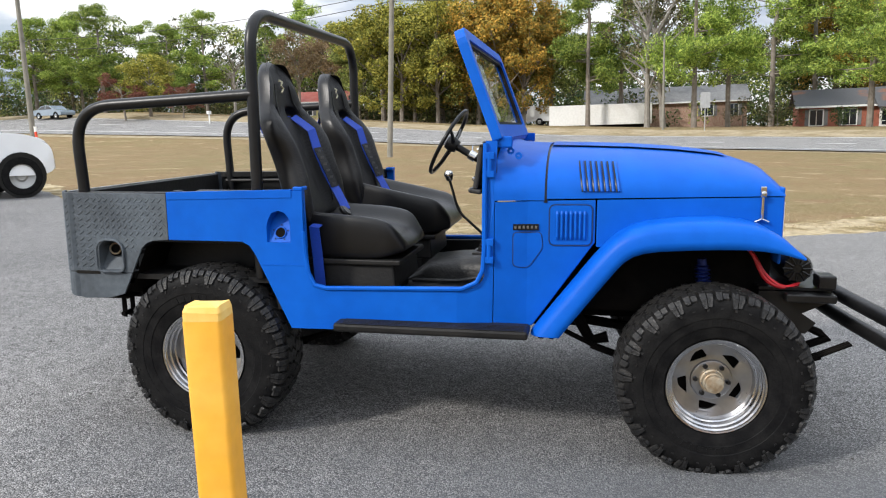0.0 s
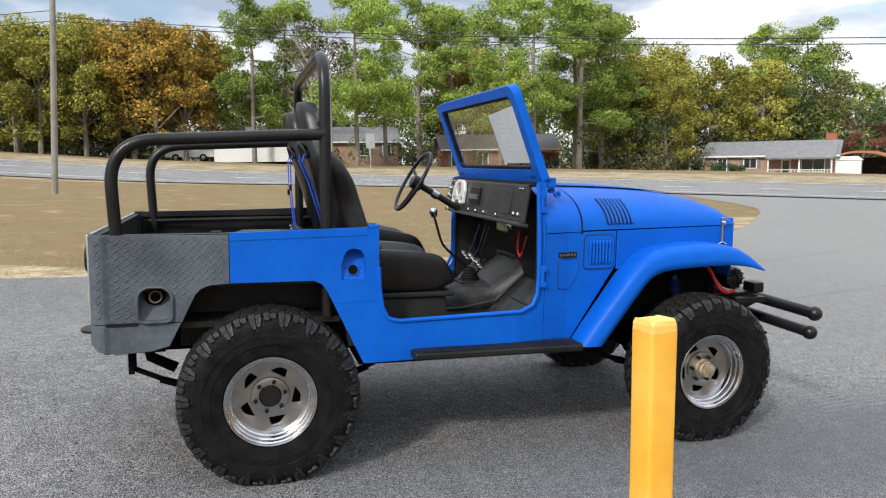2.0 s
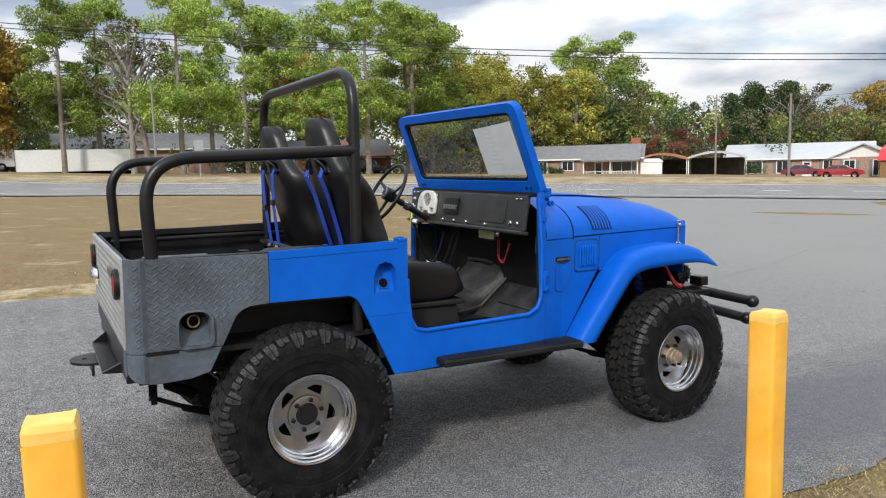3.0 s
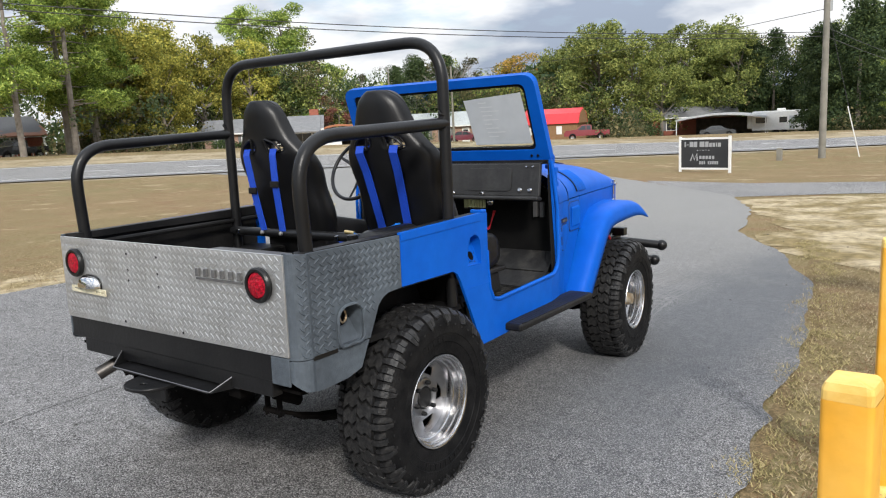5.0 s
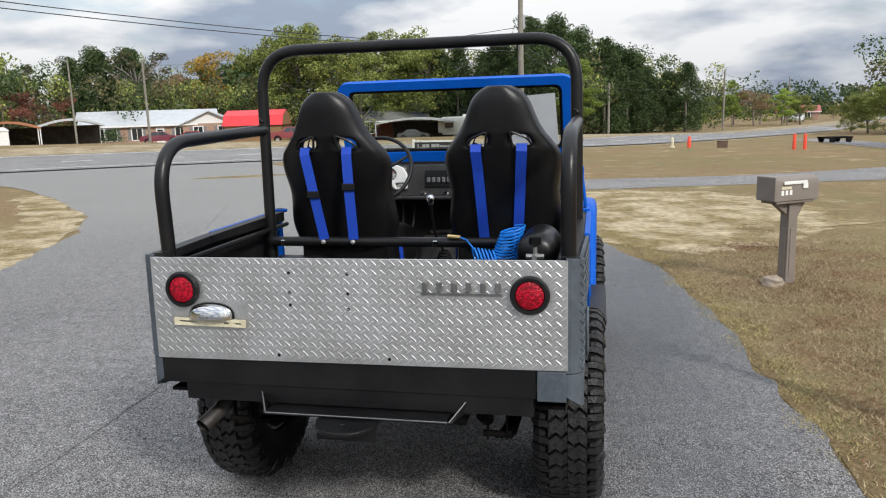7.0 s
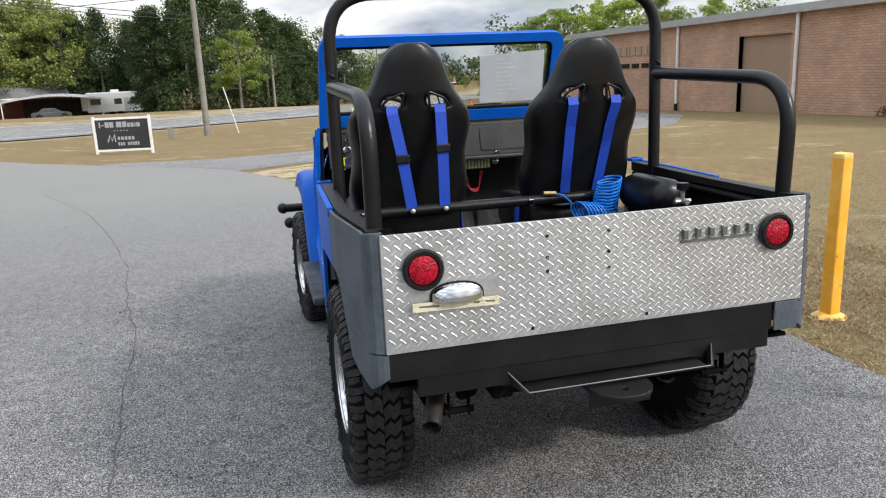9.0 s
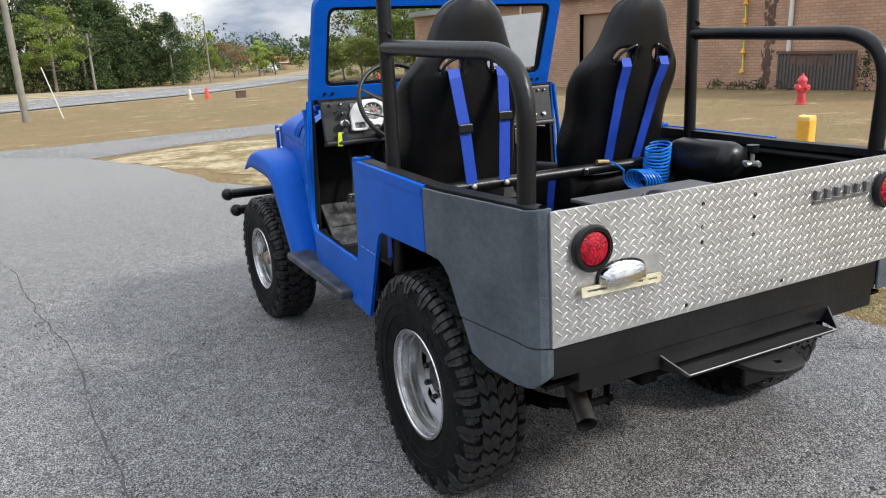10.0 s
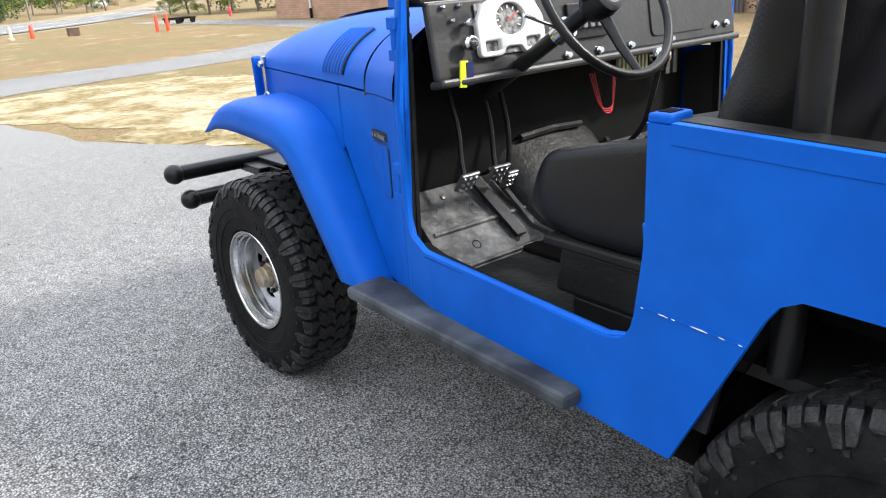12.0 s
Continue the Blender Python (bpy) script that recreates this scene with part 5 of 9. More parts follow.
ST = 2 * math.pi / LUGS
SHOULDER = {}
for s in (-1, 1):
    for k, long in enumerate((0.150, 0.178)):
        SHOULDER[s, k] = lug_mesh([(s * 0.086, -ST * 0.44, -ST * 0.10), (s * 0.100, -ST * 0.42, -ST * 0.04), (s * 0.125, -ST * 0.43, -ST * 0.02), (s * 0.145, -ST * 0.42, -ST * 0.02), (s * long, -ST * 0.30, -ST * 0.04)], 0.019)
        SHOULDER[s, k + 3] = lug_mesh([(s * 0.098, ST * 0.03, ST * 0.26), (s * 0.125, ST * 0.02, ST * 0.41), (s * 0.142, ST * 0.02, ST * 0.40), (s * (long - 0.007), ST * 0.02, ST * 0.28)], 0.015)
        SHOULDER[s, k + 5] = lug_mesh([(s * 0.180, -ST * 0.14, ST * 0.10), (s * (0.188 + k * 0.006), -ST * 0.10, ST * 0.06)], 0.006)
    SHOULDER[s, 2] = lug_mesh([(s * 0.0015, -ST * 0.08, ST * 0.74), (s * 0.028, -ST * 0.40, ST * 0.42), (s * 0.050, -ST * 0.16, ST * 0.66), (s * 0.084, -ST * 0.54, ST * 0.28)], 0.017)
bm = boxed(-0.011, 0.011, -0.003, 0.0, 0.268, 0.292)
SIDE_MARK = bpy.data.meshes.new("raised_mark")
bm.to_mesh(SIDE_MARK)
bm.free()
SIDE_MARK.materials.append(RUBBER)


def add_tread(w):
    """Shoulder and centre blocks, and the unlettered raised marks of the side wall."""
    for i in range(LUGS):
        for s in (-1, 1):
            o = i * ST + (ST / 2 if s > 0 else 0)
            for me, a in ((SHOULDER[s, i % 2], o), (SHOULDER[s, i % 2 + 3], o), (SHOULDER[s, i % 2 + 5], o), (SHOULDER[s, 2], o + ST * 0.5)):
                ob = new("tread_block", me)
                ob.parent = w
                ob.matrix_local = Matrix.Rotation(a, 4, "Y")
    for a0, cnt in ((-0.42, 5), (math.pi - 0.55, 9)):
        for j in range(cnt):
            ob = new("raised_mark", SIDE_MARK)
            ob.parent = w
            ob.matrix_local = Matrix.Rotation(a0 + j * 0.13, 4, "Y") @ Matrix.Translation((0, -0.1512, 0))


def rim_mesh():
    """The barrel; the outer side is towards -y."""
    bm = bmesh.new()
    prof = [(0.11, 0.205), (0.11, 0.190), (0.05, 0.174), (-0.055, 0.168), (-0.076, 0.171), (-0.080, 0.177), (-0.106, 0.180), (-0.110, 0.187), (-0.128, 0.190), (-0.132, 0.197), (-0.138, 0.199), (-0.140, 0.206), (-0.132, 0.210), (-0.120, 0.209)]
    lathe(bm, prof, (0, 0, 0), (0, 1, 0), 56)
    return bm


def disc_mesh():
    """The flat disc with five slanted three-cornered slots, and its raised boss."""
    slots = []
    for k in range(5):
        a = 2 * math.pi * k / 5 + 0.35
        tri = [(0.118, a - 0.34), (0.141, a - 0.02), (0.142, a + 0.25), (0.105, a + 0.37)]
        slots.append(rounded([(r * math.sin(b), r * math.cos(b)) for r, b in tri], [0.003, 0.02, 0.007, 0.007], 4))
    bm = sheet(circle(0, 0, 0.170, 60), slots + [circle(0, 0, 0.088, 36)], lambda u, v, d: Vector((u, -0.026 + d + max(0.0, math.hypot(u, v) - 0.15) * -0.5, v)), 0.006)
    lathe(bm, [(-0.022, 0.090), (-0.028, 0.089), (-0.036, 0.085), (-0.038, 0.078), (-0.038, 0.052), (-0.012, 0.050)], (0, 0, 0), (0, 1, 0), 40)
    lathe(bm, [(-0.024, 0.147), (-0.031, 0.149), (-0.031, 0.152), (-0.024, 0.154)], (0, 0, 0), (0, 1, 0), 60)
    return bm


tyre_bm, rim_bm, disc_bm = tyre_mesh(), rim_mesh(), disc_mesh()


def make_wheel(front):
    """A wheel with its outer face towards -y, as a part of the truck."""
    w = part("wheel", tyre_bm.copy(), RUBBER, truck, "chunky black mud-terrain tyre on a silver slotted wheel", smooth=True)
    add_tread(w)
    part("rim", rim_bm.copy(), STEEL, w, "deep-dish silver steel rim", smooth=True)
    disc = part("wheel_disc", disc_bm.copy(), DISC, w, "silver five-slot wheel disc", smooth=True)
    for i in range(20):
        a = 2 * math.pi * i / 20
        part("rim_rivet", lathed([(0, 0.004), (0.004, 0.003), (0.004, 0)], (0.160 * math.sin(a), -0.029, 0.160 * math.cos(a)), (0, -1, 0), 6), BADGE, w)
    for i in range(6):
        a = 2 * math.pi * i / 6 + 0.25
        part("wheel_nut", lathed([(0, 0.011), (0.018, 0.011), (0.026, 0.007), (0.026, 0)], (0.069 * math.sin(a), -0.036, 0.069 * math.cos(a)), (0, -1, 0), 6), BLACK, w)
    part("brake_drum", lathed([(0.02, 0.0), (0.02, 0.150), (0.10, 0.152), (0.10, 0)], (0, 0, 0), (0, 1, 0), 32), CHASSIS, w)
    if front:
        hub = part("locking_hub", lathed([(0.0, 0.052), (0.03, 0.052), (0.034, 0.046), (0.062, 0.044), (0.066, 0.040), (0.085, 0.038), (0.088, 0.030), (0.088, 0)], (0, -0.026, 0), (0, -1, 0), 28), RUST, w, "rusty free-wheel hub", smooth=True)
        for i in range(6):
            a = 2 * math.pi * i / 6
            part("hub_bolt", lathed([(0, 0.006), (0.008, 0.006), (0.008, 0)], (0.043 * math.sin(a), -0.059, 0.043 * math.cos(a)), (0, -1, 0), 6), BADGE, hub)
    else:
        part("hub_cap", lathed([(0, 0.052), (0.012, 0.052), (0.020, 0.045), (0.020, 0)], (0, -0.022, 0), (0, -1, 0), 28), BLACK, w, "black centre cap", smooth=True)
    return w


for x, front in ((0.0, False), (2.285, True)):
    w = make_wheel(front)
    yy = 0.735 if not front else 0.737
    w.matrix_local = pose(x, -yy, 0.388 if front else 0.400, 0, 20 if front else 0, 3 if front else 0) @ Matrix.Diagonal((0.975, 0.885, 0.975, 1) if front else (1, 0.885, 1, 1))
    copy_thing(w, pose(x, yy if front else 0.723, 0.388 if front else 0.400, 0, 47, 183 if front else 180) @ Matrix.Diagonal((0.975, 0.885, 0.975, 1) if front else (1, 0.885, 1, 1)))

# ---- running gear ----
for x in (0.0, 2.285):
    ax_part = part("axle", tubed([(x, -0.62, 0.412), (x, -0.25, 0.412), (x, 0.25, 0.412), (x, 0.62, 0.412)], 0.04, 14), CHASSIS, truck, smooth=True)
    dy = 0.0 if x < 1 else -0.2
    part("differential", lathed([(-0.15, 0.0), (-0.13, 0.07), (-0.05, 0.125), (0.05, 0.125), (0.13, 0.06), (0.2, 0.035), (0.2, 0)], (x, dy, 0.412), (1, 0, 0), 20), CHASSIS, ax_part, smooth=True)
    for s in (-1, 1):
        spring = bmesh.new()
        for k, ln in enumerate((0.62, 0.50, 0.38, 0.26)):
            pts = [(x + ln * t, s * 0.495, 0.352 - k * 0.010 + 0.145 * abs(t * ln / 0.62) ** 2.3) for t in [-1 + 0.2 * i for i in range(11)]]
            tube(spring, pts, 0.0075, 6)
            tube(spring, [(q[0], q[1] + 0.02, q[2]) for q in pts], 0.0075, 6)
            tube(spring, [(q[0], q[1] - 0.02, q[2]) for q in pts], 0.0075, 6)
        part("leaf_spring", spring, CHASSIS, truck)
        sh_top = (x + (0.16 if x < 1 else -0.02), s * 0.50, 0.86)
        damper = part("shock_absorber", tubed([(x + 0.02, s * 0.50, 0.42), sh_top], 0.020, 12), SHOCK if x > 1 else CHASSIS, truck, "blue shock absorber" if x > 1 else "", smooth=True)
        if x > 1:
            bm = bmesh.new()
            for i in range(9):
                k = 0.62 + i * 0.038
                p = Vector((x + 0.02, s * 0.50, 0.42)).lerp(Vector(sh_top), k)
                lathe(bm, [(-0.006, 0.020), (0, 0.036), (0.006, 0.020)], p, (0, 0, 1), 16)
            part("bellows", bm, SHOCK, damper, smooth=True)
        if x > 1:
            part("spring_hanger", tubed([(x - 0.57, s * 0.43, 0.56), (x - 0.50, s * 0.43, 0.44), (x - 0.42, s * 0.43, 0.46)], 0.028, 8), CHASSIS, truck)
for s in (-1, 1):
    part("chassis_rail", boxed(-0.70, 2.62, s * 0.36 - 0.035, s * 0.36 + 0.035, 0.55, 0.65), CHASSIS, truck, bevel=0.006)
    part("rear_link", tubed([(-0.56, s * 0.43, 0.62), (-0.545, s * 0.43, 0.53), (-0.43, s * 0.43, 0.47)], 0.026, 10), CHASSIS, truck)
    part("front_shackle", tubed([(2.62, s * 0.42, 0.60), (2.80, s * 0.42, 0.52), (2.84, s * 0.42, 0.50), (2.70, s * 0.42, 0.44)], 0.018, 8), CHASSIS, truck)
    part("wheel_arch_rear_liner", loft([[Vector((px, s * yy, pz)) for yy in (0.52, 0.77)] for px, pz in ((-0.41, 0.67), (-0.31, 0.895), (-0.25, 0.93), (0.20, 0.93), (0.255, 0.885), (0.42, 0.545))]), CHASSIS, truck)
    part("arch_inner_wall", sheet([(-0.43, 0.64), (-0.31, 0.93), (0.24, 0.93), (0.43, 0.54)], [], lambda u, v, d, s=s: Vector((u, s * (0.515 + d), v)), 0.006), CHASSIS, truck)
for x in (-0.66, 0.55, 1.3, 2.55):
    part("cross_member", boxed(x - 0.03, x + 0.03, -0.36, 0.36, 0.56, 0.63), CHASSIS, truck)
part("gearbox", boxed(0.95, 1.75, -0.14, 0.20, 0.42, 0.62, taper=0.03), CHASSIS, truck, bevel=0.03)
part("prop_shaft", tubed([(0.1, 0.0, 0.43), (1.0, 0.02, 0.50)], 0.03, 10), CHASSIS, truck)
part("front_prop_shaft", tubed([(2.15, -0.2, 0.43), (1.6, -0.12, 0.48)], 0.025, 10), CHASSIS, truck)
part("engine_block", boxed(1.62, 2.35, -0.20, 0.20, 0.55, 1.15, taper=0.03), CHASSIS, truck, bevel=0.03)
part("fuel_tank_guard", boxed(0.42, 0.95, -0.70, -0.40, 0.50, 0.61), CHASSIS, truck, bevel=0.01)
part("rear_apron_skid", boxed(0.42, 0.60, 0.40, 0.74, 0.47, 0.58), CHASSIS, truck, bevel=0.01)
part("tie_rod", tubed([(2.12, -0.58, 0.40), (2.12, 0.58, 0.40)], 0.014, 8), CHASSIS, truck)
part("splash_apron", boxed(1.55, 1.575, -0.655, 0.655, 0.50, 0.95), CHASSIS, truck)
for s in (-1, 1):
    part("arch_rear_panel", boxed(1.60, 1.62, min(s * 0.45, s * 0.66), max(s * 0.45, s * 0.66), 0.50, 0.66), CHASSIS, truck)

# front bumper: plate, winch and two tubes with round ends on each side
bumper = part("front_bumper", boxed(2.60, 2.80, -0.62, 0.62, 0.700, 0.735), BLACK, truck, "black steel front bumper with winch", bevel=0.006)
part("winch_plate", boxed(2.50, 2.80, -0.55, 0.55, 0.740, 0.752), BLACK, bumper)
part("bumper_tube", tubed(fillet([(2.775, 0.915, 0.743), (2.80, 0.40, 0.735), (2.86, -0.40, 0.705), (2.98, -0.80, 0.663)], 0.15), 0.032, 16), BLACK, bumper, smooth=True)
part("bumper_tube", tubed(fillet([(2.745, 0.875, 0.633), (2.80, 0.40, 0.625), (2.88, -0.36, 0.595), (3.02, -0.73, 0.538)], 0.15), 0.032, 16), BLACK, bumper, smooth=True)
for p in ((2.775, 0.915, 0.743), (2.98, -0.80, 0.663), (2.745, 0.875, 0.633), (3.02, -0.73, 0.538)):
    part("ball_end", lathed([(-0.042 * math.cos(math.pi * i / 10), max(0.042 * math.sin(math.pi * i / 10), 0.0)) for i in range(11)], p, (0.2, 1, 0), 18), BLACK, bumper, smooth=True)
for s in (-1, 1):
    part("bumper_bracket", sheet([(2.50, 0.735), (2.50, 0.66), (2.62, 0.56), (2.70, 0.55), (2.74, 0.60), (2.68, 0.64), (2.80, 0.70), (2.80, 0.735)], [], lambda u, v, d, s=s: Vector((u, s * 0.56 + d, v)), 0.012), BLACK, bumper)
    part("plate_bolt", lathed([(0, 0.012), (0.010, 0.010), (0.010, 0)], (2.77, s * 0.40, 0.752), (0, 0, 1), 8), GALVB, bumper)
    part("lashing_eye", tubed([Vector((2.70 + 0.03 * math.sin(a), s * 0.30, 0.755 + 0.03 * max(0.0, math.cos(a)))) for a in (math.pi * (i / 10 - 0.5) for i in range(11))], 0.006, 6), BLACK, bumper)
part("winch_motor", lathed([(-0.1, 0.0), (-0.1, 0.055), (-0.085, 0.066), (0.08, 0.066), (0.10, 0.05), (0.1, 0)], (2.66, -0.42, 0.83), (0, 1, 0), 22), BLACK, bumper, smooth=True)
fins = bmesh.new()
for i in range(12):
    a = 2 * math.pi * i / 12
    tube(fins, [(2.66 + 0.02 * math.sin(a), -0.525, 0.83 + 0.02 * math.cos(a)), (2.66 + 0.060 * math.sin(a), -0.522, 0.83 + 0.060 * math.cos(a))], 0.005, 6)
part("motor_fins", fins, BLACK, bumper)
part("winch_box", boxed(2.73, 2.80, -0.60, -0.50, 0.755, 0.815), BLACK, bumper, bevel=0.008)
part("winch_drum", lathed([(-0.22, 0.0), (-0.22, 0.06), (-0.20, 0.06), (-0.20, 0.04), (0.2, 0.04), (0.2, 0.06), (0.22, 0.06), (0.22, 0)], (2.68, -0.05, 0.81), (0, 1, 0), 20), BLACK, bumper, smooth=True)
bm = bmesh.new()
for k in range(2):
    tube(bm, fillet([(2.40, -0.42, 0.93), (2.46, -0.52 - k * 0.02, 0.92), (2.52, -0.56, 0.80 - k * 0.02), (2.60, -0.55, 0.745), (2.68, -0.50, 0.76), (2.66, -0.47, 0.80), (2.60, -0.45, 0.86)], 0.06), 0.009, 8)
part("winch_cable", bm, WIRE, bumper, "red winch power cable", smooth=True)

# ---- things in the bed ----
tank = thing("air_tank", "black cylindrical air tank with a metal valve and gauge", "air tank", TILT)
part("cylinder", lathed([(-0.215, 0.0), (-0.210, 0.045), (-0.192, 0.075), (-0.16, 0.086), (0.10, 0.086), (0.135, 0.075), (0.155, 0.045), (0.160, 0)], (0.05, -0.60, 1.070), (1, 0, 0), 32), BLACK, tank, smooth="all")
part("foot", boxed(-0.06, 0.16, -0.64, -0.56, 0.955, 1.0), BLACK, tank, bevel=0.004)
bm = tubed([(-0.185, -0.60, 1.075), (-0.25, -0.60, 1.075), (-0.262, -0.60, 1.075)], 0.011, 10)
tube(bm, [(-0.225, -0.635, 1.075), (-0.225, -0.565, 1.075)], 0.010, 8)
tube(bm, [(-0.225, -0.60, 1.07), (-0.225, -0.60, 1.115)], 0.009, 8)
valve = part("valve", bm, GALVB, tank, "grey metal valve", smooth=True)
part("gauge", lathed([(-0.012, 0.0), (-0.012, 0.024), (0.016, 0.024), (0.016, 0)], (-0.225, -0.60, 1.135), (0, 0, 1), 20), BLACK, valve, "black gauge", smooth=True)
hose = thing("coiled_air_hose", "bright blue coiled air hose lying on the bed", "hose", TILT)
coil = []
for i in range(11 * 16 + 1):
    a = 2 * math.pi * i / 16
    k = i / (11 * 16)
    coil.append(Vector((0.135 + 0.03 * k, -0.425 - 0.045 * k, 0.985 + 0.150 * k)) + Vector((0.054 * math.cos(a), 0.054 * math.sin(a), 0.012 * math.sin(a + 0.9 + 2 * k))))
part("coil", tubed(coil, 0.0046, 6), HOSE, hose, smooth=True)
loops = []
for i in range(6 * 16 + 1):
    a = 2 * math.pi * i / 16
    k = i / 96
    loops.append(Vector((0.125, -0.40 + 0.10 * k, 0.99 + 0.015 * k)) + Vector((0.050 * math.cos(a), 0.022 * math.sin(a + 0.8), 0.046 * math.sin(a))))
loops += [Vector((0.17, -0.28, 1.045)), Vector((0.19, -0.25, 1.075)), Vector((0.20, -0.22, 1.085))]
part("loose_loop", tubed(loops, 0.0046, 6), HOSE, hose, smooth=True)
part("hose_end", tubed([(0.20, -0.22, 1.085), (0.20, -0.16, 1.090)], 0.010, 10), BRASS, hose)
tool_box = thing("bed_box", "flat grey-lidded fuel cell with a round filler plate, in the bed", "box", TILT)
part("body", boxed(-0.53, -0.23, -0.26, 0.265, 0.762, 1.035), TUB, tool_box, bevel=0.008)
part("lid", boxed(-0.55, -0.213, -0.28, 0.289, 1.036, 1.050), MIDGREY, tool_box, "grey sheet lid", bevel=0.004)
cap = part("filler_plate", lathed([(0.0, 0.058), (0.006, 0.060), (0.008, 0.056), (0.008, 0.040), (0.016, 0.038), (0.020, 0.032), (0.020, 0.0)], (-0.400, 0.053, 1.050), (0, 0, 1), 28), BLACK, tool_box, "round black bolted filler plate", smooth=True)
for k in range(12):
    a = 2 * math.pi * k / 12
    part("plate_screw", lathed([(0, 0.005), (0.004, 0.004), (0.004, 0)], (-0.400 + 0.049 * math.cos(a), 0.053 + 0.049 * math.sin(a), 1.058), (0, 0, 1), 6), GALVB, cap)

# ---- ground ----
NEAR_EDGE = [(-160, 88), (-100, 73), (-70, 64), (-40, 55), (-16, 49), (6, 43), (20, 33), (30, 23.5), (38, 14), (48, 2.5), (57, -7), (75, -18), (104, -32), (200, -76), (420, -180)]


def smooth_path(pts, n=8):
    """A soft curve through points."""
    pts = [Vector((*p, 0)) for p in pts]
    out = []
    for i in range(len(pts) - 1):
        p0, p1, p2, p3 = pts[max(i - 1, 0)], pts[i], pts[i + 1], pts[min(i + 2, len(pts) - 1)]
        for k in range(n):
            t = k / n
            out.append(0.5 * ((2 * p1) + (p2 - p0) * t + (2 * p0 - 5 * p1 + 4 * p2 - p3) * t * t + (3 * p1 - p0 - 3 * p2 + p3) * t ** 3))
    out.append(pts[-1])
    return out


EDGE = smooth_path(NEAR_EDGE)
EX = np.array([p.x for p in EDGE])
EY = np.array([p.y for p in EDGE])


def road_side(x, y):
    """How far a point lies beyond the road's near edge, roughly."""
    d2 = (EX - x) ** 2 + (EY - y) ** 2
    i = int(np.argmin(d2))
    a, b = EDGE[max(i - 1, 0)], EDGE[min(i + 1, len(EDGE) - 1)]
    t = (b - a).normalized()
    return -(t.x * 0 - t.y * 0) + ((y - EDGE[i].y) * t.x - (x - EDGE[i].x) * t.y)


def soft(a, b, x):
    t = max(0.0, min(1.0, (x - a) / (b - a)))
    return t * t * (3 - 2 * t)


RISE = ((-100, 3.6), (-50, 3.4), (-33, 2.7), (-10, 1.6), (8, 1.2), (45, 1.15), (56, 0.6), (66, 0.8), (95, 0.1), (150, 0.5), (250, 2.0))


def land(x, y):
    z = -0.02444 * max(-60.0, min(x, 190.0))
    lead = 10 * max(0.0, min(1.0, -x / 20))
    z -= 0.36 * math.exp(-((x - 32) / 9) ** 2 - ((y - 3) / 7) ** 2)
    z += lerp(RISE, x) * soft(-lead, 18, road_side(x, y))
    return z


def grid_axis(lo, hi, fine_lo, fine_hi, fine, coarse):
    out, v = [], lo
    while v < hi:
        out.append(v)
        v += fine if fine_lo <= v < fine_hi else coarse
    return out + [hi]


def ground_material():
    m = mat("dry_lawn", (0.21, 0.145, 0.070), 0.95, spec=0.1)
    nt = m.node_tree
    nodes, links = nt.nodes, nt.links
    b = nodes["Principled BSDF"]
    tc = nodes.new("ShaderNodeTexCoord")

    def noise(scale, detail=6.0, rough=0.6):
        n = nodes.new("ShaderNodeTexNoise")
        n.inputs["Scale"].default_value, n.inputs["Detail"].default_value, n.inputs["Roughness"].default_value = scale, detail, rough
        links.new(tc.outputs["Object"], n.inputs["Vector"])
        return n.outputs["Fac"]

    def ramp(fac, lo, hi):
        r = nodes.new("ShaderNodeMapRange")
        r.inputs["From Min"].default_value, r.inputs["From Max"].default_value = lo, hi
        links.new(fac, r.inputs["Value"])
        return r.outputs["Result"]

    def mix(fac, c1, c2):
        x = nodes.new("ShaderNodeMixRGB")
        links.new(fac, x.inputs["Fac"])
        for k, c in (("Color1", c1), ("Color2", c2)):
            if isinstance(c, tuple):
                x.inputs[k].default_value = (*c, 1)
            else:
                links.new(c, x.inputs[k])
        return x.outputs["Color"]
    c = mix(ramp(noise(0.10, 4), 0.40, 0.62), (0.175, 0.116, 0.060), (0.135, 0.120, 0.052))
    c = mix(ramp(noise(0.55, 8), 0.50, 0.72), c, (0.235, 0.175, 0.095))
    c = mix(ramp(noise(2.2, 8, 0.7), 0.52, 0.74), c, (0.12, 0.095, 0.036))
    c = mix(ramp(noise(1.1, 6, 0.65), 0.52, 0.66), c, (0.155, 0.080, 0.046))
    c = mix(ramp(noise(4.5, 7, 0.75), 0.54, 0.66), c, (0.105, 0.078, 0.034))
    c = mix(ramp(noise(0.7, 10, 0.78), 0.555, 0.635), c, (0.37, 0.30, 0.19))
    c = mix(ramp(noise(26, 4, 0.7), 0.45, 0.72), c, (0.33, 0.255, 0.15))
    c = mix(ramp(noise(60, 3, 0.8), 0.53, 0.70), c, (0.085, 0.058, 0.028))
    c = mix(ramp(noise(170, 3, 0.8), 0.50, 0.68), c, (0.30, 0.225, 0.12))
    links.new(c, b.inputs["Base Color"])
    bp = nodes.new("ShaderNodeBump")
    bp.inputs["Strength"].default_value, bp.inputs["Distance"].default_value = 0.6, 0.03
    links.new(noise(35, 5, 0.75), bp.inputs["Height"])
    links.new(bp.outputs["Normal"], b.inputs["Normal"])
    return m


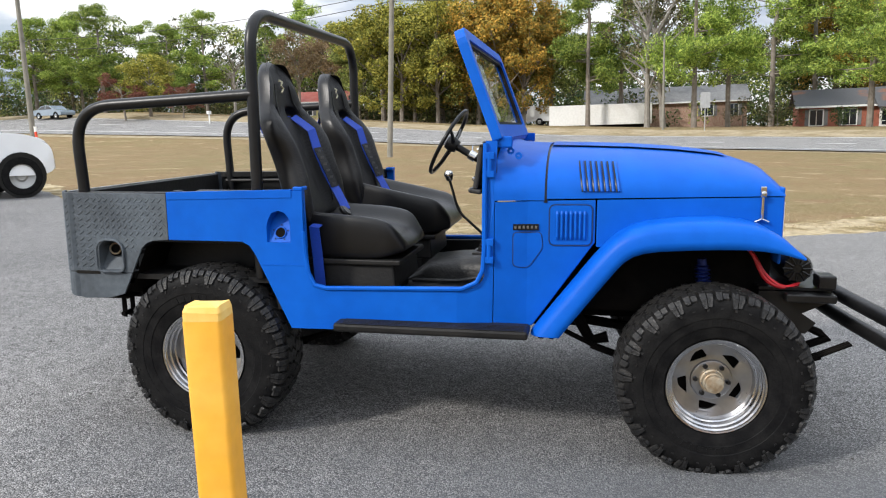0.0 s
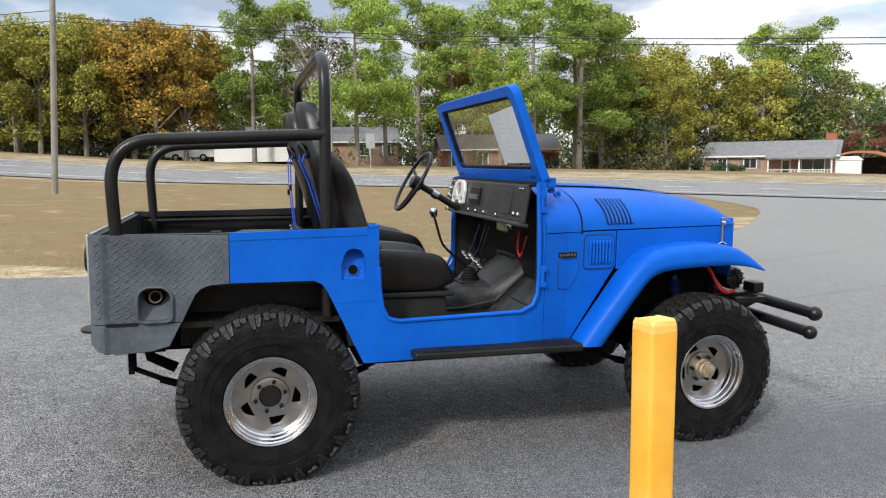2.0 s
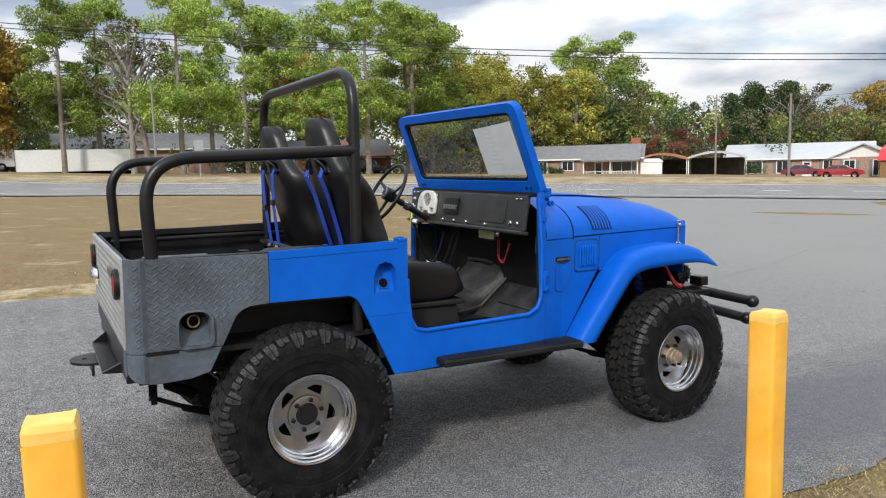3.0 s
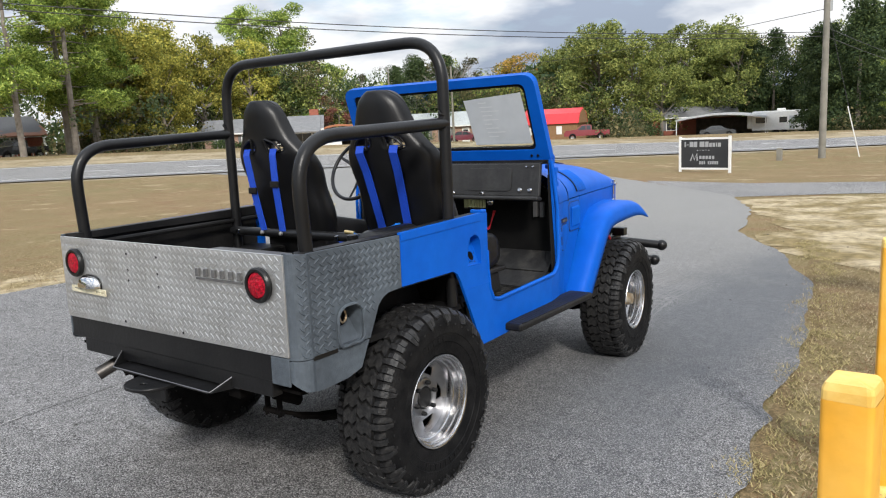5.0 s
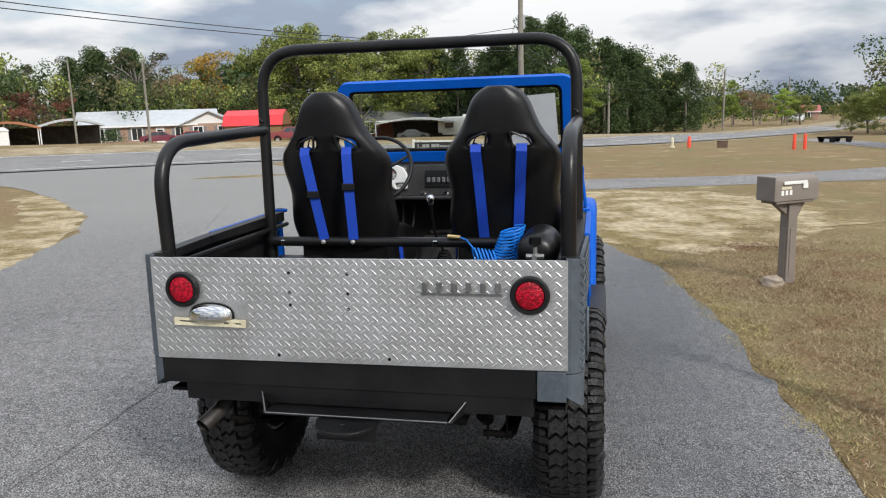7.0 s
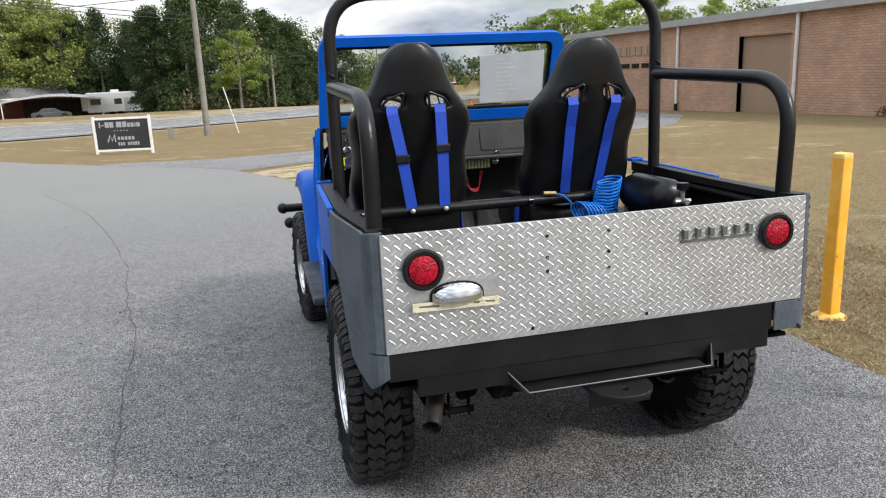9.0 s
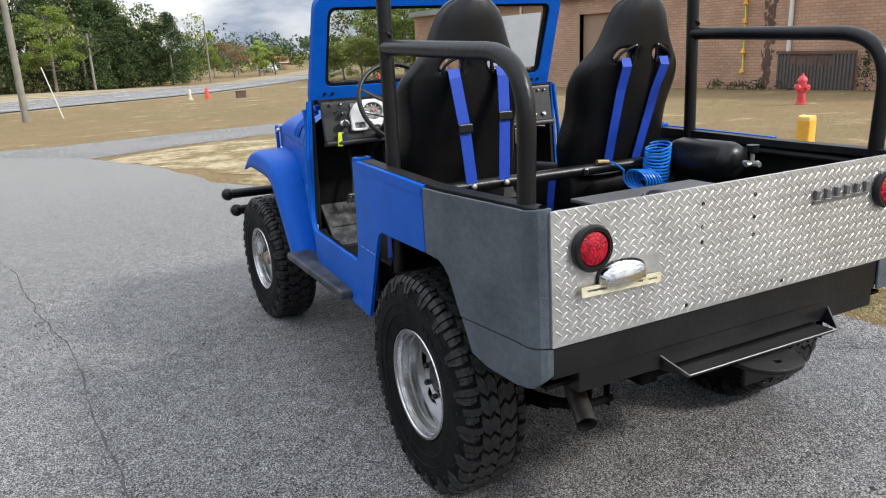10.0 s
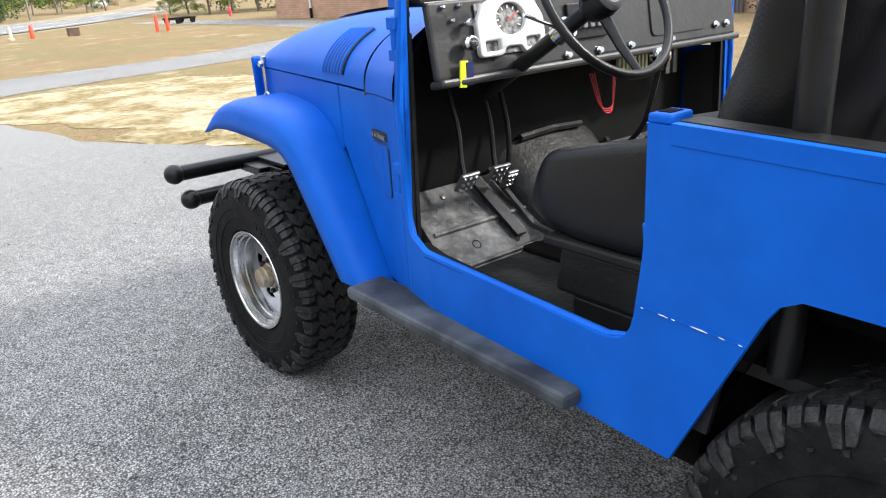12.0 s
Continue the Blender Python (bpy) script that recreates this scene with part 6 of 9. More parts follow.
LAWN = ground_material()
xs = grid_axis(-400, 900, -30, 70, 1.5, 14)
ys = grid_axis(-400, 700, -30, 75, 1.5, 14)
verts, faces = [], []
for y in ys:
    for x in xs:
        verts.append((x, y, land(x, y)))
nx = len(xs)
for j in range(len(ys) - 1):
    for i in range(nx - 1):
        faces.append((j * nx + i, j * nx + i + 1, (j + 1) * nx + i + 1, (j + 1) * nx + i))
me = bpy.data.meshes.new("ground")
me.from_pydata(verts, [], faces)
me.polygons.foreach_set("use_smooth", [True] * len(faces))
me.materials.append(LAWN)
ground = tagged(new("ground", me), "dry tan lawn sloping up to the road", "ground", kind="structure")


def asphalt_material(name, base, light, dark, far_sheen=0.0, band=0.0):
    m = mat(name, base, 0.85, spec=0.25)
    nt = m.node_tree
    nodes, links = nt.nodes, nt.links
    b = nodes["Principled BSDF"]
    tc = nodes.new("ShaderNodeTexCoord")
    vor = nodes.new("ShaderNodeTexVoronoi")
    vor.inputs["Scale"].default_value = 145
    links.new(tc.outputs["Object"], vor.inputs["Vector"])
    sep = nodes.new("ShaderNodeSeparateColor")
    links.new(vor.outputs["Color"], sep.inputs["Color"])
    chip = nodes.new("ShaderNodeMapRange")
    chip.inputs["From Min"].default_value, chip.inputs["From Max"].default_value = 0.25, 1.1
    links.new(sep.outputs["Red"], chip.inputs["Value"])
    n1 = nodes.new("ShaderNodeTexNoise")
    n1.inputs["Scale"].default_value, n1.inputs["Detail"].default_value = 0.55, 7.0
    links.new(tc.outputs["Object"], n1.inputs["Vector"])
    r1 = nodes.new("ShaderNodeMapRange")
    r1.inputs["From Min"].default_value, r1.inputs["From Max"].default_value = 0.42, 0.66
    links.new(n1.outputs["Fac"], r1.inputs["Value"])
    mx1 = nodes.new("ShaderNodeMixRGB")
    mx1.inputs["Color1"].default_value, mx1.inputs["Color2"].default_value = (*base, 1), (*dark, 1)
    links.new(r1.outputs["Result"], mx1.inputs["Fac"])
    mx2 = nodes.new("ShaderNodeMixRGB")
    mx2.inputs["Color2"].default_value = (*light, 1)
    links.new(chip.outputs["Result"], mx2.inputs["Fac"])
    links.new(mx1.outputs["Color"], mx2.inputs["Color1"])
    n2 = nodes.new("ShaderNodeTexNoise")
    n2.inputs["Scale"].default_value, n2.inputs["Detail"].default_value = 14.0, 8.0
    links.new(tc.outputs["Object"], n2.inputs["Vector"])
    r2 = nodes.new("ShaderNodeMapRange")
    r2.inputs["From Min"].default_value, r2.inputs["From Max"].default_value = 0.3, 0.7
    r2.inputs["To Min"].default_value, r2.inputs["To Max"].default_value = 0.80, 1.16
    links.new(n2.outputs["Fac"], r2.inputs["Value"])
    # dark bitumen between the chips
    pit = nodes.new("ShaderNodeMapRange")
    pit.inputs["From Min"].default_value, pit.inputs["From Max"].default_value = 0.25, 0.75
    pit.inputs["To Min"].default_value, pit.inputs["To Max"].default_value = 1.17, 0.20
    links.new(vor.outputs["Distance"], pit.inputs["Value"])
    mp = nodes.new("ShaderNodeMixRGB")
    mp.blend_type = "MULTIPLY"
    mp.inputs["Fac"].default_value = 1.0
    links.new(mx2.outputs["Color"], mp.inputs["Color1"])
    links.new(pit.outputs["Result"], mp.inputs["Color2"])
    mm = nodes.new("ShaderNodeMixRGB")
    mm.blend_type = "MULTIPLY"
    mm.inputs["Fac"].default_value = 1.0
    links.new(mp.outputs["Color"], mm.inputs["Color1"])
    links.new(r2.outputs["Result"], mm.inputs["Color2"])
    # paler towards the entrance: the sunlit sheen at a low angle, put into the colour
    sx = nodes.new("ShaderNodeSeparateXYZ")
    links.new(tc.outputs["Object"], sx.inputs["Vector"])
    ad = nodes.new("ShaderNodeMath")
    ad.operation = "MULTIPLY_ADD"
    ad.inputs[1].default_value = 5.0
    links.new(n1.outputs["Fac"], ad.inputs[0])
    links.new(sx.outputs["X"], ad.inputs[2])
    gr = nodes.new("ShaderNodeMapRange")
    gr.inputs["From Min"].default_value, gr.inputs["From Max"].default_value = 5.0, 13.0
    gr.inputs["To Max"].default_value = far_sheen
    links.new(ad.outputs["Value"], gr.inputs["Value"])
    mb = nodes.new("ShaderNodeMixRGB")
    mb.inputs["Color2"].default_value = (0.25, 0.245, 0.23, 1)
    links.new(gr.outputs["Result"], mb.inputs["Fac"])
    links.new(mm.outputs["Color"], mb.inputs["Color1"])
    # a darker, bluer band of more even colour that hugs the lawn
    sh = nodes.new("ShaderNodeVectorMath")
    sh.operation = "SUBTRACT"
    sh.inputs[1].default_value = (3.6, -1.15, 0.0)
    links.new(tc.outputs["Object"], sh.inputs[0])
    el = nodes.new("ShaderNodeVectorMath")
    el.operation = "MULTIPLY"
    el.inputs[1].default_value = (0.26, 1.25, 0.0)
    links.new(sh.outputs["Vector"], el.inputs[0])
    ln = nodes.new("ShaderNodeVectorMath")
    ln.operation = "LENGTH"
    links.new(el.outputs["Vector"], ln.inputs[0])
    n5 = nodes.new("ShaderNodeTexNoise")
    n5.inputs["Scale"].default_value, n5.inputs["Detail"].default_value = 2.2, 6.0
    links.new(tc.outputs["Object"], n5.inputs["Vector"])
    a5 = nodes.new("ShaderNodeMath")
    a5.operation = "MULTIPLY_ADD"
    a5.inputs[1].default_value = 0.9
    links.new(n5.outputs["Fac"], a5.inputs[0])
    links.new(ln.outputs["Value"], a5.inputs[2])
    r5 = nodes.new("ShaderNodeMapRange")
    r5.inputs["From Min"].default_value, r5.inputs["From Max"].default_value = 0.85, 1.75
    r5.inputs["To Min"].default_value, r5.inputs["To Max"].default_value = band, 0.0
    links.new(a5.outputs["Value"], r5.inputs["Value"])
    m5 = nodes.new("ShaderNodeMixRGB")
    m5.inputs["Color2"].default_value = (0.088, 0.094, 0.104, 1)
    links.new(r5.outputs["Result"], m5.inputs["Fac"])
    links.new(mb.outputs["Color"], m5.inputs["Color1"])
    links.new(m5.outputs["Color"], b.inputs["Base Color"])
    bp = nodes.new("ShaderNodeBump")
    bp.inputs["Strength"].default_value, bp.inputs["Distance"].default_value = 0.7, 0.006
    bp.invert = True
    links.new(vor.outputs["Distance"], bp.inputs["Height"])
    links.new(bp.outputs["Normal"], b.inputs["Normal"])
    return m


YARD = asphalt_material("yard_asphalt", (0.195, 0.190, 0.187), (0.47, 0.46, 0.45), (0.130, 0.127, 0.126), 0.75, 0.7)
ROADM = asphalt_material("road_asphalt", (0.30, 0.288, 0.272), (0.46, 0.45, 0.44), (0.225, 0.22, 0.214))
VERGE = mat("tan_verge", (0.33, 0.275, 0.185), 0.95, second=(0.20, 0.155, 0.085), scale=0.7, amount=0.8, fine=(5, 0.25), spec=0.1)
CONC = mat("pale_concrete", (0.50, 0.46, 0.39), 0.9, second=(0.30, 0.27, 0.22), scale=0.8, amount=0.7, fine=(6, 0.12))
SAND = mat("pale_sand", (0.38, 0.315, 0.205), 0.95, second=(0.19, 0.145, 0.068), scale=1.6, amount=0.95, bump=0.6, bump_scale=16, fine=(9, 0.32), spec=0.1, lo=0.40, hi=0.60, detail=10.0)


def slab(name, outline, material, lift, label, category, jag=0.0, seed=1, step=0.35):
    """A flat patch with an uneven edge that follows the land."""
    rnd = random.Random(seed)
    pts = []
    for (x0, y0), (x1, y1) in zip(outline, outline[1:] + outline[:1]):
        n = max(1, int(math.hypot(x1 - x0, y1 - y0) / step))
        for k in range(n):
            t = k / n
            pts.append((x0 + (x1 - x0) * t, y0 + (y1 - y0) * t))
    if jag:
        pts = [(x + noise.noise((x * 0.9, y * 0.9, seed)) * jag + noise.noise((x * 3.1, y * 3.1, seed)) * jag * 0.6, y + noise.noise((x * 0.9, y * 0.9, seed + 9)) * jag + noise.noise((x * 3.1, y * 3.1, seed + 9)) * jag * 0.6) for x, y in pts]
    bm = bmesh.new()
    vs = [bm.verts.new((x, y, 0)) for x, y in pts]
    edges = [bm.edges.new((a, b)) for a, b in zip(vs, vs[1:] + vs[:1])]
    bmesh.ops.triangle_fill(bm, edges=edges, use_beauty=True)
    for c in range(-30, 45, 5):
        bmesh.ops.bisect_plane(bm, geom=bm.verts[:] + bm.edges[:] + bm.faces[:], plane_co=(c, 0, 0), plane_no=(1, 0, 0))
        bmesh.ops.bisect_plane(bm, geom=bm.verts[:] + bm.edges[:] + bm.faces[:], plane_co=(0, c, 0), plane_no=(0, 1, 0))
    for v in bm.verts:
        v.co.z = land(v.co.x, v.co.y) + lift
    ob = part(name, bm, material)
    return tagged(ob, label, category, kind="structure")


yard_outline = [(-40, 30), (-25, 22), (-10.4, 11.0), (-6.1, 6.9), (-3.2, 6.0), (-1.5, 5.8), (2.3, 5.95), (4.2, 6.15), (5.6, 6.8), (7.6, 7.7), (10.0, 9.4), (12.4, 11.8), (14.6, 14.2), (16.5, 16.4), (18.0, 18.4), (19.2, 20.8), (20.6, 24.6), (22.6, 30.7), (30.5, 23.8), (38.5, 14.2), (33.0, 16.4), (27.5, 11.8), (21.5, 7.4), (19.0, 5.3), (17.6, 4.2), (14.4, 1.55), (11.0, 0.35), (8.7, 0.05), (6.5, -1.07), (5.3, -1.45), (4.55, -1.64), (3.1, -1.78), (2.3, -1.80), (1.8, -1.83), (1.45, -1.90), (1.0, -1.91), (0.6, -1.99), (0.1, -1.98), (-1.5, -2.12), (-6, -2.35), (-14, -2.6), (-40, -3)]
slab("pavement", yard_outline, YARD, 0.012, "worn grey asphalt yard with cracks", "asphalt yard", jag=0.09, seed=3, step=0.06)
slab("side_drive", [(14.0, 1.7), (15.5, -1.0), (16.4, -4.0), (17.6, -8.0), (20, -13), (26, -17.2), (38, -17.8), (60, -18.2), (60, -15.6), (38, -15), (28, -13.6), (23, -10), (20.6, -6.5), (19.8, -4.5), (19.4, -1.0), (18.6, 2.2), (19.5, 5.5)], ROADM, 0.008, "narrow asphalt side drive", "drive", jag=0.12, seed=5)
slab("sand_patch", [(13.8, 1.25), (11, 0.3), (8.4, -0.7), (6.6, -1.1), (6.0, -1.9), (6.3, -2.8), (7.4, -3.3), (8.3, -4.4), (10.4, -4.9), (12.6, -4.3), (14.4, -3.2), (15.2, -1.8), (14.6, 0)], SAND, 0.006, "pale sandy bare patch beside the asphalt", "sand", jag=0.7, seed=7)
GRAVEL = mat("edge_grit", (0.19, 0.135, 0.070), 0.95, second=(0.10, 0.075, 0.038), scale=40, amount=0.9, bump=0.6, bump_scale=90, fine=(120, 0.3), spec=0.1)
slab("edge_grit", [(8.3, -0.86), (6.0, -1.37), (3.6, -1.74), (2.0, -1.86), (0.5, -1.98), (-1.5, -2.12), (-4, -2.24), (-4, -2.32), (-1.5, -2.20), (0.5, -2.07), (2.0, -1.95), (3.6, -1.83), (6.0, -1.46), (8.3, -0.95)], GRAVEL, 0.005, "crumbled tan grit along the asphalt edge", "grit", jag=0.12, seed=12, step=0.12)
slab("verge_sand", [(-14, 12.6), (-10.4, 10.7), (-6.2, 6.6), (-3.2, 5.75), (2.0, 5.7), (5, 6.3), (10.4, 9.6), (15.4, 14.6), (15.0, 15.4), (9.6, 10.6), (4.2, 7.4), (1.6, 7.0), (-2.6, 6.9), (-5.8, 7.9), (-12.6, 13.6)], SAND, 0.007, "sandy worn edge of the lawn", "sand", jag=0.4, seed=8)


def strip(name, off0, off1, material, lift, label, category, i0=0, i1=None, k=5):
    """A band along the road between two distances from its near edge."""
    verts, faces = [], []
    pts = EDGE[i0:i1]
    for i, p in enumerate(pts):
        a, b = pts[max(i - 1, 0)], pts[min(i + 1, len(pts) - 1)]
        t = (b - a).normalized()
        n = Vector((-t.y, t.x, 0))
        for j in range(k):
            q = p + n * (off0 + (off1 - off0) * j / (k - 1))
            verts.append((q.x, q.y, land(q.x, q.y) + lift))
    for i in range(len(pts) - 1):
        for j in range(k - 1):
            faces.append((i * k + j, (i + 1) * k + j, (i + 1) * k + j + 1, i * k + j + 1))
    me = bpy.data.meshes.new(name)
    me.from_pydata(verts, [], faces)
    me.materials.append(material)
    return tagged(new(name, me), label, category, kind="structure")


strip("road", 0, 8.6, ROADM, 0.07, "grey asphalt highway", "road")
strip("road_edge_line", 1.5, 1.62, WHITE, 0.085, "white edge line", "road marking", k=2)
strip("road_far_line", 8.2, 8.32, WHITE, 0.085, "white edge line", "road marking", k=2)
strip("road_shoulder", 8.6, 13.0, VERGE, 0.08, "tan trodden verge beyond the road", "shoulder")
strip("road_near_shoulder", -1.2, 0.0, VERGE, 0.006, "sandy near edge of the road", "shoulder", k=3)
for i0 in range(4, len(EDGE) - 8, 3):
    strip("lane_dash", 5.0, 5.12, WHITE, 0.085, "white lane dash", "road marking", i0=i0, i1=i0 + 2, k=2)

# ---- bollards, mailbox, sign, hydrant ----
def bollard(x, y, h, turn):
    b = thing("bollard", "yellow painted square timber bollard with a faded chamfered top", "bollard", pose(x, y, land(x, y), 0, 0, turn), group="bollards beside the yard")
    bm = bmesh.new()
    s = 0.0435
    prof = [(-s, -s), (s, -s), (s, s), (-s, s)]
    prof = rounded(prof, 0.012, 3)
    zs = [-0.05, 0.35, 0.7, h - 0.03]
    rings = [[bm.verts.new((x_ + noise.noise((x_ * 9, z * 3, y_)) * 0.004, y_ + noise.noise((y_ * 9, z * 3, x_)) * 0.004, z)) for x_, y_ in prof] for z in zs]
    for a, c in zip(rings, rings[1:]):
        for j in range(len(prof)):
            bm.faces.new((a[j], a[(j + 1) % len(prof)], c[(j + 1) % len(prof)], c[j]))
    part("post", bm, YELLOW, b, smooth=True)
    bm = bmesh.new()
    r1 = [bm.verts.new((x_, y_, h - 0.03)) for x_, y_ in prof]
    r2 = [bm.verts.new((x_ * 0.99, y_ * 0.99, h - 0.012 + noise.noise((x_ * 40, y_ * 40, 2)) * 0.005)) for x_, y_ in prof]
    r3 = [bm.verts.new((x_ * 0.90, y_ * 0.90, h + noise.noise((x_ * 50, y_ * 50, 5)) * 0.006)) for x_, y_ in prof]
    peak = bm.verts.new((0.004, -0.003, h + 0.003))
    n_ = len(prof)
    for j in range(n_):
        bm.faces.new((r1[j], r1[(j + 1) % n_], r2[(j + 1) % n_], r2[j]))
        bm.faces.new((r2[j], r2[(j + 1) % n_], r3[(j + 1) % n_], r3[j]))
        bm.faces.new((r3[j], r3[(j + 1) % n_], peak))
    part("cap", bm, PALEYEL, b, "faded chipped top")
    for z, dx in ((0.22, -0.02), (0.42, 0.03)):
        part("bolt_hole", lathed([(0, 0.007), (0.002, 0.0065), (0.002, 0)], (-s - 0.001, dx, z), (-1, 0, 0), 8), RUST, b)
    for ang in (0,):
        bm = bmesh.new()
        ring = []
        for k in range(18):
            a = 2 * math.pi * k / 18
            r = 0.11 + 0.03 * noise.noise((k * 0.7, x, 1))
            ring.append(bm.verts.new((r * math.cos(a), r * math.sin(a), 0.005)))
        top = [bm.verts.new((v.co.x * 0.6, v.co.y * 0.6, 0.03)) for v in ring]
        for k in range(18):
            bm.faces.new((ring[k], ring[(k + 1) % 18], top[(k + 1) % 18], top[k]))
        bm.faces.new(top)
        part("concrete_footing", bm, PALEYEL, b, "paint-spattered footing")
    return b


bollard(0.959, -2.452, 1.07, 8)
bollard(-1.01, -2.535, 1.088, -6)

MBOX = mat("taupe_plastic", (0.20, 0.17, 0.145), 0.55, second=(0.155, 0.13, 0.11), scale=6, amount=0.5)
mbx, mby = 4.50, -2.645
mailbox = thing("mailbox", "taupe plastic mailbox on a matching post", "mailbox", pose(mbx, mby, land(mbx, mby), 0, 0, -58))
bm = bmesh.new()
box(bm, -0.055, 0.055, -0.055, 0.055, -0.02, 0.80)
part("post", bm, MBOX, mailbox, bevel=0.006)
for s in (-1, 1):
    part("post_panel", boxed(-0.03, 0.03, s * 0.058 - 0.004, s * 0.058 + 0.004, 0.08, 0.55), MBOX, mailbox, bevel=0.004)
    part("side_panel", boxed(s * 0.058 - 0.004, s * 0.058 + 0.004, -0.03, 0.03, 0.08, 0.55), MBOX, mailbox, bevel=0.004)
part("bracket", sheet([(-0.20, 0.79), (0.16, 0.79), (0.06, 0.62), (0.05, 0.60)], [], lambda u, v, d: Vector((u, -0.03 + d, v)), 0.06), MBOX, mailbox, bevel=0.004)
part("shelf", boxed(-0.26, 0.20, -0.10, 0.10, 0.80, 0.825), MBOX, mailbox, bevel=0.008)
bm = bmesh.new()
sect = [(-0.11, 0.825), (-0.11, 0.98), (-0.095, 1.03), (-0.05, 1.055), (0.05, 1.055), (0.095, 1.03), (0.11, 0.98), (0.11, 0.825)]
ra, rb = [bm.verts.new((-0.29, y, z)) for y, z in sect], [bm.verts.new((0.24, y, z)) for y, z in sect]
for j in range(len(sect)):
    k = (j + 1) % len(sect)
    bm.faces.new((ra[j], ra[k], rb[k], rb[j]))
bm.faces.new(ra[::-1]), bm.faces.new(rb)
boxpart = part("box", bm, MBOX, mailbox, smooth=True, bevel=0.008)
part("door", boxed(-0.305, -0.288, -0.118, 0.118, 0.83, 1.06), MBOX, boxpart, bevel=0.012)
part("flag", boxed(-0.20, 0.08, -0.125, -0.113, 0.985, 1.015), WHITE, boxpart, "pale flag arm", bevel=0.003)
part("flag_tip", boxed(0.03, 0.09, -0.125, -0.113, 0.94, 0.99), WHITE, boxpart, bevel=0.003)
for i, x in enumerate((-0.22, -0.17, -0.12)):
    part("number_bar", boxed(x, x + 0.03, -0.114, -0.111, 0.885, 0.93), WHITE, boxpart)
part("sticker", boxed(-0.22, -0.10, -0.114, -0.111, 0.94, 0.965), CREAM, boxpart)

SIGNBLK = mat("black_sign_board", (0.022, 0.024, 0.027), 0.5, second=(0.04, 0.04, 0.042), scale=2, amount=0.5)
SIGNTXT = mat("grey_sign_paint", (0.34, 0.35, 0.36), 0.5)
sgx, sgy = 26.4, 5.65
sign_dir = math.degrees(math.atan2(6.62 - 4.68, 26.53 - 26.24))
sign = thing("yard_sign", "black board sign in a white timber frame on the lawn", "sign", pose(sgx, sgy, land(sgx, sgy) - 0.15, 0, 0, sign_dir + 180))
for s in (-1, 1):
    part("post", boxed(s * 0.98 - 0.045, s * 0.98 + 0.045, -0.045, 0.045, -0.35, 1.52), WHITE, sign, "white post", bevel=0.006)
part("top_rail", boxed(-0.94, 0.94, -0.03, 0.03, 1.40, 1.475), WHITE, sign, bevel=0.004)
part("bottom_rail", boxed(-0.94, 0.94, -0.03, 0.03, 0.255, 0.33), WHITE, sign, bevel=0.004)
board = part("board", boxed(-0.935, 0.935, -0.012, 0.012, 0.33, 1.40), SIGNBLK, sign, "black board with grey lettering blocks")
x = -0.80
for w, gap in ((0.05, 0.03), (0.10, 0.03), (0.14, 0.02), (0.14, 0.10), (0.19, 0.03), (0.13, 0.03), (0.10, 0.03), (0.10, 0.03), (0.04, 0.03), (0.12, 0.0)):
    h = 0.20 if w > 0.12 or w == 0.05 else 0.15
    if w == 0.10 and x < -0.7:
        part("letter_block", boxed(x, x + w, -0.018, -0.011, 1.19, 1.22), SIGNTXT, board)
    else:
        part("letter_block", boxed(x, x + w, -0.018, -0.011, 1.12, 1.12 + h), SIGNTXT, board)
    x += w + gap
for i in range(5):
    part("letter_block", boxed(-0.30 + i * 0.11, -0.24 + i * 0.11, -0.018, -0.011, 0.98 + 0.01 * (i % 2), 1.01), SIGNTXT, board)
bm = bmesh.new()
tube(bm, [(-0.55, -0.015, 0.60), (-0.46, -0.015, 0.84), (-0.40, -0.015, 0.64), (-0.30, -0.015, 0.86), (-0.28, -0.015, 0.60)], 0.028, 6)
part("logo_shape", bm, SIGNTXT, board)
for i in range(5):
    part("letter_block", boxed(-0.20 + i * 0.125, -0.11 + i * 0.125, -0.018, -0.011, 0.66, 0.78), SIGNTXT, board)
for i in range(9):
    if i != 3:
        part("letter_block", boxed(-0.20 + i * 0.085, -0.14 + i * 0.085, -0.018, -0.011, 0.46, 0.58), SIGNTXT, board)

HYD = mat("faded_red_hydrant_paint", (0.62, 0.045, 0.06), 0.5, second=(0.70, 0.12, 0.12), scale=8, amount=0.6)


def hydrant(x, y, sc=1.0):
    h = thing("fire_hydrant", "faded red iron fire hydrant standing in the grass", "hydrant", pose(x, y, land(x, y)))
    h.scale = (sc, sc, sc)
    part("barrel", lathed([(0, 0.13), (0.03, 0.13), (0.035, 0.10), (0.30, 0.10), (0.31, 0.125), (0.36, 0.125), (0.37, 0.10), (0.55, 0.10), (0.56, 0.12), (0.60, 0.12), (0.66, 0.085), (0.70, 0.035), (0.76, 0.03), (0.76, 0)], (0, 0, 0), (0, 0, 1), 20), HYD, h, smooth=True)
    for d in ((1, 0, 0), (-1, 0, 0), (0, 1, 0)):
        part("outlet", lathed([(0.08, 0.055), (0.15, 0.055), (0.152, 0.07), (0.185, 0.07), (0.19, 0.02), (0.21, 0.02), (0.21, 0)], (0, 0, 0.42), d, 14), HYD, h, smooth=True)
    return h


hydrant(10.2, -14.5)

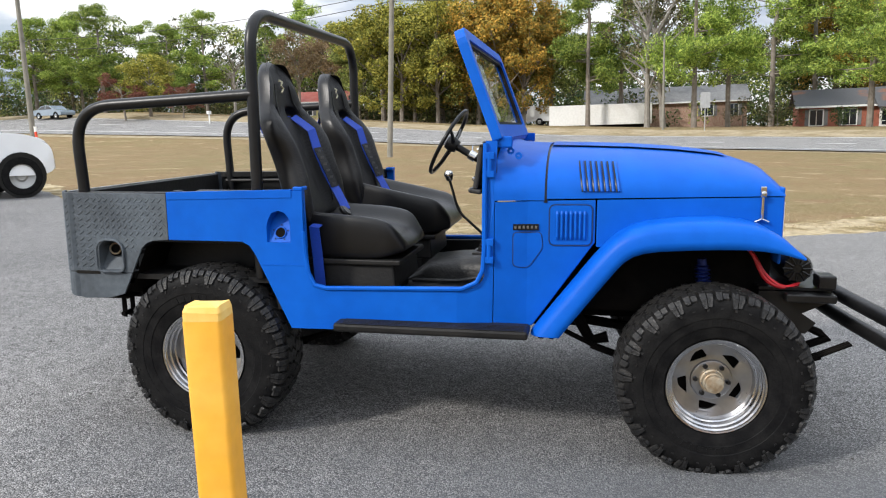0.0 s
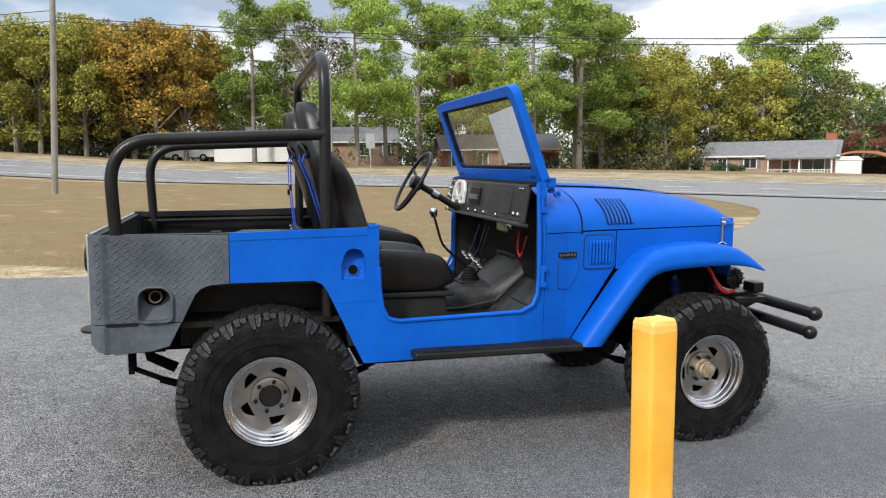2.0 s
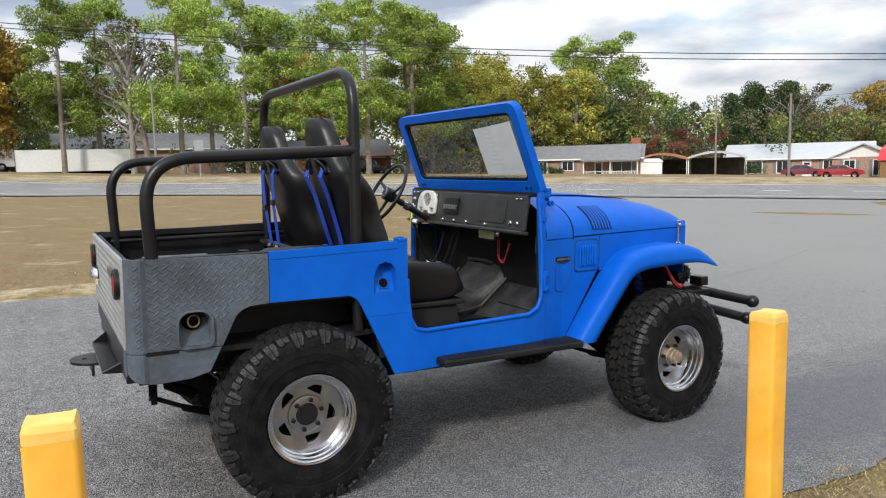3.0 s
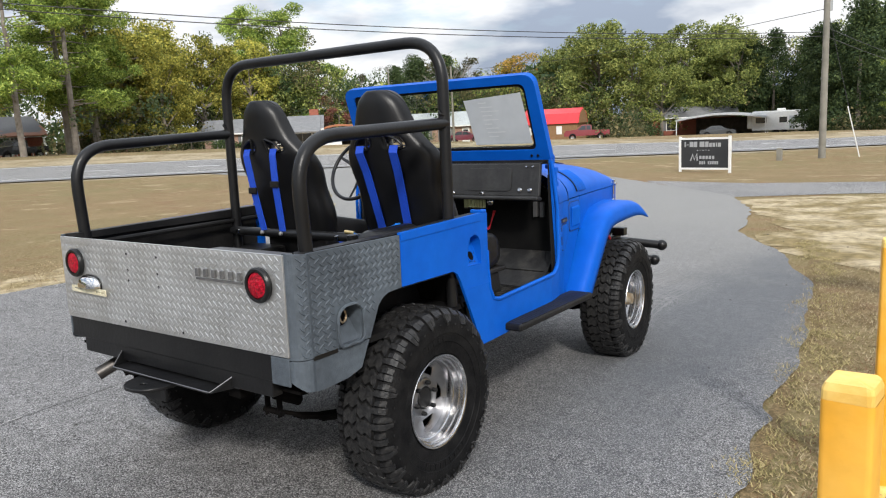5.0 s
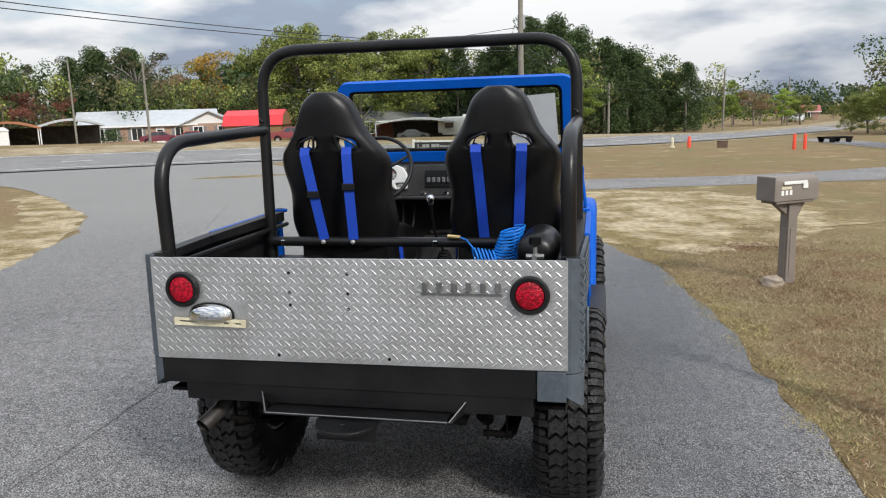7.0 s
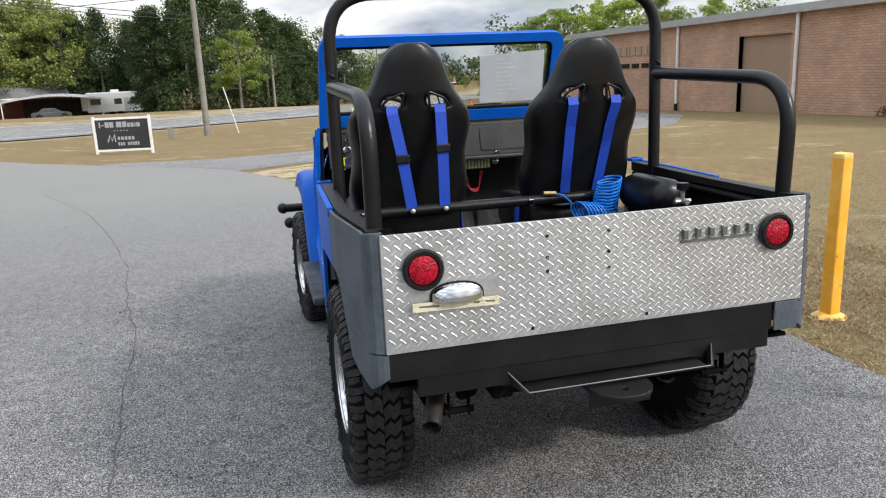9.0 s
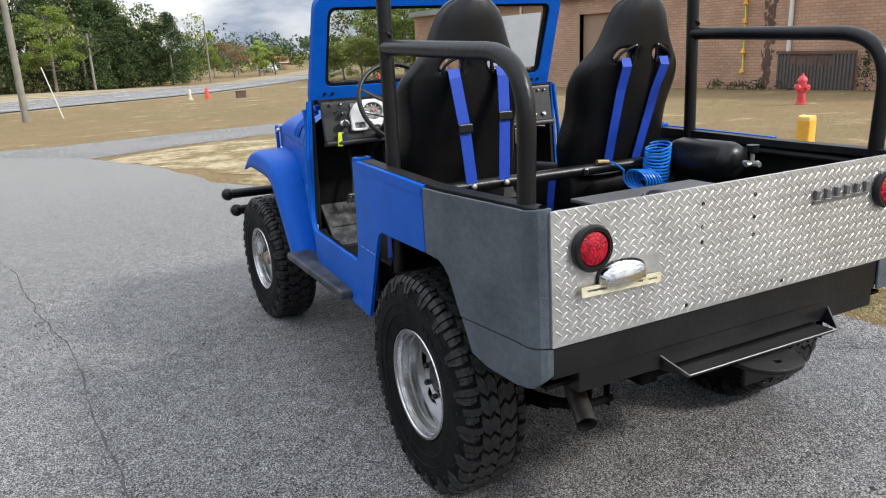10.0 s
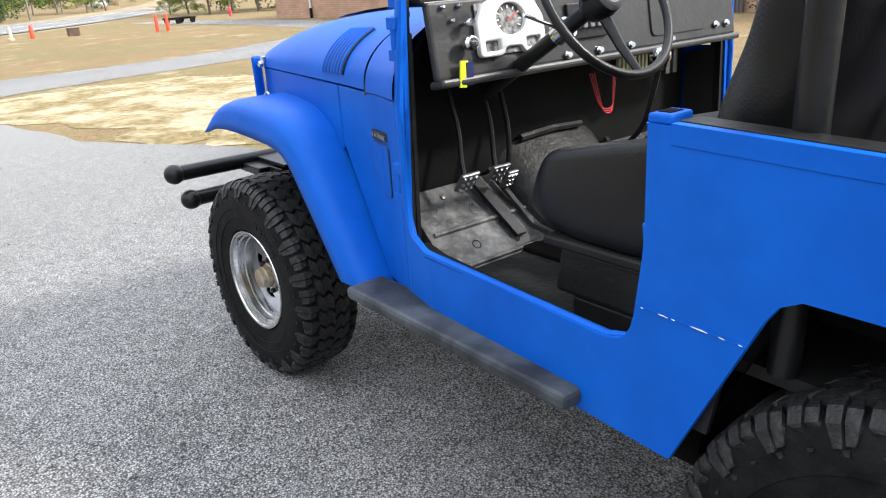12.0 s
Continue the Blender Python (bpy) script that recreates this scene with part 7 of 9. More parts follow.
# ---- trees ----
def leaf_material(name, a, b, c):
    """Leaves in three tints that vary from leaf to leaf and tree to tree."""
    m = bpy.data.materials.new(name)
    m.use_nodes = True
    nodes, links = m.node_tree.nodes, m.node_tree.links
    bs = nodes["Principled BSDF"]
    bs.inputs["Roughness"].default_value = 0.7
    bs.inputs["Specular IOR Level"].default_value = 0.2
    geo = nodes.new("ShaderNodeNewGeometry")
    ramp = nodes.new("ShaderNodeValToRGB")
    ramp.color_ramp.elements[0].color = (*a, 1)
    ramp.color_ramp.elements[1].color = (*c, 1)
    e = ramp.color_ramp.elements.new(0.55)
    e.color = (*b, 1)
    links.new(geo.outputs["Random Per Island"], ramp.inputs["Fac"])
    info = nodes.new("ShaderNodeObjectInfo")
    vary = nodes.new("ShaderNodeMapRange")
    vary.inputs["To Min"].default_value, vary.inputs["To Max"].default_value = 0.85, 1.42
    links.new(info.outputs["Random"], vary.inputs["Value"])
    mm = nodes.new("ShaderNodeMixRGB")
    mm.blend_type = "MULTIPLY"
    mm.inputs["Fac"].default_value = 1.0
    links.new(ramp.outputs["Color"], mm.inputs["Color1"])
    links.new(vary.outputs["Result"], mm.inputs["Color2"])
    links.new(mm.outputs["Color"], bs.inputs["Base Color"])
    tr = nodes.new("ShaderNodeBsdfTranslucent")
    links.new(mm.outputs["Color"], tr.inputs["Color"])
    mx = nodes.new("ShaderNodeMixShader")
    mx.inputs["Fac"].default_value = 0.3
    links.new(bs.outputs["BSDF"], mx.inputs[1])
    links.new(tr.outputs["BSDF"], mx.inputs[2])
    links.new(mx.outputs["Shader"], nodes["Material Output"].inputs["Surface"])
    return m


BARK = mat("bark", (0.16, 0.135, 0.11), 0.9, second=(0.27, 0.24, 0.205), scale=3, amount=0.7, bump=0.5, bump_scale=12)
PALEBARK = mat("pale_bark", (0.22, 0.20, 0.175), 0.9, second=(0.30, 0.28, 0.25), scale=3, amount=0.7)
LEAVES = {
    "P": leaf_material("pine_needles", (0.065, 0.115, 0.027), (0.210, 0.290, 0.056), (0.460, 0.530, 0.120)),
    "O": leaf_material("green_leaves", (0.065, 0.092, 0.028), (0.190, 0.225, 0.060), (0.390, 0.405, 0.118)),
    "Y": leaf_material("yellow_green_leaves", (0.085, 0.105, 0.028), (0.290, 0.290, 0.055), (0.540, 0.470, 0.100)),
    "A": leaf_material("orange_leaves", (0.110, 0.105, 0.026), (0.320, 0.230, 0.045), (0.560, 0.310, 0.060)),
    "N": leaf_material("brown_leaves", (0.110, 0.080, 0.045), (0.190, 0.135, 0.075), (0.270, 0.190, 0.105)),
    "R": leaf_material("red_brown_leaves", (0.110, 0.045, 0.032), (0.200, 0.080, 0.055), (0.270, 0.120, 0.085)),
    "D": leaf_material("dark_green_leaves", (0.022, 0.040, 0.018), (0.050, 0.078, 0.028), (0.105, 0.140, 0.050)),
    "G": leaf_material("bright_green_leaves", (0.080, 0.150, 0.025), (0.150, 0.240, 0.040), (0.240, 0.320, 0.065)),
    "U": leaf_material("underwood_leaves", (0.035, 0.042, 0.020), (0.085, 0.088, 0.040), (0.190, 0.155, 0.075)),
}
TREE_LABELS = {"P": "tall loblolly pine with open green needle tufts", "O": "broad green leafy oak beyond the road", "Y": "yellow-green oak turning in autumn", "A": "orange and yellow autumn oak", "N": "brown half-bare autumn tree", "R": "low reddish-brown autumn maple", "D": "dense dark evergreen tree", "G": "small bright green shrub tree", "B": "grey bare-limbed tree with few leaves"}


def leaf_cloud(name, blobs, per, size, rng, material, squash=1.0, narrow=0.5):
    """Many small leaves strewn in and over a set of blobs (x, y, z, radius)."""
    n = per * len(blobs)
    c = np.repeat(np.array(blobs), per, axis=0)
    d = rng.normal(size=(n, 3))
    d /= np.linalg.norm(d, axis=1)[:, None]
    r = c[:, 3] * (0.45 + 0.62 * rng.random(n) ** 0.6)
    d2 = d.copy()
    d2[:, 2] *= squash
    p = c[:, :3] + d2 * r[:, None]
    u = rng.normal(size=(n, 3))
    u /= np.linalg.norm(u, axis=1)[:, None]
    nrm = d + 0.55 * rng.normal(size=(n, 3))
    v = np.cross(nrm, u)
    v /= np.linalg.norm(v, axis=1)[:, None]
    s = size * (0.6 + 0.8 * rng.random(n))
    u *= (s * 0.5)[:, None]
    v *= (s * 0.5 * narrow)[:, None]
    verts = np.stack((p - u * 0.8, p + v + u * 0.5, p - v + u * 0.5), axis=1).reshape(-1, 3)
    faces = np.arange(3 * n).reshape(-1, 3)
    me = bpy.data.meshes.new(name)
    me.from_pydata(verts.tolist(), [], faces.tolist())
    me.materials.append(material)
    return me


def make_tree(kind, seed):
    """A tree 15 m high."""
    rng = np.random.default_rng(seed)
    rnd = random.Random(seed)
    tree = thing("tree", TREE_LABELS[kind], "tree")
    bm = bmesh.new()
    blobs = []
    if kind == "P":
        bend = [(rnd.uniform(-0.3, 0.3), rnd.uniform(-0.3, 0.3)) for _ in range(6)]
        line = [Vector((bend[i][0] * i / 5, bend[i][1] * i / 5, z)) for i, z in enumerate((-0.3, 3.0, 6.5, 9.5, 12.2, 14.4))]
        tube(bm, line, [0.24, 0.20, 0.17, 0.13, 0.08, 0.03], 8)
        for k in range(34):
            z = rnd.uniform(4.8, 14.2) if k > 5 else rnd.uniform(3.4, 6.0)
            base = Vector((0, 0, z))
            a = rnd.uniform(0, 6.283)
            ln = (0.9 + 2.3 * math.sin(min(1, (15.2 - z) / 6.5) * 1.57)) * rnd.uniform(0.6, 1.25)
            tip = base + Vector((math.cos(a) * ln, math.sin(a) * ln, rnd.uniform(0.0, 0.9)))
            tube(bm, [base, base.lerp(tip, 0.5) + Vector((0, 0, -0.12)), tip], [0.055, 0.04, 0.015], 5)
            for q in range(3):
                f = base.lerp(tip, rnd.uniform(0.45, 1.08))
                blobs.append((f.x + rnd.uniform(-0.5, 0.5), f.y + rnd.uniform(-0.5, 0.5), f.z + rnd.uniform(-0.1, 0.4), rnd.uniform(0.55, 1.05)))
        for k in range(4):
            blobs.append((rnd.uniform(-0.3, 0.3), rnd.uniform(-0.3, 0.3), 14.2 + rnd.uniform(-0.6, 0.5), 0.6))
        crown = leaf_cloud("crown", blobs, 215, 0.36, rng, LEAVES["P"], 0.7, 0.26)
    elif kind in "DG":
        tube(bm, [(0, 0, -0.3), (0.1, 0, 3), (0, 0.1, 12)], [0.28, 0.22, 0.05], 8)
        for k in range(95):
            z = rnd.uniform(0.8, 14.2)
            w = 3.4 * math.sin(min(1.0, (15.3 - z) / 9.0) * 1.57) * rnd.uniform(0.35, 1.0)
            a = rnd.uniform(0, 6.283)
            blobs.append((math.cos(a) * w, math.sin(a) * w, z, rnd.uniform(0.7, 1.35)))
        crown = leaf_cloud("crown", blobs, 170, 0.32, rng, LEAVES[kind], 0.85, 0.7)
    else:
        low = kind == "R"
        lean = Vector((rnd.uniform(-0.6, 0.6), rnd.uniform(-0.6, 0.6), 0))
        tube(bm, [(0, 0, -0.3), lean * 0.3 + Vector((0, 0, 2.4)), lean + Vector((0, 0, 6.5)), lean * 1.3 + Vector((0, 0, 11))], [0.30, 0.25, 0.17, 0.05], 8)
        for k in range(17 if kind != "B" else 26):
            z = rnd.uniform(2.2 if low else 3.0, 9.5)
            base = lean * (z / 7) + Vector((0, 0, z))
            a = rnd.uniform(0, 6.283)
            ln = rnd.uniform(2.2, 4.6) * (1.5 if low else 1.0)
            tip = base + Vector((math.cos(a) * ln, math.sin(a) * ln, rnd.uniform(1.6, 4.6)))
            tip.z = min(tip.z, 14.0)
            mid = base.lerp(tip, 0.5) + Vector((rnd.uniform(-0.4, 0.4), rnd.uniform(-0.4, 0.4), 0.25))
            tube(bm, [base, mid, tip], [0.11, 0.075, 0.025], 5)
            for q in range(3):
                t2 = mid.lerp(tip, rnd.uniform(0.2, 0.9))
                tw = t2 + Vector((rnd.uniform(-1.3, 1.3), rnd.uniform(-1.3, 1.3), rnd.uniform(0.3, 1.5)))
                tube(bm, [t2, tw], [0.035, 0.012], 4)
                if kind != "B" or rnd.random() < 0.30:
                    blobs.append((tw.x, tw.y, min(tw.z, 14.4), rnd.uniform(0.6, 1.35) if kind != "B" else 0.7))
            if kind != "B":
                blobs.append((tip.x, tip.y, min(tip.z, 14.3), rnd.uniform(0.8, 1.5)))
        if kind in "OYA":
            for k in range(34):
                a, z = rnd.uniform(0, 6.283), rnd.uniform(1.6, 14.2)
                w = 4.0 * math.sin(min(1, (15.4 - z) / 7.5) * 1.57) * rnd.uniform(0.55, 1.05)
                blobs.append((lean.x + math.cos(a) * w, lean.y + math.sin(a) * w, z, rnd.uniform(0.6, 1.3)))
        crown = leaf_cloud("crown", blobs, {"B": 70, "N": 110, "R": 150}.get(kind, 165), 0.33, rng, LEAVES["U" if kind == "B" else kind], 0.8, 0.7)
    part("trunk", bm, PALEBARK if kind in "B" else BARK, tree, smooth=True)
    cr = new("crown", crown)
    cr.parent = tree
    return tree


SPOTS = {
    "P": [(-57.9, 76.4, 15.3), (-53.1, 73.7, 16.4), (-54.9, 84.6, 15.7), (-49.5, 82.0, 15.1), (-43.5, 79.7, 16.0), (-43.0, 96.6, 18.2), (-37.7, 96.6, 19.3), (-64.8, 83.7, 17.0), (-61.8, 73.4, 15.4), (-66.3, 70.3, 15.0), (1.7, 71.8, 17.3), (5.1, 75.6, 17.5), (10.9, 65.0, 16.9), (14.5, 69.4, 17.3), (21.7, 84.6, 20.7), (26.3, 85.8, 19.8)],
    "P ": [(24.6, 63.5, 16.3), (24.5, 55.0, 15.2), (30.6, 58.8, 15.3), (32.3, 63.2, 16.5), (36.1, 64.8, 16.7), (69.6, 83.2, 18.8), (73.9, 79.6, 18.4), (82.9, 79.3, 11.0), (78.9, 1.8, 6.3), (145.0, -25.2, 5.1), (148.3, -34.6, 3.1), (160.4, -28.0, 2.6)],
    "P  ": [(72.0, -28.8, 2.5), (68.5, -30.3, 6.8), (65.6, -32.0, 7.1), (62.5, -33.6, 7.3), (60.8, -36.7, 7.3), (63.2, -44.1, 7.2), (75.9, -30.9, 7.0)],
    "B": [(-37.5, 74.9, 12.1), (7.1, 67.5, 15.5), (8.8, 70.3, 16.2), (85.1, 77.0, 11.5), (92.6, 63.3, 12.5), (104.6, 71.3, 13.5)],
    "N": [(-30.2, 75.9, 12.5), (-29.7, 85.7, 14.7), (102.2, 67.0, 9.1), (111.4, 70.1, 9.5), (109.9, 63.0, 9.8), (146.3, -29.3, 3.7)],
    "R": [(-44.1, 64.1, 7.7), (-38.4, 65.3, 6.7), (71.0, 66.7, 5.6), (78.1, 66.2, 4.8)],
    "Y": [(-43.2, 67.1, 9.9), (-17.8, 73.6, 13.7), (-14.0, 74.5, 15.1), (-20.2, 75.2, 14.5), (-17.1, 76.9, 15.1), (-14.2, 78.5, 16.1), (38.3, 69.1, 13.4), (44.2, 70.5, 13.1), (49.2, 76.9, 14.8), (44.7, 66.6, 10.8), (50.1, 74.8, 12.3), (58.6, 77.5, 13.9), (65.1, 77.3, 13.7)],
    "O": [(-24.3, 82.2, 15.0), (-23.6, 77.4, 13.8), (-11.4, 77.0, 16.1), (-2.5, 80.8, 14.8), (73.7, 79.3, 12.9), (106.5, 52.5, 12.0), (106.2, 48.7, 13.4), (98.6, 41.3, 14.2), (95.7, 35.2, 12.3), (101.6, 33.4, 10.8), (112.3, 32.9, 12.5), (114.9, 31.7, 15.2), (108.3, 25.1, 12.3)],
    "D ": [(108.3, 20.1, 11.4), (110.4, 23.6, 10.9), (109.3, 16.4, 10.0), (99.5, 8.5, 11.8), (103.5, 12.5, 11.0), (97.0, 1.8, 11.4), (102.5, -3.0, 9.4), (108.0, -6.0, 8.2)],
    "O ": [(111.2, 28.1, 10.7), (145.6, -21.4, 2.6), (152.4, -38.9, 2.4), (164.3, -33.9, 2.2), (173.0, -40.6, 1.3), (191.3, -49.7, -0.6), (199.4, -58.0, -0.3), (85.3, -27.6, 1.6), (77.1, -26.7, 1.9), (70.8, -26.4, 2.6)],
    "A": [(-9.9, 76.2, 15.5), (-7.5, 73.4, 15.0), (-4.9, 74.6, 14.8), (29.8, 90.0, 15.9), (35.5, 91.2, 15.5), (43.9, 73.9, 12.0), (107.4, 57.4, 11.9)],
    "G": [(63.9, 65.5, 3.0)],
    "D": [(92.9, 74.3, 10.7), (91.8, 69.2, 11.7), (95.1, 66.2, 11.8), (91.1, 11.4, 9.9), (88.5, 7.6, 12.2), (92.7, 4.7, 12.6), (96.9, -1.4, 9.9), (100.9, -4.5, 8.5), (106.8, -7.4, 6.5), (108.6, -10.3, 5.8), (108.3, -12.8, 7.0)],
}
models = {}
tree_rnd = random.Random(11)
for key, places in SPOTS.items():
    kind = key.strip()
    for i, (x, y, top) in enumerate(places):
        pick = (kind, i % (4 if kind == "P" else 3 if kind in "YO" else 2))
        zb = land(x, y)
        k = max(2.5, top - zb + 0.4) / 15.0
        wide = k * tree_rnd.uniform(0.92, 1.25) * (1.25 if k < 0.5 else 1.0)
        turn = tree_rnd.uniform(0, 360)
        if pick not in models:
            models[pick] = make_tree(kind, 20 + 7 * pick[1] + ord(kind))
            one = models[pick]
        else:
            one = copy_thing(models[pick], Matrix())
        one.matrix_world = pose(x, y, zb, 0, 0, turn) @ Matrix.Diagonal((wide, wide, k, 1))
        tagged(one, group="trees beyond the road")

# underwood and far woods
rng = np.random.default_rng(5)
wood_rnd = random.Random(4)
FRONTS = ((30, 76.5, 8), (57.2, 66, 9), (81, 52, 9), (83.6, 47.6, 5), (82.2, 41, 5), (96.5, 24, 8), (100.3, 17.6, 6), (103.5, 29.5, 6), (3, 78, 9), (11, 90, 11), (66, 57, 7), (80.6, 35.4, 4), (-29.5, 82, 3), (77, 47, 5), (62.4, 60.6, 4))


def hides(x, y, extra=0.0):
    """Whether a bush at this place would stand before a house."""
    for hx, hy, hw in FRONTS:
        d = math.hypot(hx, hy)
        along = (x * hx + y * hy) / d
        across = abs(x * hy - y * hx) / d
        if along < d + 7 and across < hw * along / d + extra:
            return True
    return False


blobs, dark = [], []
for i in range(0, len(EDGE) - 12):
    p = EDGE[i]
    t = (EDGE[i + 1] - p).normalized()
    n = Vector((-t.y, t.x, 0))
    for k in range(16):
        off = wood_rnd.uniform(24, 62)
        q = p.lerp(EDGE[i + 1], wood_rnd.random()) + n * off
        if q.x > 130 or q.x < -150 or hides(q.x, q.y, 1.0):
            continue
        zb = land(q.x, q.y)
        hgt = wood_rnd.uniform(0.8, 4.5) * (0.6 if q.x > 60 else 1.0)
        (blobs if k % 2 else dark).append((q.x, q.y, zb + hgt, wood_rnd.uniform(0.9, 1.7)))
        blobs.append((q.x + wood_rnd.uniform(-2, 2), q.y + wood_rnd.uniform(-2, 2), zb + 0.7, wood_rnd.uniform(0.9, 1.5)))
tagged(new("underwood", leaf_cloud("underwood", blobs, 55, 0.42, rng, LEAVES["U"], 0.9, 0.6)), "tangled brown-green underwood below the trees", "woods", kind="stuff")
tagged(new("underwood", leaf_cloud("underwood", dark, 60, 0.42, rng, LEAVES["D"], 0.9, 0.6)), "dark green bushes below the trees", "woods", kind="stuff")
# the depth of the wood behind the first trees
deep = {"U": [], "O": [], "D": []}
for key, places in SPOTS.items():
    for x, y, top in places:
        zb = land(x, y)
        h = top - zb
        if h < 7 or key.strip() == "B":
            continue
        away = Vector((x, y, 0)).normalized()
        side = Vector((-away.y, away.x, 0))
        for k in range(20):
            q = Vector((x, y, 0)) + away * wood_rnd.uniform(7, 17) + side * wood_rnd.uniform(-5.5, 5.5)
            up = h * 0.92 * wood_rnd.random() ** 0.8
            if hides(q.x, q.y, 1.5):
                continue
            deep["UOD"[k % 3]].append((q.x, q.y, zb + 0.6 + up, wood_rnd.uniform(1.1, 2.0)))
for hx, hy, hw in FRONTS:
    away = Vector((hx, hy, 0)).normalized()
    side = Vector((-away.y, away.x, 0))
    tall = 11.5 if hx < 60 else 7.5 if hx < 90 else 5.0
    for k in range(int(hw * 5)):
        q = Vector((hx, hy, 0)) + away * wood_rnd.uniform(9.5, 17) + side * wood_rnd.uniform(-hw - 3, hw + 3)
        deep["UOD"[k % 3]].append((q.x, q.y, land(q.x, q.y) + 0.6 + tall * wood_rnd.random() ** 0.8, wood_rnd.uniform(1.1, 2.0)))
for key, spots in deep.items():
    tagged(new("woods", leaf_cloud("woods", spots, 130, 0.46, rng, LEAVES[key], 0.9, 0.62)), "thick mixed wood behind the roadside trees", "woods", kind="stuff")
blobs = []
for i in range(420):
    a = radians(wood_rnd.uniform(-42, 150))
    r = wood_rnd.uniform(170, 260)
    x, y = r * math.cos(a), r * math.sin(a)
    if road_side(x, y) < 30 and not (x > 60 and y < -95):
        continue
    blobs.append((x, y, land(x, y) + wood_rnd.uniform(0, 9), wood_rnd.uniform(3, 5)))
for i in range(150):
    a = radians(wood_rnd.uniform(-27, -11))
    r = wood_rnd.uniform(235, 300)
    x, y = r * math.cos(a), r * math.sin(a)
    blobs.append((x, y, land(x, y) + 7.5 * wood_rnd.random(), wood_rnd.uniform(2.2, 3.6)))
for i in range(330):
    a, r = radians(wood_rnd.uniform(22, 150)), wood_rnd.uniform(108, 150)
    x, y = r * math.cos(a), r * math.sin(a)
    if road_side(x, y) > 30:
        blobs.append((x, y, land(x, y) + 10 * wood_rnd.random(), wood_rnd.uniform(2.2, 3.6)))
tagged(new("far_woods", leaf_cloud("far_woods", blobs, 80, 1.0, rng, LEAVES["D"], 0.9, 0.7)), "distant line of woods", "woods", kind="stuff")

# ---- poles and wires ----
POLE = mat("weathered_pole_timber", (0.185, 0.175, 0.145), 0.9, second=(0.27, 0.255, 0.22), scale=2, amount=0.7, bump=0.3, bump_scale=10)
CABLE = mat("black_cable", (0.03, 0.03, 0.03), 0.6)
GALV = mat("galvanised_steel", (0.45, 0.46, 0.46), 0.45, metal=0.6, second=(0.35, 0.35, 0.35), scale=4, amount=0.5)


def pole(x, y, h, r, label="weathered timber utility pole", arm=True, can=False, lean=0.0):
    p = thing("utility_pole", label, "utility pole", pose(x, y, land(x, y), 0, lean, 0))
    part("mast", tubed([(0, 0, -0.3), (0, 0, h * 0.5), (0, 0, h)], [r, r * 0.88, r * 0.72], 12), POLE, p, smooth=True)
    if arm:
        part("crossarm", boxed(-1.2, 1.2, -0.06, 0.06, h - 0.7, h - 0.58), POLE, p, bevel=0.01)
        for s in (-1.05, -0.5, 0.5, 1.05):
            part("insulator", lathed([(0, 0.03), (0.05, 0.05), (0.08, 0.03), (0.12, 0.04), (0.15, 0)], (s, 0, h - 0.58), (0, 0, 1), 8), GALV, p)
    if can:
        part("transformer", lathed([(0, 0.0), (0, 0.2), (0.7, 0.2), (0.75, 0.12), (0.75, 0)], (0.32, 0, h - 2.6), (0, 0, 1), 16), GALV, p, "grey transformer can", smooth=True)
    return p


def cable(name, a, b, sag, r=0.016, label="thin black overhead cable"):
    a, b = Vector(a), Vector(b)
    pts = [a.lerp(b, i / 24) + Vector((0, 0, -4 * sag * (i / 24) * (1 - i / 24))) for i in range(25)]
    ob = part(name, tubed(pts, r, 5), CABLE)
    return tagged(ob, label, "cable")


pole(-7.62, 30.70, 13.0, 0.135, lean=3.2)
pole(37.95, 3.33, 9.6, 0.17, "weathered timber utility pole with a guy wire and transformer", can=True)
pole(-30.3, 34.5, 9.2, 0.16, arm=False)
pole(86.9, -1.9, 6.0, 0.16, arm=False)
pole(67.2, 45.4, 8.5, 0.14, arm=False)
pole(7.56, 57.35, 7.0, 0.10, arm=False)
pole(-25.6, 82.0, 10.5, 0.16, can=True)
pole(112, -18.5, 8.5, 0.15, arm=False)
pole(150, -36.0, 9.0, 0.15, arm=False)
for dz in (0.0, 0.42):
    cable("overhead_cable", (-7.20, 30.70, 7.4 + dz * 0.4), (37.95, 3.43, 4.65 + dz * 0.5), 0.95)
    cable("overhead_cable", (-7.20, 30.70, 7.4 + dz), (-30.3, 34.5, 6.6 + dz * 1.6), 0.45)
    cable("overhead_cable", (-30.3, 34.5, 6.6 + dz * 1.6), (-95, 50, 9.0 + dz), 0.8)
    cable("overhead_cable", (37.95, 3.43, 4.7 + dz), (86.9, -1.9, 3.4 + dz), 0.5)
cable("overhead_cable", (37.95, 3.43, 5.9), (67.2, 45.4, 7.2), 0.6)
cable("overhead_cable", (86.9, -1.9, 3.6), (150, -36, 4.5), 0.7)
cable("overhead_cable", (112, -18.5, 5.4), (150, -36, 5.2), 0.4)
guy = thing("guy_wire", "steel guy wire with a pale plastic guard", "guy wire")
gx, gy = 38.3, 1.75
part("wire", tubed([(37.95, 3.43, 6.5), (gx, gy, land(gx, gy))], 0.012, 5), CABLE, guy)
part("guard", tubed([(38.18, 2.32, land(gx, gy) + 2.45), (gx, gy, land(gx, gy))], 0.026, 8), WHITE, guy, "pale guard tube")


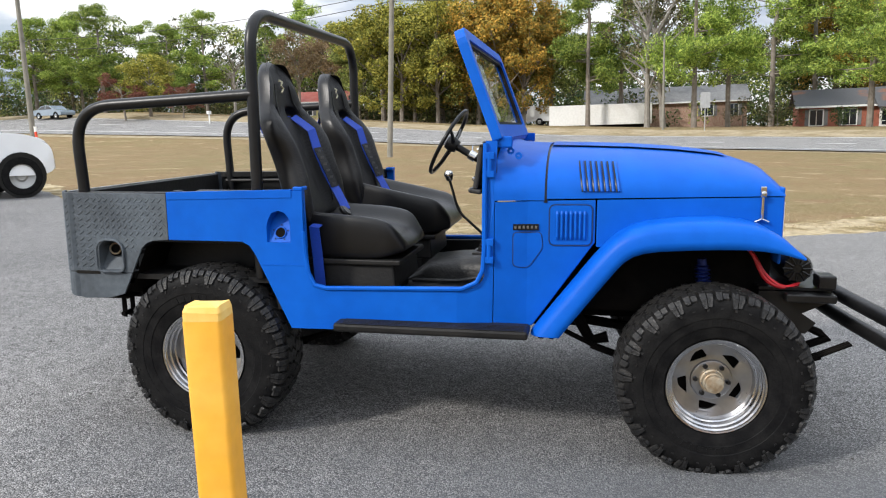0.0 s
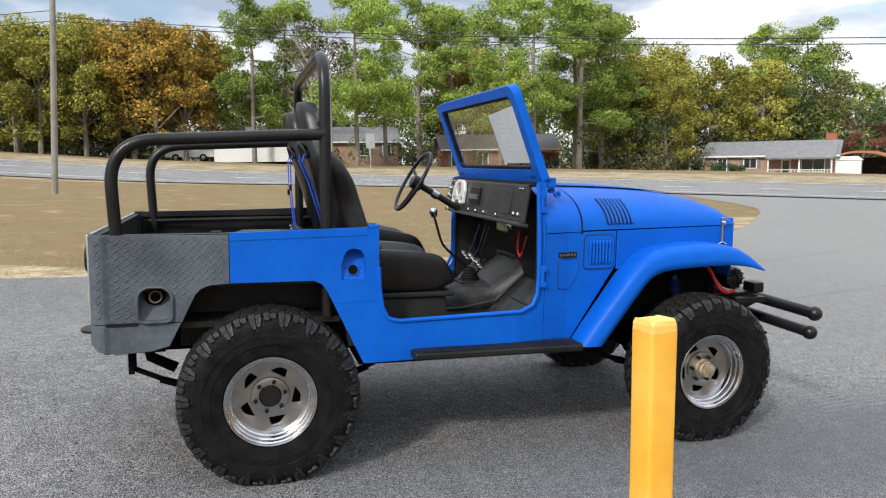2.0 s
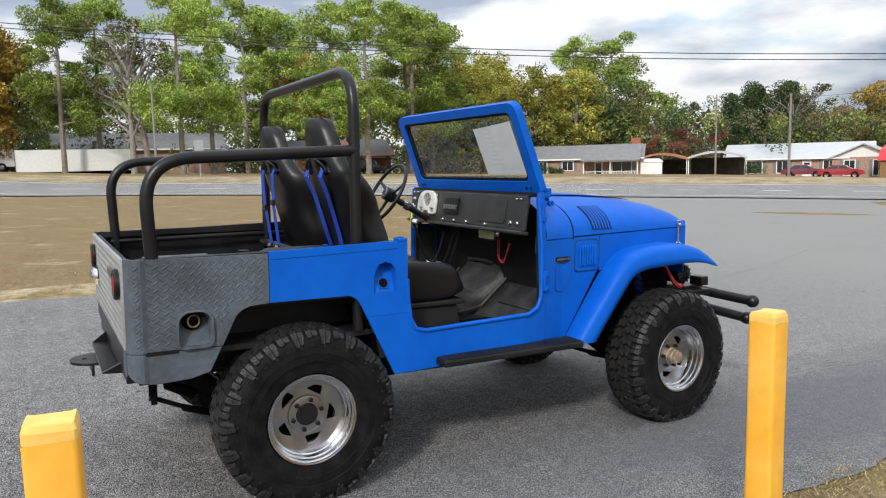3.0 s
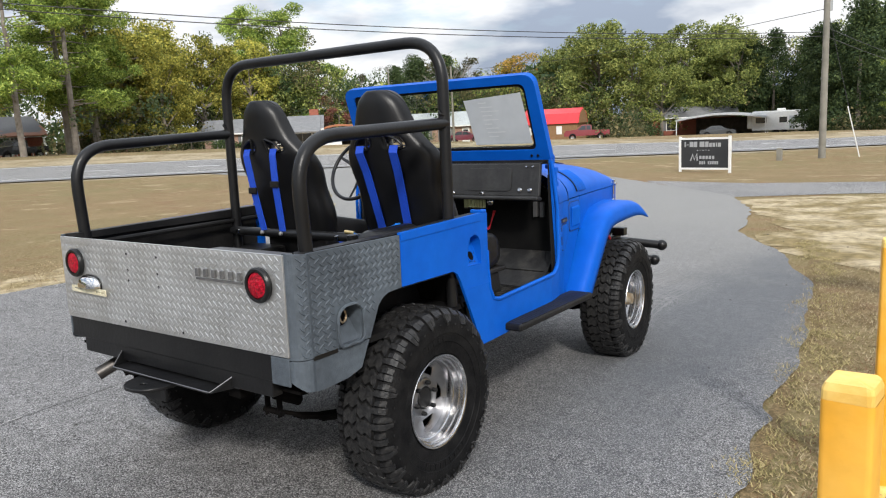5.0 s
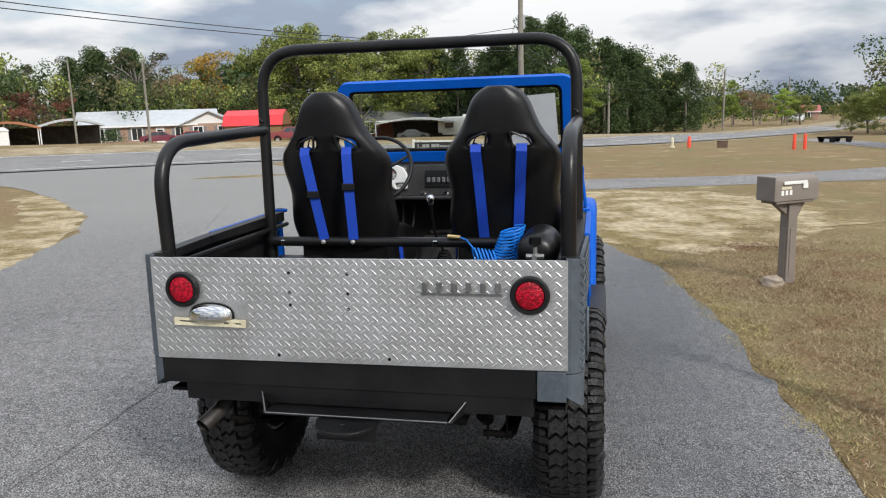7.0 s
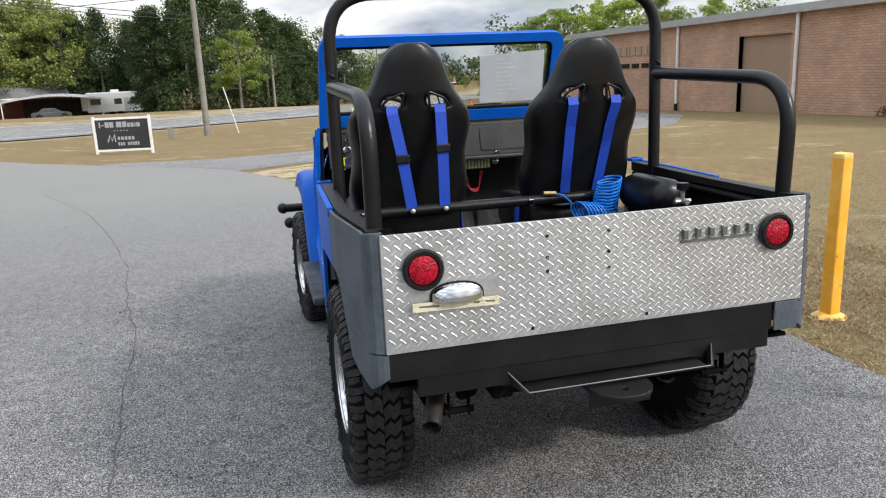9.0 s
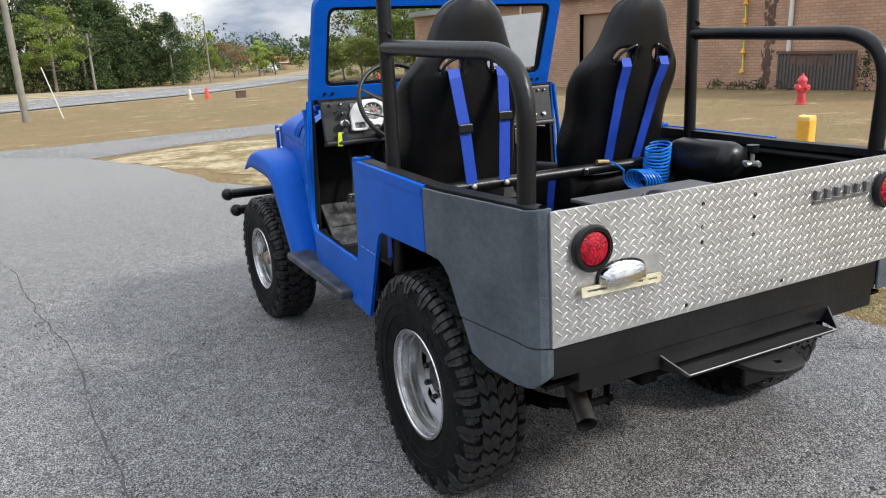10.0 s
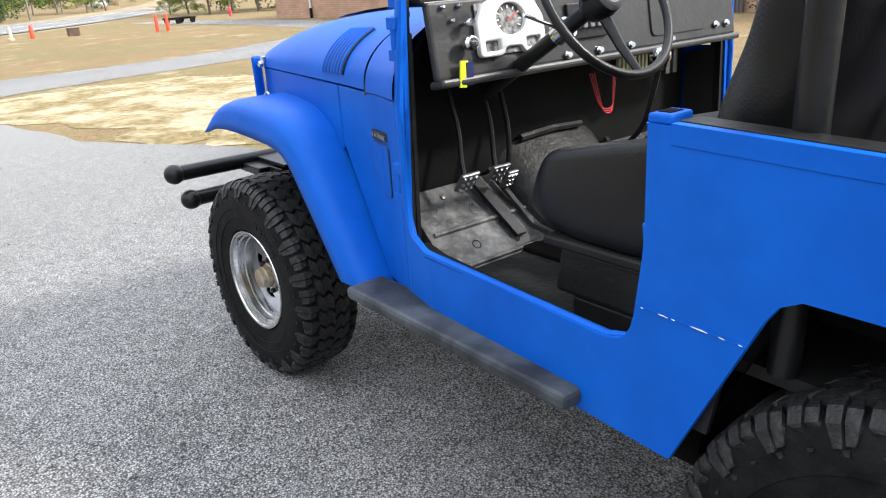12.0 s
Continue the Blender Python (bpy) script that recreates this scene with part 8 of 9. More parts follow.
def street_lamp(x, y, h, arm):
    p = thing("street_lamp", "pale street lamp on a tall pole", "street lamp", pose(x, y, land(x, y), 0, 0, -75))
    part("mast", tubed([(0, 0, 0), (0, 0, h)], [0.11, 0.07], 10), POLE, p, smooth=True)
    part("arm", tubed(fillet([(0, 0, h - 0.3), (arm * 0.6, 0, h), (arm, 0, h)], 0.3), 0.03, 8), GALV, p)
    part("lamp_head", lathed([(0, 0.05), (0.05, 0.12), (0.25, 0.14), (0.3, 0.1), (0.3, 0)], (arm, 0, h - 0.25), (0, 0, 1), 12), GALV, p, smooth=True)


street_lamp(59.8, 48.4, 8.3, -0.9)
street_lamp(-29.9, 91.2, 11.0, -1.0)

# ---- houses and sheds ----
BRICK = mat("red_brick", (0.33, 0.105, 0.065), 0.85, second=(0.25, 0.09, 0.06), scale=4, amount=0.8, fine=(18, 0.25))
BRICKM = mat("mixed_brick", (0.30, 0.17, 0.12), 0.85, second=(0.42, 0.32, 0.25), scale=6, amount=0.8, fine=(18, 0.25))
LITTERED = mat("leaf_strewn_shingle", (0.075, 0.077, 0.082), 0.9, second=(0.20, 0.085, 0.045), scale=0.22, amount=0.9, fine=(14, 0.2), lo=0.50, hi=0.56, detail=9.0)
SHINGLE = mat("grey_shingle", (0.16, 0.163, 0.168), 0.9, second=(0.22, 0.22, 0.22), scale=2, amount=0.7, fine=(14, 0.2))
LIGHTROOF = mat("light_metal_roof", (0.46, 0.48, 0.50), 0.5, second=(0.38, 0.40, 0.41), scale=1.5, amount=0.6)
RUSTROOF = mat("faded_red_roof", (0.30, 0.06, 0.045), 0.6, second=(0.36, 0.14, 0.11), scale=1.5, amount=0.6)
REDROOF = mat("red_metal_roof", (0.62, 0.03, 0.035), 0.45, second=(0.52, 0.02, 0.03), scale=2, amount=0.5)
SHADEBOARD = mat("dark_carport_shade", (0.055, 0.045, 0.036), 0.9, second=(0.10, 0.085, 0.07), scale=2, amount=0.7)
TIMBER = mat("brown_timber_wall", (0.26, 0.15, 0.07), 0.8, second=(0.20, 0.11, 0.05), scale=4, amount=0.7)


def house(name, label, m, w, d, eave, ridge, wall, roof, windows, door=None, porch=None, chimney=None, gable=False):
    """A single-storey house; its front faces -y."""
    hs = thing(name, label, "house", m)
    part("wall", boxed(-w / 2, w / 2, 0, d, -0.6, eave), wall, hs)
    bm = bmesh.new()
    o = 0.45
    if gable:
        prof = [(-w / 2 - o, eave - 0.1), (0, ridge), (w / 2 + o, eave - 0.1), (w / 2 + o, eave - 0.22), (0, ridge - 0.14), (-w / 2 - o, eave - 0.22)]
        a, b = [bm.verts.new((x, -o, z)) for x, z in prof], [bm.verts.new((x, d + o, z)) for x, z in prof]
    else:
        prof = [(-o, eave - 0.06), (d / 2, ridge), (d + o, eave - 0.06), (d + o, eave - 0.2), (d / 2, ridge - 0.16), (-o, eave - 0.2)]
        a, b = [bm.verts.new((-w / 2 - o, y, z)) for y, z in prof], [bm.verts.new((w / 2 + o, y, z)) for y, z in prof]
    for i in range(6):
        bm.faces.new((a[i], a[(i + 1) % 6], b[(i + 1) % 6], b[i]))
    bm.faces.new(a[::-1]), bm.faces.new(b)
    part("roof", bm, roof, hs)
    if gable:
        bm = bmesh.new()
        f = [bm.verts.new(p) for p in ((-w / 2, 0.0, eave), (0, 0.0, ridge - 0.2), (w / 2, 0.0, eave), (w / 2, 0.12, eave), (0, 0.12, ridge - 0.2), (-w / 2, 0.12, eave))]
        bm.faces.new(f[:3]), bm.faces.new(f[3:])
        bm.faces.new((f[0], f[1], f[4], f[5])), bm.faces.new((f[1], f[2], f[3], f[4])), bm.faces.new((f[0], f[5], f[3], f[2]))
        part("gable_wall", bm, WHITE, hs)
    else:
        part("fascia", boxed(-w / 2 - o, w / 2 + o, -o - 0.03, -o, eave - 0.22, eave - 0.04), WHITE, hs, "white fascia")
    for x, ww, z0, z1 in windows:
        win = part("window", boxed(x - ww / 2 - 0.09, x + ww / 2 + 0.09, -0.06, 0.02, z0 - 0.09, z1 + 0.09), WHITE, hs, "white framed window")
        for sx in (-1, 1):
            part("pane", boxed(x + sx * ww / 4 - ww / 4 + 0.03, x + sx * ww / 4 + ww / 4 - 0.03, -0.075, -0.05, z0, z1), DARKGLASS, win)
        for sx in (-1, 1):
            part("shutter", boxed(x + sx * (ww / 2 + 0.28) - 0.17, x + sx * (ww / 2 + 0.28) + 0.17, -0.05, 0.0, z0 - 0.05, z1 + 0.05), SHINGLE, win)
    if door is not None:
        dr = part("door", boxed(door - 0.5, door + 0.5, -0.06, 0.02, 0.0, 2.1), WHITE, hs, "white door")
        part("door_panel", boxed(door - 0.32, door + 0.32, -0.08, -0.05, 0.5, 1.85), DARKGLASS, dr)
    if porch:
        x0, x1, dep = porch
        part("porch_floor", boxed(x0, x1, -dep, 0, -0.6, 0.0), CONC, hs)
        bm = bmesh.new()
        a = [bm.verts.new(p) for p in ((x0 - 0.2, -dep - 0.3, eave - 0.28), (x1 + 0.2, -dep - 0.3, eave - 0.28), (x1 + 0.2, d / 2, ridge + 0.03), (x0 - 0.2, d / 2, ridge + 0.03))]
        b = [bm.verts.new(v.co + Vector((0, 0, -0.14))) for v in a]
        bm.faces.new(a), bm.faces.new(b[::-1])
        for i in range(4):
            bm.faces.new((a[i], a[(i + 1) % 4], b[(i + 1) % 4], b[i]))
        part("porch_roof", bm, roof, hs)
        part("porch_beam", boxed(x0, x1, -dep - 0.12, -dep, eave - 0.5, eave - 0.3), WHITE, hs)
        n = max(2, int((x1 - x0) / 2.4))
        for i in range(n + 1):
            x = x0 + 0.1 + (x1 - x0 - 0.2) * i / n
            part("porch_post", boxed(x - 0.07, x + 0.07, -dep, -dep + 0.14, 0.0, eave - 0.45), WHITE, hs, "white porch post")
        part("handrail", boxed(x0, x1, -dep + 0.02, -dep + 0.09, 0.85, 0.92), WHITE, hs)
        k = int((x1 - x0) / 0.28)
        for i in range(k):
            x = x0 + (x1 - x0) * (i + 0.5) / k
            if door is None or abs(x - door) > 0.7:
                part("baluster", boxed(x - 0.03, x + 0.03, -dep + 0.03, -dep + 0.08, 0.05, 0.86), WHITE, hs)
    if chimney:
        cx, cyy = chimney
        part("chimney", boxed(cx - 0.55, cx + 0.55, cyy - 0.4, cyy + 0.4, eave, ridge + 0.75), BRICK, hs, "brick chimney")
    return hs


def front(x, y, turn, dz=0.0):
    return pose(x, y, land(x, y) + dz, 0, 0, turn)


house("brick_house", "long red brick house with a dark shingle roof", front(29.6, 77.0, -10, -0.35), 13.6, 8, 2.55, 4.3, BRICK, LITTERED, ((-5.2, 1.2, 0.6, 2.1), (-2.2, 1.2, 0.6, 2.1), (3.2, 1.8, 0.5, 2.1)), door=0.9, porch=(0.2, 6.6, 1.6))
house("porch_house", "brick house with a white railed porch and grey roof", front(57.2, 66.0, -47, -0.2), 13.5, 7.5, 2.5, 4.1, BRICKM, SHINGLE, ((-4.8, 0.9, 0.7, 2.1), (-1.8, 1.3, 1.1, 2.1), (4.6, 2.2, 0.7, 2.1)), door=1.9, porch=(0.2, 6.6, 1.7), chimney=(6.0, 4.2))
house("grey_roof_house", "pale brick house with a light metal roof", front(80.4, 54.0, -58, 0.0), 16, 8, 2.5, 4.3, BRICKM, LIGHTROOF, ((-5.0, 2.4, 0.7, 2.1), (-1.5, 1.2, 0.7, 2.1), (3.6, 1.2, 0.7, 2.1)), door=1.2)
house("gabled_house", "white gabled house with brick piers", front(83.6, 47.6, -66, 0.0), 6.5, 5, 2.6, 4.2, BRICKM, LIGHTROOF, ((-1.4, 1.1, 0.5, 2.2), (1.6, 1.1, 0.5, 2.2)), gable=True)
house("rear_house", "low house with a grey roof behind the trailer", front(11.0, 92.0, -3, 0.4), 19, 8, 2.6, 4.6, BRICKM, SHINGLE, ((5.0, 1.3, 0.8, 2.1), (8.0, 1.0, 0.8, 2.1)))
house("yellow_house", "small pale yellow house among the trees", front(-29.5, 82.0, 10, -0.3), 6.5, 6, 2.3, 3.6, mat("pale_yellow_wall", (0.5, 0.45, 0.2), 0.8), RUSTROOF, ((-2, 1.1, 0.7, 2.0), (1.8, 1.1, 0.7, 2.0)))
house("edge_house", "brick house with a grey roof by the trees", front(42.5, 74.0, -25, -0.3), 6, 6, 2.5, 4.0, BRICKM, SHINGLE, ((0, 1.2, 0.7, 2.0),))
house("roadside_house", "low house with a red and white roof far along the road", front(190, -47.5, -100, 0.0), 9, 7, 2.2, 3.6, BRICKM, RUSTROOF, ((-2.5, 1.3, 0.7, 2.0), (2.0, 1.3, 0.7, 2.0)))
house("far_brick_house", "small brick house under oaks", front(103.5, 29.5, -72, 0.3), 11, 6, 2.5, 3.9, BRICK, SHINGLE, ((-3.0, 1.2, 0.7, 2.0), (2.5, 1.2, 0.7, 2.0)))

shed = thing("barn_shed", "brown timber barn shed with a bright red gambrel roof", "shed", front(82.2, 41.0, -78))
part("wall", boxed(-3.5, 3.5, 0, 5, -0.4, 2.2), TIMBER, shed)
bm = bmesh.new()
prof = [(-0.25, 2.1), (0.65, 3.35), (2.5, 4.0), (4.35, 3.35), (5.25, 2.1)]
a, b = [bm.verts.new((-3.7, y, z)) for y, z in prof], [bm.verts.new((3.7, y, z)) for y, z in prof]
for i in range(4):
    bm.faces.new((a[i], a[i + 1], b[i + 1], b[i]))
bm.faces.new(a[::-1]), bm.faces.new(b)
part("roof", bm, REDROOF, shed, "bright red metal roof")
for x in (-2.4, 1.2):
    part("window", boxed(x - 0.35, x + 0.35, -0.04, 0.02, 0.8, 1.8), WHITE, shed)
end = part("end_wall", sheet([(0.1, 2.1), (0.8, 3.25), (2.5, 3.88), (4.2, 3.25), (4.9, 2.1)], [], lambda u, v, d: Vector((3.72 - d, u, v)), 0.05), TIMBER, shed)


def carport(x, y, turn, w, d, h, roof, label, rise=0.5):
    c = thing("carport", label, "carport", front(x, y, turn))
    bm = bmesh.new()
    rows = [[Vector((xx, yy, h + rise * math.cos((xx / w) * math.pi))) for yy in (0, d)] for xx in [-w / 2 + w * i / 10 for i in range(11)]]
    top = [[bm.verts.new(p) for p in r] for r in rows]
    bot = [[bm.verts.new(p - Vector((0, 0, 0.24))) for p in r] for r in rows]
    for g in (top, bot):
        for p, q in zip(g, g[1:]):
            bm.faces.new((p[0], p[1], q[1], q[0]))
    for p, q, r, s in zip(top, top[1:], bot, bot[1:]):
        bm.faces.new((p[0], q[0], s[0], r[0]))
        bm.faces.new((p[1], q[1], s[1], r[1]))
    part("roof", bm, roof, c, smooth=True)
    # added dark panel paints the shade under the roof; no wall is known
    part("shade_panel", boxed(-w / 2 + 0.1, w / 2 - 0.1, d - 0.1, d, -0.3, h - 0.1), SHADEBOARD, c, "dark panel standing in for the shade inside")
    for sx in (-1, 1):
        for yy in (0.1, d - 0.1):
            part("post", boxed(sx * (w / 2 - 0.1) - 0.05, sx * (w / 2 - 0.1) + 0.05, yy - 0.05, yy + 0.05, -0.3, h), WHITE, c)
    return c


carport(63.6, 59.6, -50, 6.4, 6, 2.0, mat("orange_brown_roof", (0.34, 0.13, 0.06), 0.6), "open carport with an orange-brown edged roof", 0.7)
carport(67.6, 55.0, -50, 6.6, 7, 2.2, LIGHTROOF, "open carport with a pale arched roof", 0.7)
carport(96.5, 24.0, -80, 11, 8, 2.4, LIGHTROOF, "long open carport with a pale roof", 0.6)
tentb = thing("garden_shed", "small white metal garden shed", "shed", front(62.4, 60.6, -47))
part("body", boxed(-1.7, 1.7, 0, 2.5, -0.3, 1.7), WHITE, tentb, bevel=0.05)
part("roof", boxed(-1.85, 1.85, -0.1, 2.6, 1.7, 2.1, taper=0.5), WHITE, tentb)

# parked trailers and vehicles
box_trailer = thing("box_trailer", "long white box trailer parked beyond the road", "trailer", front(3.2, 73.5, -1, 0.0))
part("box", boxed(-5.4, 4.8, 0, 2.4, 0.18, 2.22), WHITE, box_trailer, bevel=0.04)
part("underframe", boxed(-5.0, 4.4, 0.3, 2.1, -0.15, 0.20), CHASSIS, box_trailer)

rv = thing("motorhome", "white camper trailer parked under trees", "camper", front(100.3, 17.6, -82))
part("body", boxed(-3.3, 3.3, 0, 2.4, 0.5, 3.0), WHITE, rv, "white ribbed body", bevel=0.12)
part("nose", boxed(-3.9, -3.2, 0.1, 2.3, 0.8, 2.6), WHITE, rv, bevel=0.15)
for x, w in ((-2.2, 1.3), (0.4, 0.9), (2.3, 1.0)):
    part("window", boxed(x - w / 2, x + w / 2, -0.03, 0.05, 1.5, 2.2), DARKGLASS, rv)
part("door", boxed(1.1, 1.7, -0.03, 0.05, 0.6, 2.3), LIGHTROOF, rv)
part("roof_unit", boxed(-0.4, 0.6, 0.8, 1.6, 3.0, 3.3), WHITE, rv, bevel=0.06)
for x in (-0.4, 0.5):
    part("wheel", lathed([(-0.1, 0.0), (-0.1, 0.36), (0.1, 0.36), (0.1, 0)], (x, 0.12, 0.36), (0, 1, 0), 18), RUBBER, rv)


def vehicle(name, label, m, paint, prof, glass, width=1.8, wheels=((-1.35, 0.33), (1.35, 0.33))):
    """A car built from its side outline; it points to +x."""
    v = thing(name, label, "car", m)
    h = width / 2

    def place(u, z, d):
        tuck = max(0.0, z - 0.95) * 0.22
        return Vector((u, -h + d * (width - 2 * tuck) / width + tuck, z))
    holes = []
    bm = sheet(prof, [], place, width)
    part("body", bm, paint, v, smooth=True, bevel=0.05)
    for k, g in enumerate(glass):
        for s in (0, 1):
            def gp(u, z, d, s=s):
                tuck = max(0.0, z - 0.95) * 0.22
                y = (-h + tuck - 0.012 + d) if s == 0 else (h - tuck + 0.012 - d)
                return Vector((u, y, z))
            part("side_window", sheet(g, [], gp, 0.02), DARKGLASS, v)
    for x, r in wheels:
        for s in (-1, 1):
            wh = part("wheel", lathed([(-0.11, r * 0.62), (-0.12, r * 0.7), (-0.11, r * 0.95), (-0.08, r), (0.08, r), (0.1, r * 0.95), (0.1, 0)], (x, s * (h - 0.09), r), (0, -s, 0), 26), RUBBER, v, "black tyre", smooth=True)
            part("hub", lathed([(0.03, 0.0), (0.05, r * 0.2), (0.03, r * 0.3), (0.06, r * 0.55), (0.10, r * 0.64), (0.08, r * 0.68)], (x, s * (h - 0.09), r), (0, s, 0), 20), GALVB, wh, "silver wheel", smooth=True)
            # flat black ring on the body side paints the shade of the wheel arch
            part("arch_shade", lathed([(0, r * 0.9), (0, r * 1.16)], (x, s * (h + 0.004), r + 0.02), (0, s, 0), 24), BLACK, v)
    return v


SEDAN = rounded([(-2.2, 0.35), (-2.25, 0.75), (-2.1, 0.95), (-1.5, 1.0), (-0.85, 1.42), (0.35, 1.42), (1.05, 1.0), (1.95, 0.88), (2.2, 0.7), (2.2, 0.35)], 0.12)
SEDAN_GLASS = ([(-1.35, 1.0), (-0.8, 1.36), (-0.25, 1.36), (-0.25, 1.0)], [(-0.18, 1.0), (-0.18, 1.36), (0.3, 1.36), (0.88, 1.0)])
PICKUP = rounded([(-2.8, 0.55), (-2.8, 1.15), (-0.75, 1.15), (-0.70, 1.80), (0.45, 1.82), (1.05, 1.28), (2.35, 1.16), (2.55, 0.95), (2.55, 0.5)], 0.10)
PICKUP_GLASS = ([(-0.62, 1.22), (-0.58, 1.70), (-0.1, 1.72), (-0.1, 1.22)], [(-0.02, 1.22), (-0.02, 1.72), (0.40, 1.73), (0.88, 1.24)])
VAN = rounded([(-2.4, 0.4), (-2.4, 2.0), (1.0, 2.05), (1.7, 1.25), (2.3, 1.1), (2.4, 0.4)], 0.12)
VAN_GLASS = ([(0.0, 1.2), (0.0, 1.85), (0.9, 1.85), (1.4, 1.2)],)


def paint(name, c):
    return mat(name, c, 0.25, second=tuple(k * 0.85 for k in c), scale=3, amount=0.3, coat=0.6)


YARD_PICKUP = rounded([(-3.1, 0.55), (-3.1, 1.22), (-0.95, 1.22), (-0.90, 1.92), (0.35, 1.94), (1.0, 1.36), (1.7, 1.31), (2.12, 1.20), (2.28, 0.98), (2.30, 0.5), (2.0, 0.42)], 0.14)
YARD_GLASS = ([(-0.78, 1.30), (-0.74, 1.82), (-0.2, 1.84), (-0.2, 1.30)], [(-0.1, 1.30), (-0.1, 1.84), (0.30, 1.85), (0.82, 1.33)])
white_pickup = vehicle("pickup_truck", "white pickup truck parked on the yard edge", pose(-11.63, 8.81, land(-11.63, 8.81) + 0.01, 0, 0, 60), paint("white_car_paint", (0.78, 0.79, 0.80)), YARD_PICKUP, YARD_GLASS, 1.95, ((-1.9, 0.42), (1.62, 0.42)))
for s_ in (-1, 1):
    part("wing_mirror", boxed(0.55, 0.72, s_ * 1.08 - 0.13, s_ * 1.08 + 0.13, 1.36, 1.60), BLACK, white_pickup, "black door mirror", bevel=0.04)
    part("bumper_corner", boxed(2.12, 2.33, s_ * 0.72 - 0.24, s_ * 0.72 + 0.24, 0.52, 0.78), GALV, white_pickup, "chrome bumper end", bevel=0.05)
    part("door_handle", boxed(-0.62, -0.42, s_ * 0.985 - 0.02, s_ * 0.985 + 0.02, 1.10, 1.15), WHITE, white_pickup, bevel=0.01)
    part("sill_step", tubed([(-1.2, s_ * 0.98, 0.42), (1.0, s_ * 0.98, 0.42)], 0.04, 8), GALV, white_pickup)
vehicle("sedan", "grey-blue saloon car on the road", pose(-55.5, 68.2, land(-55.5, 68.2) + 0.08, 0, 0, -14), paint("grey_blue_car_paint", (0.22, 0.27, 0.32)), SEDAN, SEDAN_GLASS)
vehicle("sedan", "red saloon car parked by a house", front(76.2, 45.5, -62, 0.05), paint("red_car_paint", (0.30, 0.02, 0.025)), SEDAN, SEDAN_GLASS)
vehicle("sedan", "dark red saloon car parked by a house", front(74.8, 49.0, -62, 0.05), paint("dark_red_car_paint", (0.16, 0.03, 0.05)), SEDAN, SEDAN_GLASS)
vehicle("pickup_truck", "red and silver pickup truck parked on the far verge", front(80.6, 35.4, 115, 0.0), paint("maroon_car_paint", (0.20, 0.025, 0.03)), PICKUP, PICKUP_GLASS, 1.95, ((-1.75, 0.38), (1.55, 0.38)))
vehicle("pickup_truck", "black pickup truck parked before the brick house", front(31.5, 71.5, -170, -0.3), paint("black_car_paint", (0.02, 0.02, 0.022)), PICKUP, PICKUP_GLASS, 1.95, ((-1.75, 0.38), (1.55, 0.38)))
vehicle("van", "white van parked beside the trailer", front(-4.6, 77.0, 175, 0.0), paint("white_van_paint", (0.70, 0.71, 0.71)), VAN, VAN_GLASS, 1.9)
vehicle("van", "white van parked far along the road", front(178, -44.5, 150, 0.0), paint("pale_van_paint", (0.66, 0.67, 0.68)), VAN, VAN_GLASS, 1.9)
vehicle("sedan", "dark car under the long carport", front(97.5, 24.5, -75, 0.0), paint("dark_grey_car_paint", (0.06, 0.065, 0.07)), SEDAN, SEDAN_GLASS)

# ---- brick works building ----
def brick_wall_material():
    m = mat("buff_brick", (0.40, 0.24, 0.155), 0.9, spec=0.2)
    nodes, links = m.node_tree.nodes, m.node_tree.links
    b = nodes["Principled BSDF"]
    tc = nodes.new("ShaderNodeTexCoord")
    mp = nodes.new("ShaderNodeMapping")
    mp.inputs["Rotation"].default_value = (radians(90), 0, 0)
    links.new(tc.outputs["Object"], mp.inputs["Vector"])
    br = nodes.new("ShaderNodeTexBrick")
    br.inputs["Color1"].default_value = (0.54, 0.34, 0.235, 1)
    br.inputs["Color2"].default_value = (0.46, 0.275, 0.185, 1)
    br.inputs["Mortar"].default_value = (0.30, 0.22, 0.17, 1)
    br.inputs["Scale"].default_value = 1.0
    br.inputs["Brick Width"].default_value = 0.30
    br.inputs["Row Height"].default_value = 0.10
    br.inputs["Mortar Size"].default_value = 0.010
    links.new(mp.outputs["Vector"], br.inputs["Vector"])
    n = nodes.new("ShaderNodeTexNoise")
    n.inputs["Scale"].default_value, n.inputs["Detail"].default_value = 0.6, 8.0
    links.new(tc.outputs["Object"], n.inputs["Vector"])
    r = nodes.new("ShaderNodeMapRange")
    r.inputs["From Min"].default_value, r.inputs["From Max"].default_value = 0.35, 0.7
    r.inputs["To Min"].default_value, r.inputs["To Max"].default_value = 0.85, 1.12
    links.new(n.outputs["Fac"], r.inputs["Value"])
    mm = nodes.new("ShaderNodeMixRGB")
    mm.blend_type = "MULTIPLY"
    mm.inputs["Fac"].default_value = 1.0
    links.new(br.outputs["Color"], mm.inputs["Color1"])
    links.new(r.outputs["Result"], mm.inputs["Color2"])
    links.new(mm.outputs["Color"], b.inputs["Base Color"])
    bp = nodes.new("ShaderNodeBump")
    bp.inputs["Strength"].default_value, bp.inputs["Distance"].default_value = 0.6, 0.01
    links.new(br.outputs["Fac"], bp.inputs["Height"])
    bp.invert = True
    links.new(bp.outputs["Normal"], b.inputs["Normal"])
    return m


